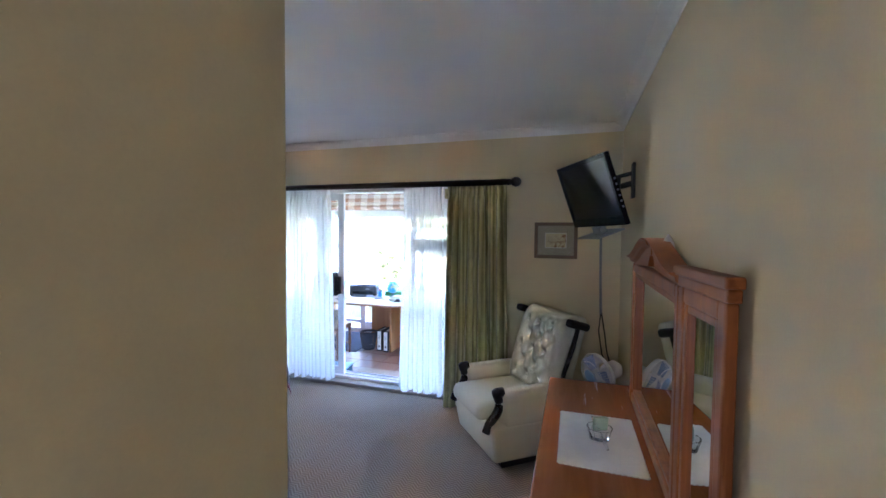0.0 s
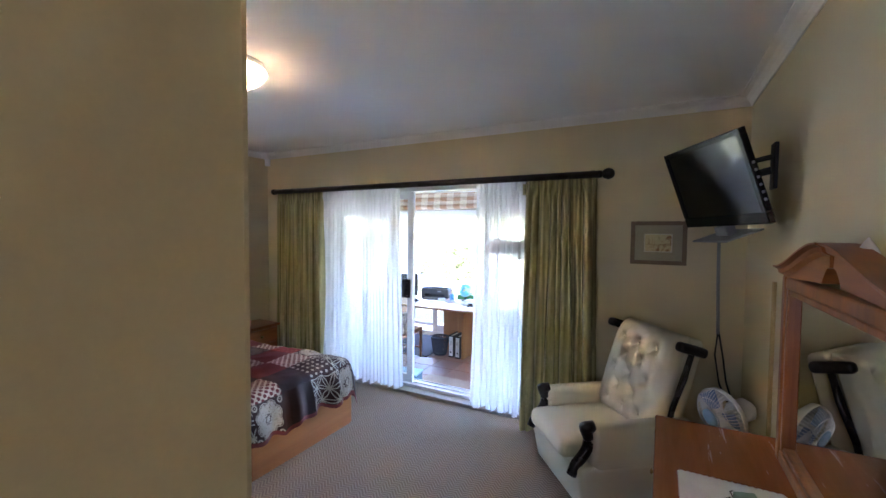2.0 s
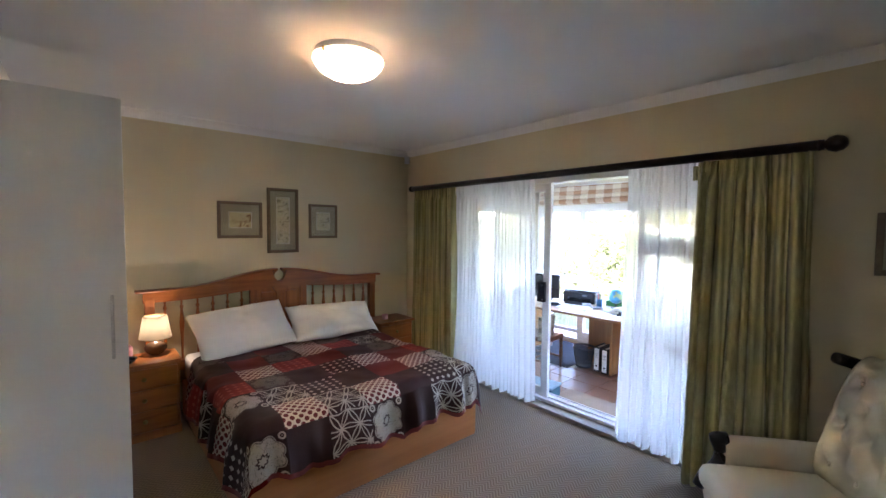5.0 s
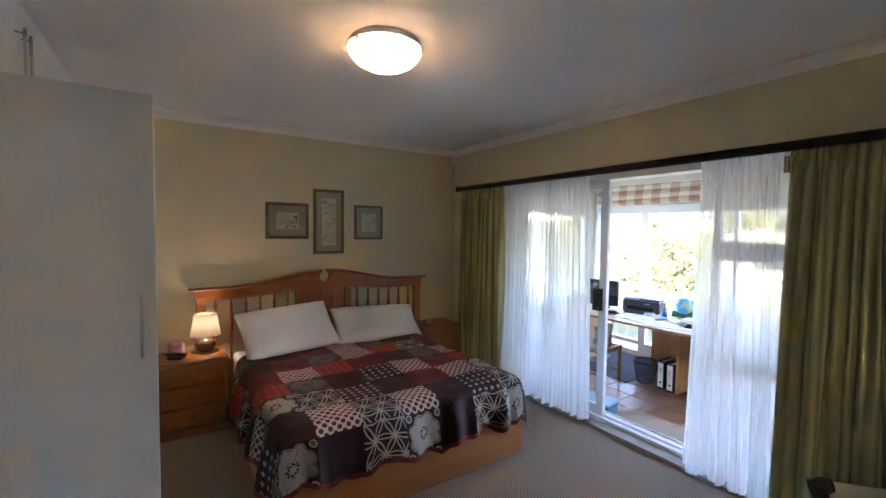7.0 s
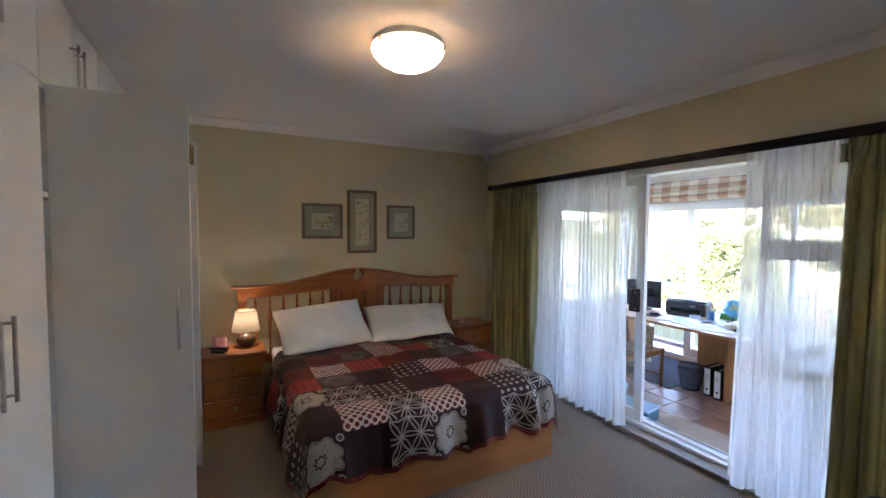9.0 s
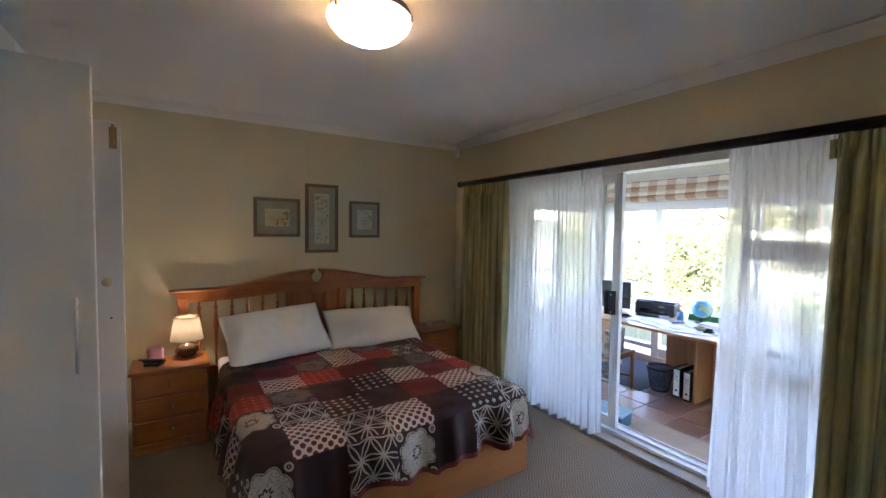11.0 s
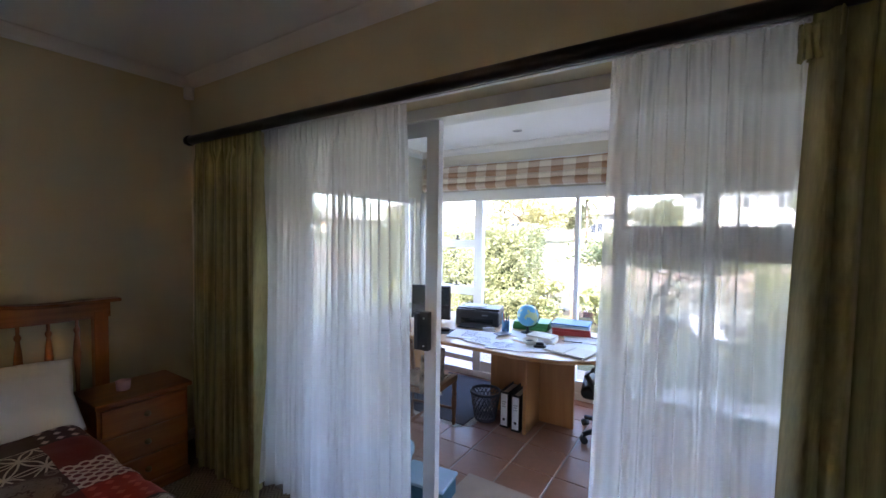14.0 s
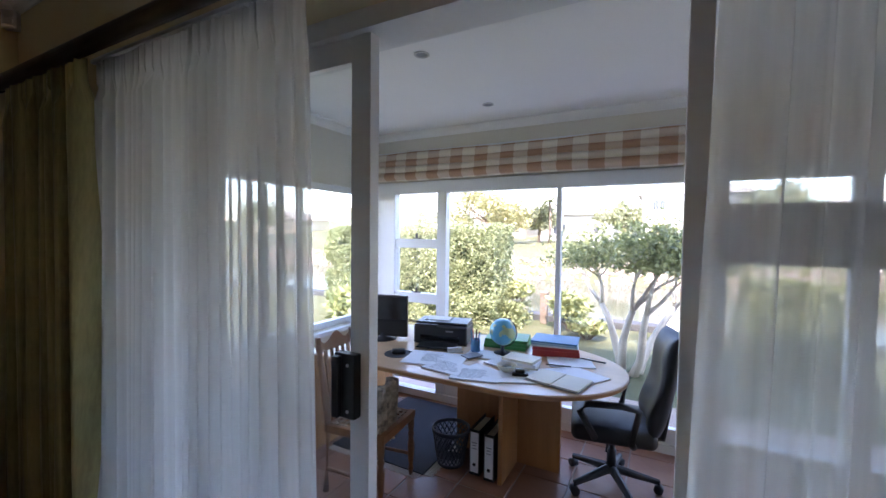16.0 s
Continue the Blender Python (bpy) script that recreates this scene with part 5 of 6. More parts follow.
part("conduit", tube([(0.30, YB - 0.02, 1.66), (0.305, YB - 0.012, 1.3), (0.315, YB - 0.012, 0.95)], 0.011, 8), GREYPL, cb, "grey twisted conduit", True)
part("cable", tube([(0.315, YB - 0.014, 0.97), (0.30, YB - 0.02, 0.80), (0.33, YB - 0.03, 0.60), (0.41, YB - 0.03, 0.42), (0.42, YB - 0.03, 0.10)], 0.006, 8), BLACKM, cb, "", True)
part("cable", tube([(0.318, YB - 0.014, 0.97), (0.35, YB - 0.02, 0.78), (0.37, YB - 0.03, 0.62), (0.42, YB - 0.025, 0.45)], 0.006, 8), BLACKM, cb, "", True)

# ---- fan ----
FM = Matrix.Translation((0.27, 3.15, 0.0)) @ Matrix.Rotation(radians(-52), 4, "Z")
fan = thing("pedestal_fan", "white pedestal fan with pale blue blades behind the dressing table", "fan", FM)
part("foot", lathe([(0.17, 0), (0.17, 0.015), (0.05, 0.04), (0.018, 0.05)], 28), WHITE, fan, "", True)
part("pole", tube([(0, 0, 0.04), (0, 0, 0.62)], 0.014, 12), WHITE, fan, "", True)
part("motor", turned(lathe([(0.045, 0), (0.06, 0.03), (0.058, 0.10), (0.03, 0.13)], 20), pose(0, 0.03, 0.70, -75)), WHITE, fan, "", True)
gr = bmesh.new()
HEAD = pose(0, -0.03, 0.71, 105)
for k in range(48):
    a = 2 * math.pi * k / 48
    pts = [(r * math.cos(a), r * math.sin(a), z) for r, z in ((0.045, 0.065), (0.09, 0.06), (0.125, 0.03), (0.135, 0.0))]
    tube(pts, 0.0016, 4, bm=gr)
for r, z in ((0.135, 0.0), (0.10, 0.05), (0.05, 0.066)):
    tube([(r * math.cos(2 * math.pi * k / 32), r * math.sin(2 * math.pi * k / 32), z) for k in range(33)], 0.003 if r > 0.13 else 0.002, 5, bm=gr)
part("grille", gr, WHITE, fan, "white wire guard", True, m=HEAD)
part("badge", lathe([(0.046, 0.062), (0.046, 0.070), (0.03, 0.074)], 24), LBLUE, fan, "pale blue centre cap", m=HEAD)
part("rear_guard", lathe([(0.137, 0.0), (0.130, -0.03), (0.08, -0.055), (0.05, -0.06)], 32, cap=False), WHITE, fan, "", True, m=HEAD)
blades = surface("blue_blade", (0.18, 0.30, 0.55), 0.3, 0.1)
for k in range(3):
    bb = grid_surface(lambda u, v: ((0.03 + 0.09 * u) , (v - 0.5) * (0.05 + 0.07 * u), 0.02 * (v - 0.5) + 0.012), 6, 6)
    part("blade", bb, blades, fan, "pale blue blade", True, m=HEAD @ pose(0, 0, 0, 0, 0, 120 * k))

# ---- sunroom: blind, desk and chairs ----
def blind(x0, x1, label):
    t = thing("roman_blind", label, "blind", pose(0, 0, 0))
    part("headrail", box(x0, x1, YF - 0.075, YF - 0.032, 2.30, 2.335, 0.003), WHITE, t)
    for k in range(4):
        z1 = 2.325 - 0.06 * k
        dep = 0.035 + 0.010 * k

        def fn(u, v, z1=z1, dep=dep, k=k):
            bulge = math.sin(math.pi * min(1, v * 1.02)) ** 0.7
            return (x0 + (x1 - x0) * u, YF - 0.075 - dep * bulge + 0.004 * math.sin(u * 31 + k), z1 - 0.105 * (1 - v) + 0.005 * math.sin(u * 9 + k))

        part("fold", grid_surface(fn, 48, 10, uv=lambda u, v, k=k: (u * (x1 - x0), v * 0.2 + 0.16 * k)), BLINDCLOTH, t, "", True)
    part("cord", tube([(x0 - 0.02, YF - 0.08, 2.36), (x0 - 0.025, YF - 0.08, 1.55), (x0 - 0.04, YF - 0.08, 0.95)], 0.003, 6), WHITE, t, "white pull cord")
    part("cleat", box(x0 - 0.045, x0 - 0.015, YF - 0.085, YF - 0.034, 2.33, 2.38, 0.004), STEEL, t)
    return t


blind(-4.28, -1.40, "cream and terracotta checked roman blind pulled up")
blind(-1.22, 0.5, "cream and terracotta checked roman blind pulled up")
for x, y in ((-2.85, 5.27), (-2.85, 6.27), (-0.8, 5.27), (-0.8, 6.27)):
    dl = thing("downlight", "small recessed chrome downlight switched off", "downlight", pose(x, y, SUN_H), "sunroom downlights")
    part("ring", lathe([(0.045, -0.001), (0.045, -0.006), (0.036, -0.008), (0.034, -0.003)], 24), STEEL, dl, "", True)
    part("lamp", lathe([(0.033, -0.002), (0.033, -0.004)], 20), GREYPL, dl)

DZ = 0.62
desk = thing("desk", "beech office desk with a rounded end and crossed panel base", "desk", pose(0, 0, 0))
out = [(-3.95, 5.42), (-2.45, 5.42)] + [(-2.45 + 0.68 * math.cos(a), 6.0 + 0.58 * math.sin(a)) for a in [math.radians(-90 + 9 * k) for k in range(1, 21)]] + [(-3.95, 6.58)]
part("desktop", prism(out, DZ - 0.032, DZ, 0.006), BEECH_TOP, desk, "pale beech desktop with a rounded end")
part("edge_band", prism([(x * 1.0 + (0.004 if x > -2.5 else 0), y + (0.004 if y > 6 else -0.004)) for x, y in out], DZ - 0.026, DZ - 0.006), BEECH, desk)
part("panel", box(-3.0, -2.20, 6.10, 6.128, SUN_Z, DZ - 0.032, 0.003), BEECH, desk)
part("panel", box(-2.535, -2.505, 5.77, 6.098, SUN_Z, DZ - 0.032, 0.003), BEECH, desk)
part("panel", box(-3.93, -3.90, 5.5, 6.5, SUN_Z, DZ - 0.032, 0.003), BEECH, desk)


def slab(name, w, d, h, x, y, z, turn, material, label, cat, bevel=0.002):
    return single(name, box(-w / 2, w / 2, -d / 2, d / 2, 0, h, bevel), material, label, cat, pose(x, y, z, 0, 0, turn))


def monitor():
    t = thing("monitor", "black flat computer monitor with a vented panel", "monitor", pose(-3.66, 6.02, DZ, 0, 0, 18))
    part("stand", lathe([(0.11, 0), (0.11, 0.012), (0.03, 0.02), (0.025, 0.06)], 24), BLACK, t, "", True)
    part("housing", box(-0.21, 0.21, -0.02, 0.02, 0.025, 0.37, 0.008), BLACK, t)
    part("face", box(-0.195, 0.195, -0.0225, -0.019, 0.17, 0.355), SCREEN, t)
    for r in range(5):
        part("vent_row", boxes(*[(-0.17 + 0.026 * c, -0.152 + 0.026 * c, -0.0235, -0.019, 0.05 + 0.02 * r, 0.062 + 0.02 * r) for c in range(13)]), BLACKM, t)


monitor()


def printer():
    t = thing("printer", "black inkjet printer with its paper tray out", "printer", pose(-3.19, 6.22, DZ, 0, 0, 14))
    part("body", box(-0.22, 0.22, -0.14, 0.15, 0.0, 0.15, 0.018, 3), BLACKM, t)
    part("lid", box(-0.215, 0.215, -0.10, 0.14, 0.15, 0.172, 0.008), BLACK, t, "glossy black scanner lid")
    part("output_tray", box(-0.15, 0.15, -0.30, -0.138, 0.012, 0.022, 0.004), BLACK, t)
    part("slot", box(-0.16, 0.16, -0.1425, -0.138, 0.035, 0.075), SCREEN, t)
    part("control_panel", box(-0.21, -0.02, -0.145, -0.10, 0.145, 0.160, 0.004), BLACK, t)
    part("paper", box(-0.16, 0.05, -0.02, 0.12, 0.173, 0.177), PAPER, t, "sheet of white paper")
    part("badge", box(0.05, 0.11, -0.1415, -0.1395, 0.105, 0.118), GREYPL, t)


printer()
mp = thing("mouse", "black mouse on a round dark mat", "mouse", pose(-3.30, 5.72, DZ))
part("pad", lathe([(0.105, 0), (0.105, 0.004)], 32), BLACKM, mp)
part("shell", turned(soft_box(-0.03, 0.03, -0.052, 0.052, 0.004, 0.034, 0.012, 0.008), pose(0, 0, 0, 0, 0, -50)), BLACK, mp, "", True)
part("cord", tube([(0.03, 0.04, 0.01), (0.14, 0.13, 0.006), (0.12, 0.28, 0.006), (0.05, 0.40, 0.006)], 0.0025, 6), BLACK, mp)

rp = random.Random(11)
for x, y, a, w, d in ((-3.00, 5.74, 12, 0.42, 0.30), (-2.83, 5.62, -8, 0.30, 0.21), (-2.62, 5.58, 14, 0.30, 0.21), (-2.60, 5.64, -22, 0.30, 0.21), (-2.38, 5.68, 25, 0.30, 0.21), (-2.18, 5.86, 40, 0.30, 0.21), (-2.05, 5.92, 60, 0.21, 0.30), (-2.75, 6.02, 5, 0.24, 0.2), (-2.15, 6.14, 20, 0.30, 0.21), (-2.5, 5.9, -12, 0.30, 0.21)):
    n = rp.randint(2, 7)
    slab("sheaf_of_paper", w, d, 0.0012 * n, x, y, DZ + 0.0005 * rp.randint(0, 8), a, PAPER, "loose white printed papers on the desk", "papers", 0.0003)
for x, y, a in ((-2.99, 5.74, 12), (-2.62, 5.58, 14), (-2.83, 5.62, -8)):
    b = bmesh.new()
    for k in range(9):
        box(-0.10, -0.10 + rp.uniform(0.1, 0.2), -0.085 + 0.02 * k, -0.081 + 0.02 * k, 0.0, 0.0006, bm=b)
    single("print_lines", b, GREYPL, "lines of small grey print on a sheet", "print", pose(x, y, DZ + 0.0125, 0, 0, a))
nb = thing("notebook", "open cream notebook lying on the desk", "notebook", pose(-2.14, 5.73, DZ + 0.008, 0, 0, -12))
part("page", soft_box(-0.165, -0.002, -0.115, 0.115, 0, 0.012, 0.003, 0.004), PAPERCREAM, nb)
part("page", soft_box(0.002, 0.165, -0.115, 0.115, 0, 0.010, 0.003, 0.004), PAPERCREAM, nb)
part("cover", box(-0.172, 0.172, -0.12, 0.12, -0.003, 0.0, 0.001), GREYPL, nb)
bx, by = -2.43, 6.04
for k, (w, d, h, mt, lab) in enumerate(((0.24, 0.18, 0.016, PAPERCREAM, "cream paperback book under a pile"), (0.23, 0.17, 0.022, PAPER, "white paperback book in a pile"), (0.22, 0.165, 0.018, PAPERCREAM, "pale book on a small pile"))):
    slab("book", w, d, h, bx, by - 0.12, DZ + 0.002 + (0, 0.016, 0.038)[k], 8 - 7 * k, mt, lab, "book")
for k, (mt, lab) in enumerate(((GREEN, "green folder in a pile"), (GREEN, "green lever folder in a pile"), (GREEN, "green folder on a pile"))):
    slab("folder", 0.33, 0.25, 0.024, -2.68, 6.36, DZ + 0.025 * k, 5 + 3 * k, mt, lab, "folder", 0.003)
for k, (mt, h, lab) in enumerate(((RED, 0.045, "thick red folder under a pile"), (RED, 0.022, "red folder in a pile"), (PAPER, 0.010, "white papers in a pile of folders"), (LBLUE, 0.016, "pale blue folder on a pile"), (BLUE, 0.012, "blue folder on top of a pile"))):
    slab("folder", 0.33, 0.25, h, -2.30, 6.34, DZ + (0, 0.046, 0.069, 0.080, 0.097)[k], 14 - 2 * k, mt, lab, "folder", 0.003)
pc = thing("pen_cup", "blue pen holder full of pens", "pen holder", pose(-2.83, 6.05, DZ))
part("cup", lathe([(0.034, 0), (0.036, 0.10), (0.033, 0.10), (0.031, 0.01)], 18), BLUE, pc, "", True)
for k in range(7):
    a = k * 0.9
    part("pen", tube([(0.012 * math.cos(a), 0.012 * math.sin(a), 0.008), (0.034 * math.cos(a), 0.034 * math.sin(a), 0.15 + 0.006 * k)], 0.0038, 6), (BLUE, RED, BLACK, GREYPL)[k % 4], pc)
gb = thing("globe", "small blue desk globe on a dark stand", "globe", pose(-2.64, 6.12, DZ))
sp_b = bmesh.new()
bmesh.ops.create_uvsphere(sp_b, u_segments=28, v_segments=18, radius=0.098)
part("ball", sp_b, GLOBE, gb, "blue printed ball", True, m=pose(0, 0, 0.165, 0, 20))
part("meridian", tube([(0.108 * math.sin(a), 0, 0.165 + 0.108 * math.cos(a)) for a in [math.radians(20 + 10 * k) for k in range(19)]], 0.004, 6), BLACK, gb)
part("foot", lathe([(0.065, 0), (0.065, 0.008), (0.015, 0.02), (0.010, 0.058)], 24), BLACK, gb, "", True)
bw = thing("pottery_bowl", "small pale bowl with odds and ends", "bowl", pose(-2.47, 5.74, DZ + 0.006))
part("bowl", lathe([(0.03, 0), (0.055, 0.02), (0.065, 0.045), (0.060, 0.045), (0.048, 0.02), (0.02, 0.008)], 22), PAPERCREAM, bw, "", True)
part("contents", lathe([(0.05, 0.02), (0.03, 0.034), (0.001, 0.036)], 12), POT_BR, bw)
single("tape_dispenser", boxes((-0.05, 0.05, -0.02, 0.02, 0, 0.02), (-0.03, 0.03, -0.012, 0.012, 0.02, 0.045), bevel=0.006), BLACK, "small black tape dispenser on the desk", "tape dispenser", pose(-2.37, 5.70, DZ + 0.006, 0, 0, 20))
single("calculator", box(-0.045, 0.045, -0.07, 0.07, 0, 0.014, 0.004), GREYPL, "grey desk calculator among papers", "calculator", pose(-2.80, 5.92, DZ + 0.004, 0, 0, -25))
single("stapler", boxes((-0.06, 0.06, -0.016, 0.016, 0, 0.012), (-0.06, 0.05, -0.013, 0.013, 0.014, 0.04), bevel=0.004), PAPER, "white stapler beside the printer", "stapler", pose(-2.95, 5.95, DZ + 0.003, 0, 0, 40))
single("pencil", tube([(-0.08, 0, 0.004), (0.08, 0, 0.004)], 0.004, 6), BLACK, "dark pencil lying on papers", "pencil", pose(-2.2, 6.0, DZ + 0.012, 0, 0, 12))
single("pencil", tube([(-0.09, 0, 0.006), (0.09, 0, 0.006)], 0.006, 6), BLACK, "black pen near the desk's far edge", "pen", pose(-2.02, 6.25, DZ + 0.004, 0, 0, -8))


def binder(x, y, label):
    t = thing("lever_arch_file", label, "file", pose(x, y, SUN_Z), "files under the desk")
    part("cover", boxes((-0.037, -0.034, 0, 0.28, 0, 0.318), (0.034, 0.037, 0, 0.28, 0, 0.318), (-0.037, 0.037, -0.003, 0.0, 0, 0.318)), BLACK, t)
    part("spine_label", box(-0.030, 0.030, -0.0045, -0.003, 0.02, 0.30), PAPER, t, "white spine label")
    part("pages", box(-0.028, 0.028, 0.02, 0.26, 0.006, 0.30), PAPERCREAM, t)
    part("ring_hole", turned(lathe([(0.012, 0), (0.012, 0.002)], 14), pose(0, -0.0045, 0.075, 90)), BLACK, t)
    part("label_print", boxes((-0.018, 0.018, -0.0052, -0.0045, 0.225, 0.232), (-0.015, 0.012, -0.0052, -0.0045, 0.205, 0.212), (-0.018, 0.016, -0.0052, -0.0045, 0.185, 0.190)), GREYPL, t)


binder(-2.715, 5.80, "black lever arch file with a white spine standing on the floor")
binder(-2.600, 5.78, "black lever arch file with a white spine against the desk panel")

bk = thing("waste_basket", "dark grey perforated waste basket on the tiles", "basket", pose(-2.93, 5.86, SUN_Z))
lat = bmesh.new()
for k in range(22):
    for sgn in (-1, 1):
        pts = []
        for i in range(7):
            a = 2 * math.pi * (k / 22 + sgn * i / 6 * 0.16)
            r = 0.098 + 0.036 * i / 6
            pts.append((r * math.cos(a), r * math.sin(a), 0.03 + 0.215 * i / 6))
        tube(pts, 0.0042, 4, bm=lat)
for k in range(1, 5):
    rr = 0.098 + 0.036 * k / 5
    tube([(rr * math.cos(2 * math.pi * i / 24), rr * math.sin(2 * math.pi * i / 24), 0.03 + 0.215 * k / 5) for i in range(25)], 0.003, 4, bm=lat)
part("mesh_wall", lat, BASKET, bk, "open lattice side")
part("rim", lathe([(0.134, 0.24), (0.141, 0.245), (0.141, 0.265), (0.134, 0.27), (0.130, 0.265), (0.130, 0.245)], 28, cap=False), BASKET, bk, "", True)
part("bottom", lathe([(0.095, 0), (0.100, 0.03), (0.096, 0.03), (0.09, 0.008)], 28), BASKET, bk, "", True)


def office_chair():
    t = thing("office_chair", "black leather swivel office chair at the desk", "office chair", pose(-1.87, 6.14, SUN_Z, 0, 0, -80))
    part("column", lathe([(0.03, 0.09), (0.03, 0.25), (0.02, 0.25), (0.02, 0.37)], 18), BLACKM, t, "", True)
    for k in range(5):
        a = math.radians(72 * k + 20)
        lg = part("leg", tube([(0.03 * math.cos(a), 0.03 * math.sin(a), 0.12), (0.29 * math.cos(a), 0.29 * math.sin(a), 0.075)], 0.02, 8, radii=[0.03, 0.018]), BLACKM, t)
        part("castor", turned(lathe([(0.012, -0.026), (0.028, -0.024), (0.028, 0.024), (0.012, 0.026)], 16), pose(0.29 * math.cos(a), 0.29 * math.sin(a), 0.029, 90, 0, 72 * k)), BLACKM, lg, "", True)
        part("castor_stem", tube([(0.29 * math.cos(a), 0.29 * math.sin(a), 0.04), (0.29 * math.cos(a), 0.29 * math.sin(a), 0.085)], 0.008, 6), BLACKM, lg)
    part("seat", soft_box(-0.25, 0.25, -0.26, 0.24, 0.38, 0.48, 0.045, 0.025), LEATHER, t, "padded leather seat", True)

    def back(u, v):
        x, z = (u - 0.5) * (0.47 - 0.06 * v), v * 0.64
        e = max(0, (1 - abs(2 * u - 1) ** 4) * (1 - abs(2 * v - 1) ** 6)) ** 0.5
        return (x, -0.07 * e - 0.03 * math.sin(v * 9.4) * e * 0.5 + 0.10 * (2 * abs(u - 0.5)) ** 2 * -0.5, z)

    def rear(u, v):
        x, y, z = back(u, v)
        e = max(0, (1 - abs(2 * u - 1) ** 4) * (1 - abs(2 * v - 1) ** 6)) ** 0.5
        return (x, 0.045 * e - 0.05 * (2 * abs(u - 0.5)) ** 2, z)

    bm1 = grid_surface(back, 24, 30)
    bm2 = grid_surface(rear, 24, 30)
    me = bpy.data.meshes.new("tmp")
    bm2.to_mesh(me)
    bm2.free()
    bm1.from_mesh(me)
    bpy.data.meshes.remove(me)
    bmesh.ops.remove_doubles(bm1, verts=bm1.verts, dist=0.0005)
    bmesh.ops.recalc_face_normals(bm1, faces=bm1.faces)
    part("backrest", bm1, LEATHER, t, "tall padded leather back", True, m=pose(0, 0.25, 0.43, -12))
    part("back_bracket", tube([(0, 0.10, 0.36), (0, 0.30, 0.37), (0, 0.33, 0.60)], 0.022, 8), BLACKM, t)
    part("mechanism", box(-0.09, 0.09, -0.12, 0.12, 0.345, 0.385, 0.01), BLACKM, t)
    for sx in (-1, 1):
        part("armrest", tube([(sx * 0.24, 0.10, 0.40), (sx * 0.30, 0.08, 0.44), (sx * 0.305, 0.12, 0.64), (sx * 0.30, 0.02, 0.66), (sx * 0.30, -0.17, 0.65), (sx * 0.30, -0.21, 0.60), (sx * 0.27, -0.12, 0.43)], 0.022, 8), BLACKM, t, "", True)
    part("lever", tube([(0.08, -0.03, 0.36), (0.24, -0.05, 0.345)], 0.007, 6), BLACKM, t)


office_chair()


def wood_chair():
    t = thing("wooden_chair", "dark wooden chair with turned legs and a woven thong seat", "chair", pose(-3.28, 5.37, SUN_Z, 0, 0, 96))
    prof = [(0.012, 0), (0.016, 0.03), (0.020, 0.05), (0.014, 0.07), (0.020, 0.12), (0.024, 0.22), (0.016, 0.27), (0.024, 0.29), (0.016, 0.31), (0.022, 0.34), (0.022, 0.43)]
    for sx in (-1, 1):
        part("front_leg", lathe(prof, 14), IMBUIA, t, "turned front leg", True, m=pose(sx * 0.20, -0.20, 0))
        part("rear_post", tube([(sx * 0.18, 0.22, 0.0), (sx * 0.18, 0.20, 0.42), (sx * 0.18, 0.285, 0.985)], 0.019, 10), IMBUIA, t, "", True)
        part("side_stretcher", tube([(sx * 0.195, -0.20, 0.15), (sx * 0.18, 0.21, 0.15)], 0.012, 8), IMBUIA, t, "", True)
        part("side_rail", box(sx * 0.195 - 0.015, sx * 0.195 + 0.015, -0.20, 0.21, 0.40, 0.45, 0.004), IMBUIA, t)
    part("front_rail", box(-0.215, 0.215, -0.225, -0.185, 0.40, 0.455, 0.006), IMBUIA, t)
    part("rear_rail", box(-0.19, 0.19, 0.19, 0.22, 0.40, 0.445, 0.004), IMBUIA, t)
    part("stretcher", tube([(-0.19, 0.0, 0.15), (0.19, 0.0, 0.15)], 0.011, 8), IMBUIA, t, "", True)
    crest = grid_surface(lambda u, v: ((u - 0.5) * 0.42, 0.272 + 0.01 * v, 0.885 + v * (0.085 + 0.03 * math.cos((u - 0.5) * 12))), 24, 3)
    bmesh.ops.solidify(crest, geom=crest.faces[:], thickness=0.022)
    part("crest_rail", crest, IMBUIA, t, "shaped crest rail")
    for k in range(5):
        x = -0.12 + 0.06 * k
        part("back_slat", box(x - 0.014, x + 0.014, -0.006, 0.006, 0.0, 0.46, 0.002), IMBUIA, t, m=pose(0, 0.208, 0.44, -8))
    weave = bmesh.new()
    for k in range(9):
        a = -0.17 + 0.0425 * k
        box(a - 0.007, a + 0.007, -0.19, 0.19, 0.447, 0.451, bm=weave)
        box(-0.18, 0.18, a - 0.007, a + 0.007, 0.4515, 0.455, bm=weave)
    part("woven_seat", weave, MATM, t, "pale thong lattice seat")


wood_chair()


def draped(u, v):
    s = v * 0.62
    up = 0.30
    if s < up:
        y, z = 0.0, 0.72 - (up - s)
    else:
        y, z = 0.05, 0.72 - (s - up) * 0.95
    wob = 0.018 * math.sin(u * 14 + v * 3) + 0.01 * math.sin(u * 31)
    return ((u - 0.5) * 0.30 + 0.02 * math.sin(v * 5), y + wob, z + 0.01 * math.sin(u * 9))


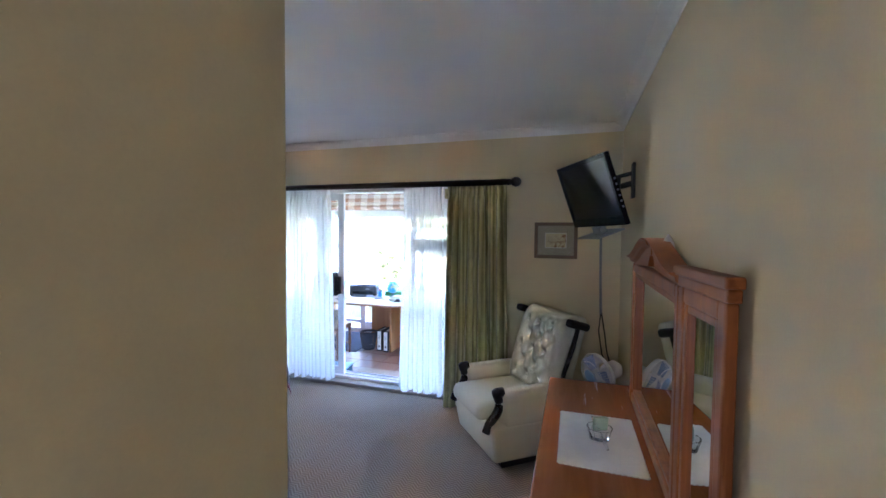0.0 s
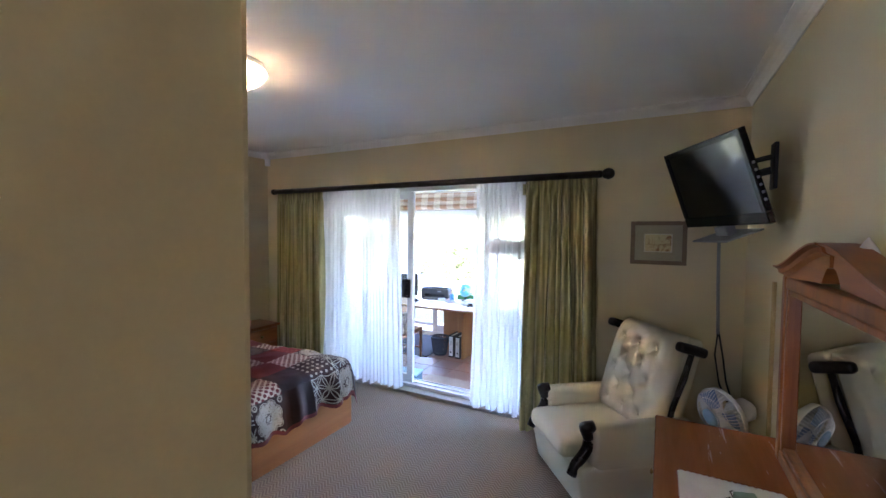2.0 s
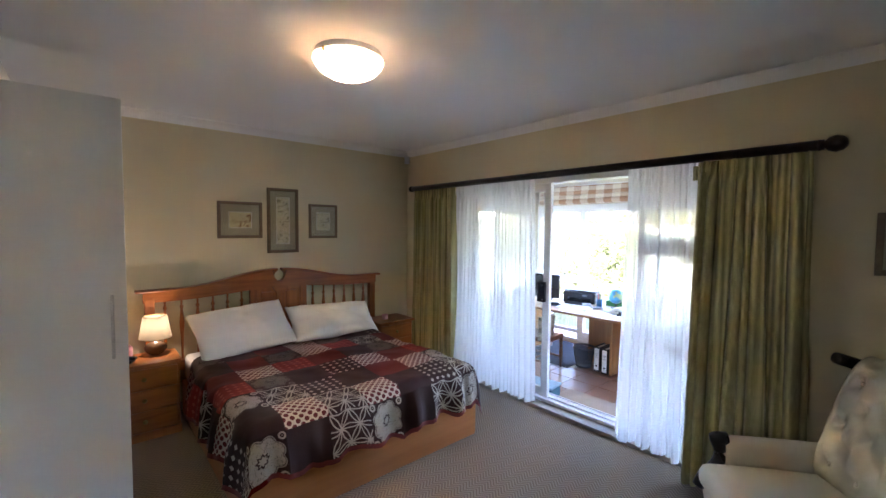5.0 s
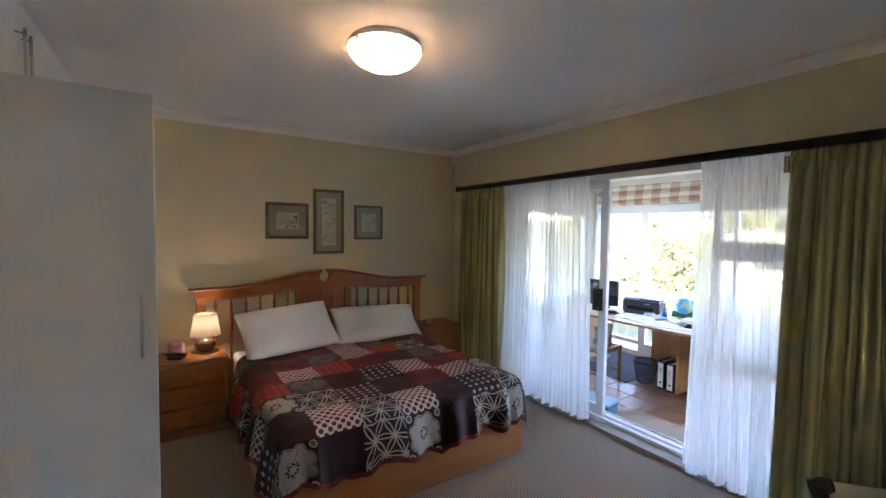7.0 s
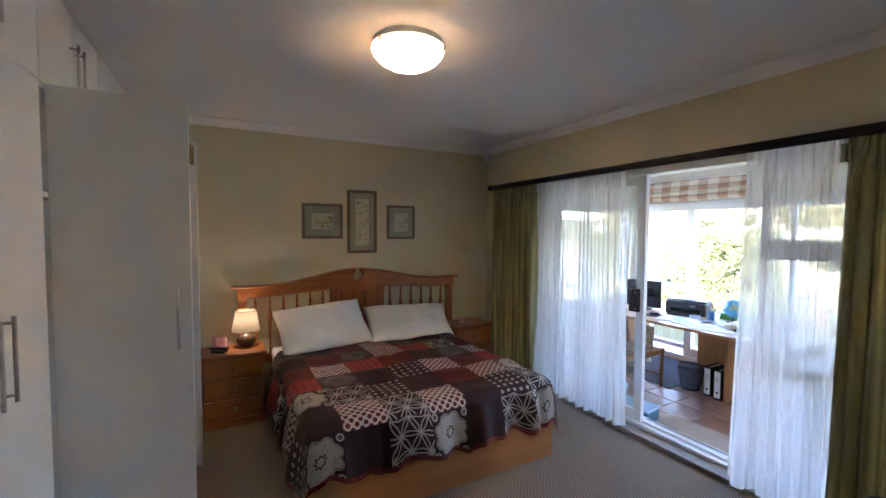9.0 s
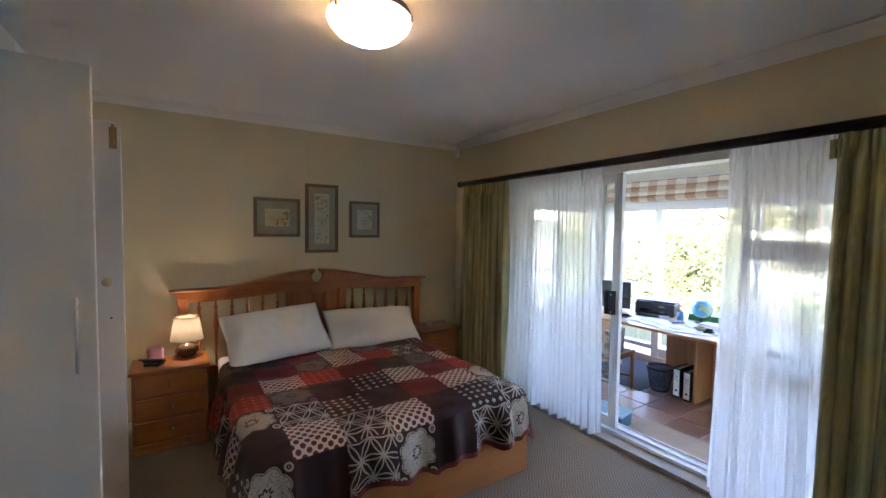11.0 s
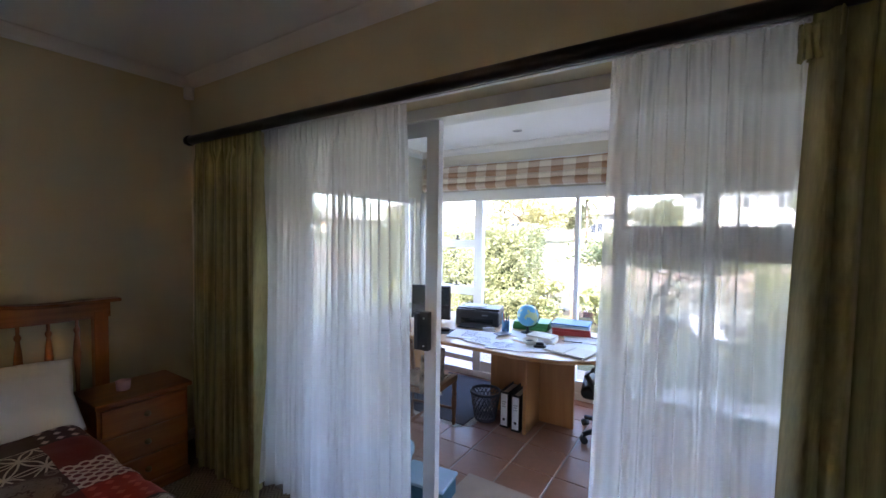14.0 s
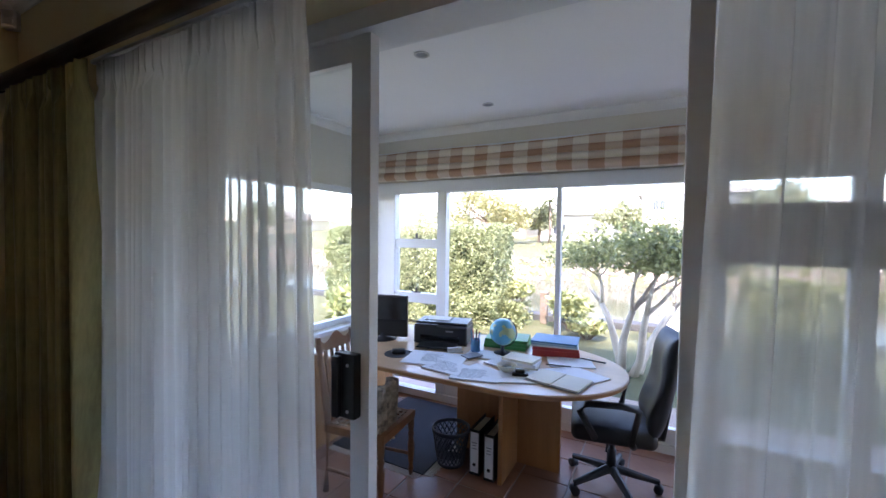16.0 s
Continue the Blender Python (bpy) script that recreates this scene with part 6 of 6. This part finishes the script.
shawl = thing("shawl", "dark patterned shawl with a pale fringe over the chair", "shawl", pose(-3.10, 5.30, SUN_Z, 0, 0, 96))
shawl_m = surface("dark_floral_cloth", (0.32, 0.26, 0.19), 0.9, 0.9, 28, 14.0, 0.3)
part("cloth", grid_surface(draped, 20, 24), shawl_m, shawl, "", True)
part("fringe", grid_surface(lambda u, v: (0.13 + 0.05 * u + 0.012 * math.sin(v * 12), 0.045 + 0.02 * math.sin(u * 8 + v * 6), 0.70 - 0.40 * v), 6, 18), LACE, shawl, "white crocheted edge", True)
single("rug", prism([(-3.85, 5.62), (-3.02, 5.62), (-3.02, 6.70), (-3.85, 6.70)], SUN_Z + 0.001, SUN_Z + 0.010), RUGM, "dark charcoal woven rug under the desk", "rug")
fr_b = bmesh.new()
for k in range(70):
    y = 5.63 + 1.06 * k / 70
    box(-3.018, -2.955 + 0.008 * math.sin(k * 2.3), y, y + 0.009, SUN_Z + 0.0005, SUN_Z + 0.004, bm=fr_b)
for k in range(50):
    x = -3.84 + 0.81 * k / 50
    box(x, x + 0.009, 5.56 + 0.008 * math.sin(k * 1.7), 5.618, SUN_Z + 0.0005, SUN_Z + 0.004, bm=fr_b)
tagged(single("rug_fringe", fr_b, FRINGE, "pale cotton fringe along the rug's edge", "fringe"), kind="stuff")
single("door_mat", box(-2.62, -1.70, 4.52, 5.02, SUN_Z, SUN_Z + 0.012, 0.004), MATM, "tan woven door mat inside the sunroom", "mat")
sb = thing("storage_box", "teal plastic storage box beside the door leaf", "box", pose(-2.73, 4.66, SUN_Z, 0, 0, 8))
part("body", box(-0.16, 0.16, -0.11, 0.11, 0, 0.12, 0.012), TEAL, sb)
part("lid", box(-0.168, 0.168, -0.118, 0.118, 0.12, 0.142, 0.006), LBLUE, sb, "pale blue lid")
sb2 = thing("laundry_tub", "pale blue plastic tub on the sunroom floor", "tub", pose(-3.05, 4.62, SUN_Z))
part("tub", lathe([(0.15, 0), (0.19, 0.22), (0.20, 0.225), (0.20, 0.24), (0.182, 0.235), (0.14, 0.012)], 28), LBLUE, sb2, "", True)

plant = thing("potted_plant", "small leafy plant in a white pot on the window side", "plant", pose(-4.1, 6.45, SUN_Z))
part("stand", boxes((-0.12, 0.12, -0.12, 0.12, 0.60, 0.63), (-0.11, -0.08, -0.11, -0.08, 0, 0.60), (0.08, 0.11, -0.11, -0.08, 0, 0.60), (-0.11, -0.08, 0.08, 0.11, 0, 0.60), (0.08, 0.11, 0.08, 0.11, 0, 0.60), bevel=0.003), IMBUIA, plant, "dark wooden plant stand")
part("pot", lathe([(0.07, 0.63), (0.10, 0.80), (0.105, 0.80), (0.09, 0.79), (0.08, 0.75)], 20), WHITE, plant, "", True)
rl = random.Random(77)
for k in range(16):
    a, ln = rl.uniform(0, 6.28), rl.uniform(0.14, 0.26)
    part("leaf", grid_surface(lambda u, v, a=a, ln=ln: (ln * u * math.cos(a) - 0.035 * math.sin(math.pi * u) * (v - 0.5) * 2 * math.sin(a), ln * u * math.sin(a) + 0.035 * math.sin(math.pi * u) * (v - 0.5) * 2 * math.cos(a), 0.78 + 0.9 * ln * u - 1.6 * ln * u * u * 0.5 + 0.01 * abs(v - 0.5)), 6, 4), LEAF_T, plant, "", True)

# sunroom floor tiles, one by one
floor_s = bpy.data.objects["floor_sunroom"]
tile_mesh = mesh_of("tile", box(-0.161, 0.161, -0.161, 0.161, -0.012, 0.0, 0.004, 1), TILE)
nx, ny = 15, 8
for i in range(nx):
    for j in range(ny):
        tl = new("tile", tile_mesh)
        tl.parent = floor_s
        tl.location = (SX0 + 0.10 + 0.33 * i, YB + 0.30 + 0.165 + 0.33 * j, SUN_Z - 0.0005 * ((i * 7 + j * 3) % 3))

# ---- garden, canal and far bank ----
def ground():
    """One sheet: lawn, canal bed, far bank and on to the horizon."""
    prof = [(-60, -0.32), (6.5, -0.32), (9, -0.32), (12.2, -0.34), (12.25, -1.9), (25, -2.0), (27.0, -1.20), (28.9, -0.10), (30.5, 0.08), (40, 0.50), (60, 1.3), (120, 6.0), (400, 16.0), (3000, 20.0)]
    b = bmesh.new()
    xs = [-3000, -400, -120, -60, -30, -15, -8, -4, 0, 4, 8, 15, 30, 60, 120, 400, 3000]
    rows = [[b.verts.new((x, y, z)) for x in xs] for y, z in [(-3000, -0.32)] + prof]
    for p, q in zip(rows, rows[1:]):
        for i in range(len(xs) - 1):
            b.faces.new((p[i], p[i + 1], q[i + 1], q[i]))
    bmesh.ops.recalc_face_normals(b, faces=b.faces)
    return b


structure("ground", ground(), GRASS, "sunlit lawn running down to the canal")
wb = grid_surface(lambda u, v: (-300 + 600 * u, 12.2 + 16.5 * v, -1.12), 4, 4)
structure("water", wb, WATER, "calm green-grey canal water")
structure("kerb", box(-40, 40, 11.95, 12.30, -1.9, -0.20, 0.02), KERB, "dark timber canal edging")
structure("paving", box(-6, 3, YF + 0.10, 8.05, -0.30, -0.262), PAVE, "brick paved strip outside the glazing")

rs = random.Random(21)
stone_b = bmesh.new()
for k in range(2000):
    x = rs.uniform(-36, 14)
    t = rs.random()
    y, z = 26.9 + 2.1 * t, -1.25 + 1.22 * t
    r = rs.uniform(0.10, 0.24)
    m = Matrix.LocRotScale((x, y, z + 0.02), Euler((rs.uniform(0, 3), rs.uniform(0, 3), rs.uniform(0, 3))), (r, r * rs.uniform(0.6, 1), r * rs.uniform(0.5, 0.8)))
    verts = [stone_b.verts.new(m @ Vector(p)) for p in ((1, 0, 0), (-1, 0, 0), (0, 1, 0), (0, -1, 0), (0.2, 0.2, 1), (-0.1, 0.1, -1))]
    for a, b2, c in ((0, 2, 4), (2, 1, 4), (1, 3, 4), (3, 0, 4), (2, 0, 5), (1, 2, 5), (3, 1, 5), (0, 3, 5)):
        stone_b.faces.new((verts[a], verts[b2], verts[c]))
tagged(single("revetment_stones", stone_b, STONE, "rough brown stones lining the canal bank", "stones"), kind="stuff")


def leaf_cloud(places, size, rng, material_name, up=0.4):
    """Many small bent leaves at the given places."""
    verts, faces = [], []
    for p in places:
        s = size * rng.uniform(0.6, 1.35)
        d = Vector((rng.gauss(0, 1), rng.gauss(0, 1), rng.gauss(up, 0.8))).normalized()
        side = d.cross(Vector((rng.gauss(0, 1), rng.gauss(0, 1), rng.gauss(0, 1)))).normalized()
        nrm = d.cross(side)
        n0 = len(verts)
        P = Vector(p)
        for q in (P - d * s, P + side * s * 0.42 + nrm * s * 0.1, P + d * s, P - side * s * 0.42 + nrm * s * 0.1):
            verts.append(q[:])
        faces += [(n0, n0 + 1, n0 + 2), (n0, n0 + 2, n0 + 3)]
    me = bpy.data.meshes.new(material_name)
    me.from_pydata(verts, [], faces)
    return me


def foliage(name, places, size, seed, material, parent, label=""):
    me = leaf_cloud(places, size, random.Random(seed), name)
    me.materials.append(material)
    ob = new(name, me)
    ob.parent = parent
    return tagged(ob, label, kind="stuff")


def hedge(x0, x1, y0, y1, z0, z1, count, seed, label, leaf=0.040):
    r = random.Random(seed)
    t = thing("hedge", label, "hedge", pose(0, 0, 0))
    # solid box, darker than any leaf: its colour stands in for shade inside the hedge
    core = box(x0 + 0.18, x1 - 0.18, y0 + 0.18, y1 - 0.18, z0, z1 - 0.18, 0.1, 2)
    part("inner_shade", core, surface("hedge_shade", (0.03, 0.045, 0.012), 0.9, 0.4, 20, 3.0), t)
    pts = []
    while len(pts) < count:
        f = r.random()
        x, y, z = r.uniform(x0, x1), r.uniform(y0, y1), r.uniform(z0, z1)
        if f < 0.55:
            y = y0 + abs(r.gauss(0, 0.12))
        elif f < 0.7:
            z = z1 - abs(r.gauss(0, 0.1))
        elif f < 0.85:
            x = (x1 - abs(r.gauss(0, 0.12)))
        else:
            x = (x0 + abs(r.gauss(0, 0.12)))
        n = noise.noise(Vector((x * 1.3, y * 1.3, z * 1.3)))
        n2 = noise.noise(Vector((x * 3.7, y * 3.7, z * 3.7)))
        if n2 < -0.32 and r.random() < 0.8:
            continue
        pts.append((x + 0.12 * n, y - 0.22 * n - 0.1 * n2, z + 0.14 * n + (0.08 * n2 if z > z1 - 0.3 else 0)))
    foliage("leaves", pts, leaf, seed, LEAF_H, t)


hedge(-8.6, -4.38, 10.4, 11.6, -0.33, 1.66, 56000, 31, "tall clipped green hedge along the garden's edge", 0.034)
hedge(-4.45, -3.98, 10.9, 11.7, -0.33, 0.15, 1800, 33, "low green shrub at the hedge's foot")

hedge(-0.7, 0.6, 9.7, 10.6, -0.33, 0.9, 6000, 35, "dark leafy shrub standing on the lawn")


def limb_tree(x, y, z):
    """A low tree with several pale bare trunks and an umbrella of leaves."""
    t = thing("garden_tree", "small tree with pale bare forking trunks on the lawn", "tree", pose(x, y, z))
    r = random.Random(8)
    tips = []
    tr = bmesh.new()

    def grow(p, d, length, rad, depth):
        pts, rads = [p], [rad]
        q = p.copy()
        for k in range(4):
            d = (d + Vector((r.gauss(0, 0.16), r.gauss(0, 0.16), 0.05 if depth < 2 else 0.0))).normalized()
            q = q + d * length / 4
            pts.append(q.copy()), rads.append(rad * (1 - 0.10 * (k + 1)))
        tube(pts, rad, 8, bm=tr, radii=rads)
        if depth >= 3:
            tips.append(q)
            return
        for _ in range(3 if depth < 2 else 2):
            nd = (d + Vector((r.gauss(0, 0.55), r.gauss(0, 0.55), 0.10))).normalized()
            nd.z = max(nd.z, 0.12)
            grow(q, nd, length * (0.60 if depth else 0.52), rads[-1] * 0.74, depth + 1)
            if depth >= 1:
                tips.append(q)

    for a, sp, ln in ((0.2, 0.25, 1.05), (2.4, 0.35, 0.95), (3.9, 0.22, 1.0), (5.3, 0.55, 1.0)):
        grow(Vector((0.12 * math.cos(a), 0.12 * math.sin(a), 0)), Vector((sp * math.cos(a), sp * math.sin(a), 1)).normalized(), ln, 0.062, 0)
    part("trunk", tr, BARK, t, "pale smooth forking trunks", True)
    pts = []
    for tip in tips:
        for _ in range(int(11000 / len(tips))):
            g = Vector((r.gauss(0, 0.20), r.gauss(0, 0.20), r.gauss(0.06, 0.12)))
            q = tip + g
            if 1.42 < q.z < 2.22 - 0.25 * (q.x * q.x + q.y * q.y):
                pts.append(q[:])
    foliage("crown", pts, 0.036, 9, LEAF_T, t, "leathery green leaves in an uneven umbrella")


limb_tree(-1.97, 9.2, -0.32)


def potted(x, y, z, seed, spread, height, label, leaf=0.06, count=500, pot=True):
    t = thing("potted_shrub", label, "plant", pose(x, y, z))
    r = random.Random(seed)
    base = 0.0
    if pot:
        part("pot", lathe([(0.15, 0), (0.21, 0.30), (0.23, 0.31), (0.23, 0.36), (0.20, 0.36), (0.18, 0.30)], 20), CLAY, t, "brown clay pot", True)
        base = 0.34
    st = bmesh.new()
    for k in range(5):
        a = k * 1.26
        tube([(0.03 * math.cos(a), 0.03 * math.sin(a), base - 0.02), (0.3 * spread * math.cos(a), 0.3 * spread * math.sin(a), base + height * 0.55)], 0.012, 5, bm=st)
    part("stems", st, BARK_D, t)
    pts = []
    for _ in range(count):
        d = Vector((r.gauss(0, 1), r.gauss(0, 1), r.gauss(0, 1))).normalized() * r.random() ** 0.4
        pts.append((d.x * spread * 0.5, d.y * spread * 0.5, base + height * 0.68 + d.z * height * 0.36))
    foliage("leaves", pts, leaf, seed, LEAF_T, t)


potted(-4.25, 11.4, -0.33, 41, 0.75, 0.55, "clipped green shrub in a clay pot near the water", 0.05, 900)
potted(-3.15, 11.3, -0.33, 43, 0.85, 0.75, "spiky green shrub at the water's edge", 0.10, 420, False)
potted(-2.75, 10.8, -0.33, 45, 0.7, 0.35, "low yellow-green plant on the lawn", 0.07, 500, False)
potted(-6.2, 8.6, -0.33, 47, 0.9, 0.9, "leafy shrub outside the side window", 0.11, 700, False)
post = thing("mooring_post", "short dark timber post by the canal", "post", pose(-3.75, 11.7, -0.33))
part("shaft", box(-0.07, 0.07, -0.07, 0.07, 0, 0.62, 0.01), BARK_D, post)
part("cap", box(-0.085, 0.085, -0.085, 0.085, 0.62, 0.66, 0.008), BARK_D, post)
cv = thing("canvas_chair", "pale folded canvas garden chair on the lawn", "garden chair", pose(-1.15, 10.9, -0.33, 0, 0, 25))
part("sling", turned(grid_surface(lambda u, v: ((u - 0.5) * 0.46, v * 0.5, 0.10 + 0.30 * v ** 1.3), 6, 12), Matrix.Identity(4)), LACE, cv)
part("side_frame", tube([(-0.26, 0, 0), (-0.26, 0.55, 0.50)], 0.012), GREYPL, cv)
part("side_frame", tube([(0.26, 0, 0), (0.26, 0.55, 0.50)], 0.012), GREYPL, cv)


def house(x, y, z, w, d, h, roof_h, wall, label, gable=True, windows=3, storeys=1):
    t = thing("house", label, "house", pose(x, y, z))
    part("wall", box(-w / 2, w / 2, 0, d, -1.0, h), wall, t)
    rb = bmesh.new()
    e = 0.5
    if gable:
        pts = [(-w / 2 - e, -e, h), (w / 2 + e, -e, h), (w / 2 + e, d + e, h), (-w / 2 - e, d + e, h), (0, -e, h + roof_h), (0, d + e, h + roof_h)]
        fs = [(0, 1, 4), (1, 2, 5, 4), (2, 3, 5), (3, 0, 4, 5), (0, 3, 2, 1)]
    else:
        pts = [(-w / 2 - e, -e, h), (w / 2 + e, -e, h), (w / 2 + e, d + e, h), (-w / 2 - e, d + e, h), (-w / 4, d / 2, h + roof_h), (w / 4, d / 2, h + roof_h)]
        fs = [(0, 1, 5, 4), (1, 2, 5), (2, 3, 4, 5), (3, 0, 4), (0, 3, 2, 1)]
    vs = [rb.verts.new(p) for p in pts]
    for f in fs:
        rb.faces.new([vs[i] for i in f])
    bmesh.ops.recalc_face_normals(rb, faces=rb.faces)
    part("roof", rb, ROOF, t)
    if gable:
        gb_m = bmesh.new()
        g = [gb_m.verts.new(p) for p in ((-w / 2, -0.02, h), (w / 2, -0.02, h), (0, -0.02, h + roof_h * w / (w + 2 * e) - 0.05), (-w / 2, -e - 0.03, h + 0.01), (w / 2, -e - 0.03, h + 0.01), (0, -e - 0.03, h + roof_h * 0.93))]
        gb_m.faces.new((g[3], g[4], g[5]))
        part("gable", gb_m, wall, t)
    for s in range(storeys):
        for k in range(windows):
            cx = -w / 2 + w * (k + 0.5) / windows
            zz = s * 2.8
            fr = part("window", boxes((cx - 0.75, cx + 0.75, -0.06, -0.02, zz + 0.8, zz + 2.1)), WHITE, t)
            part("pane", boxes((cx - 0.66, cx - 0.04, -0.09, -0.06, zz + 0.88, zz + 2.02), (cx + 0.04, cx + 0.66, -0.09, -0.06, zz + 0.88, zz + 2.02)), DARKGL, fr)


house(-50, 66, 1.0, 13, 9, 5.4, 2.2, HOUSEW, "white two-storey house across the canal", False, 4, 2)
house(-33, 68, 1.2, 11, 9, 3.0, 1.9, HOUSEW, "low white house across the canal", False, 3)
house(-22.5, 55, 0.9, 10, 8, 2.9, 2.0, HOUSEY, "cream house with a dark tiled roof across the canal", False, 4)
house(-9.8, 50, 0.8, 8.5, 9, 3.0, 2.4, HOUSEW, "white gabled house across the canal", True, 2)
house(1.5, 58, 1.0, 11, 9, 5.4, 2.2, HOUSEW, "white two-storey house with balcony windows", True, 3, 2)
house(18, 60, 1.0, 12, 9, 3.0, 2.0, HOUSEW, "white house far along the canal", False, 4)
house(-72, 60, 1.0, 14, 9, 3.0, 2.0, HOUSEY, "cream house far along the canal", False, 4)


def far_tree(x, y, z, h, spread, seed, material, label, count=2600, leaf=0.28):
    t = thing("tree", label, "tree", pose(x, y, z))
    r = random.Random(seed)
    tr = tube([(0, 0, -0.3), (0.1, 0, h * 0.3), (0.0, 0.1, h * 0.6)], 0.2, 8, radii=[0.26, 0.18, 0.10])
    for k in range(6):
        a = k * 1.05
        tube([(0.05, 0, h * (0.3 + 0.04 * k)), (spread * 0.32 * math.cos(a), spread * 0.32 * math.sin(a), h * (0.52 + 0.05 * k))], 0.06, 6, bm=tr, radii=[0.09, 0.03])
    part("trunk", tr, BARK_D, t, "", True)
    lumps = [(r.gauss(0, spread * 0.24), r.gauss(0, spread * 0.24), h * r.uniform(0.45, 0.9), spread * r.uniform(0.14, 0.26)) for _ in range(13)]
    pts = []
    for _ in range(count):
        a, b, c, s = r.choice(lumps)
        d = Vector((r.gauss(0, 1), r.gauss(0, 1), r.gauss(0, 0.75))).normalized() * r.random() ** 0.33
        pts.append((a + d.x * s, b + d.y * s, c + d.z * s))
    foliage("crown", pts, leaf, seed, material, t)


far_tree(-17.5, 42, 0.4, 5.4, 7.5, 51, LEAF_Y, "broad olive-green tree on the far bank", 4200, 0.22)
far_tree(-13.2, 46, 0.5, 4.2, 4.0, 52, LEAF_F, "leafy green tree between the far houses", 2200, 0.2)
far_tree(-5.2, 47, 0.5, 4.6, 4.5, 53, LEAF_F, "dark leafy tree beside the white house", 2200, 0.2)
far_tree(-27, 48, 0.5, 4.2, 5.0, 54, LEAF_F, "rounded green tree on the far bank", 2200, 0.22)
far_tree(6.5, 44, 0.5, 5.0, 6.0, 55, LEAF_F, "leafy tree on the far bank lawn", 2400, 0.22)
far_tree(-40, 52, 0.7, 5.0, 6.5, 56, LEAF_Y, "pale leafy tree beside a white house", 2400, 0.25)
far_tree(-62, 50, 0.7, 5.5, 7.5, 57, LEAF_F, "broad tree far along the canal", 2400, 0.3)
pb = random.Random(61)
bush_pts = [(pb.uniform(-70, 30), 0, 0) for _ in range(90)]
band = []
for bx0, _, _ in bush_pts:
    s = pb.uniform(0.8, 2.4)
    yy = pb.uniform(70, 110)
    zz = 1.2 + (yy - 60) * 0.08
    for _ in range(150):
        d = Vector((pb.gauss(0, 1), pb.gauss(0, 1), abs(pb.gauss(0, 1)))).normalized() * pb.random() ** 0.33
        band.append((bx0 + d.x * s * 2.2, yy + d.y * s, zz + d.z * s * 1.5))
me = leaf_cloud(band, 0.55, random.Random(62), "hill_bushes")
me.materials.append(LEAF_F)
tagged(new("hill_bushes", me), "grey-green bush covering the far slope", "bushes", "", "stuff")


def palm(x, y, z, h):
    t = thing("palm_tree", "slim palm tree on the far bank", "palm", pose(x, y, z))
    part("trunk", tube([(0, 0, -0.2), (0.1, 0, h * 0.5), (0, 0, h)], 0.16, 8, radii=[0.2, 0.15, 0.13]), BARK_D, t, "", True)
    r = random.Random(3)
    for k in range(18):
        a, up = k * 2.4, r.uniform(-0.1, 0.9)
        ln = r.uniform(1.3, 1.8)
        def fr(u, v, a=a, up=up, ln=ln):
            s = u * ln
            w = 0.22 * math.sin(math.pi * min(1, u + 0.05)) * (v - 0.5) * 2
            z2 = h + up * s * 0.9 - 0.42 * s * s + 0.08 * abs(v - 0.5)
            return (s * math.cos(a) - w * math.sin(a), s * math.sin(a) + w * math.cos(a), z2)
        part("frond", grid_surface(fr, 8, 4), LEAF_F, t)


palm(-11.6, 44, 0.5, 4.3)
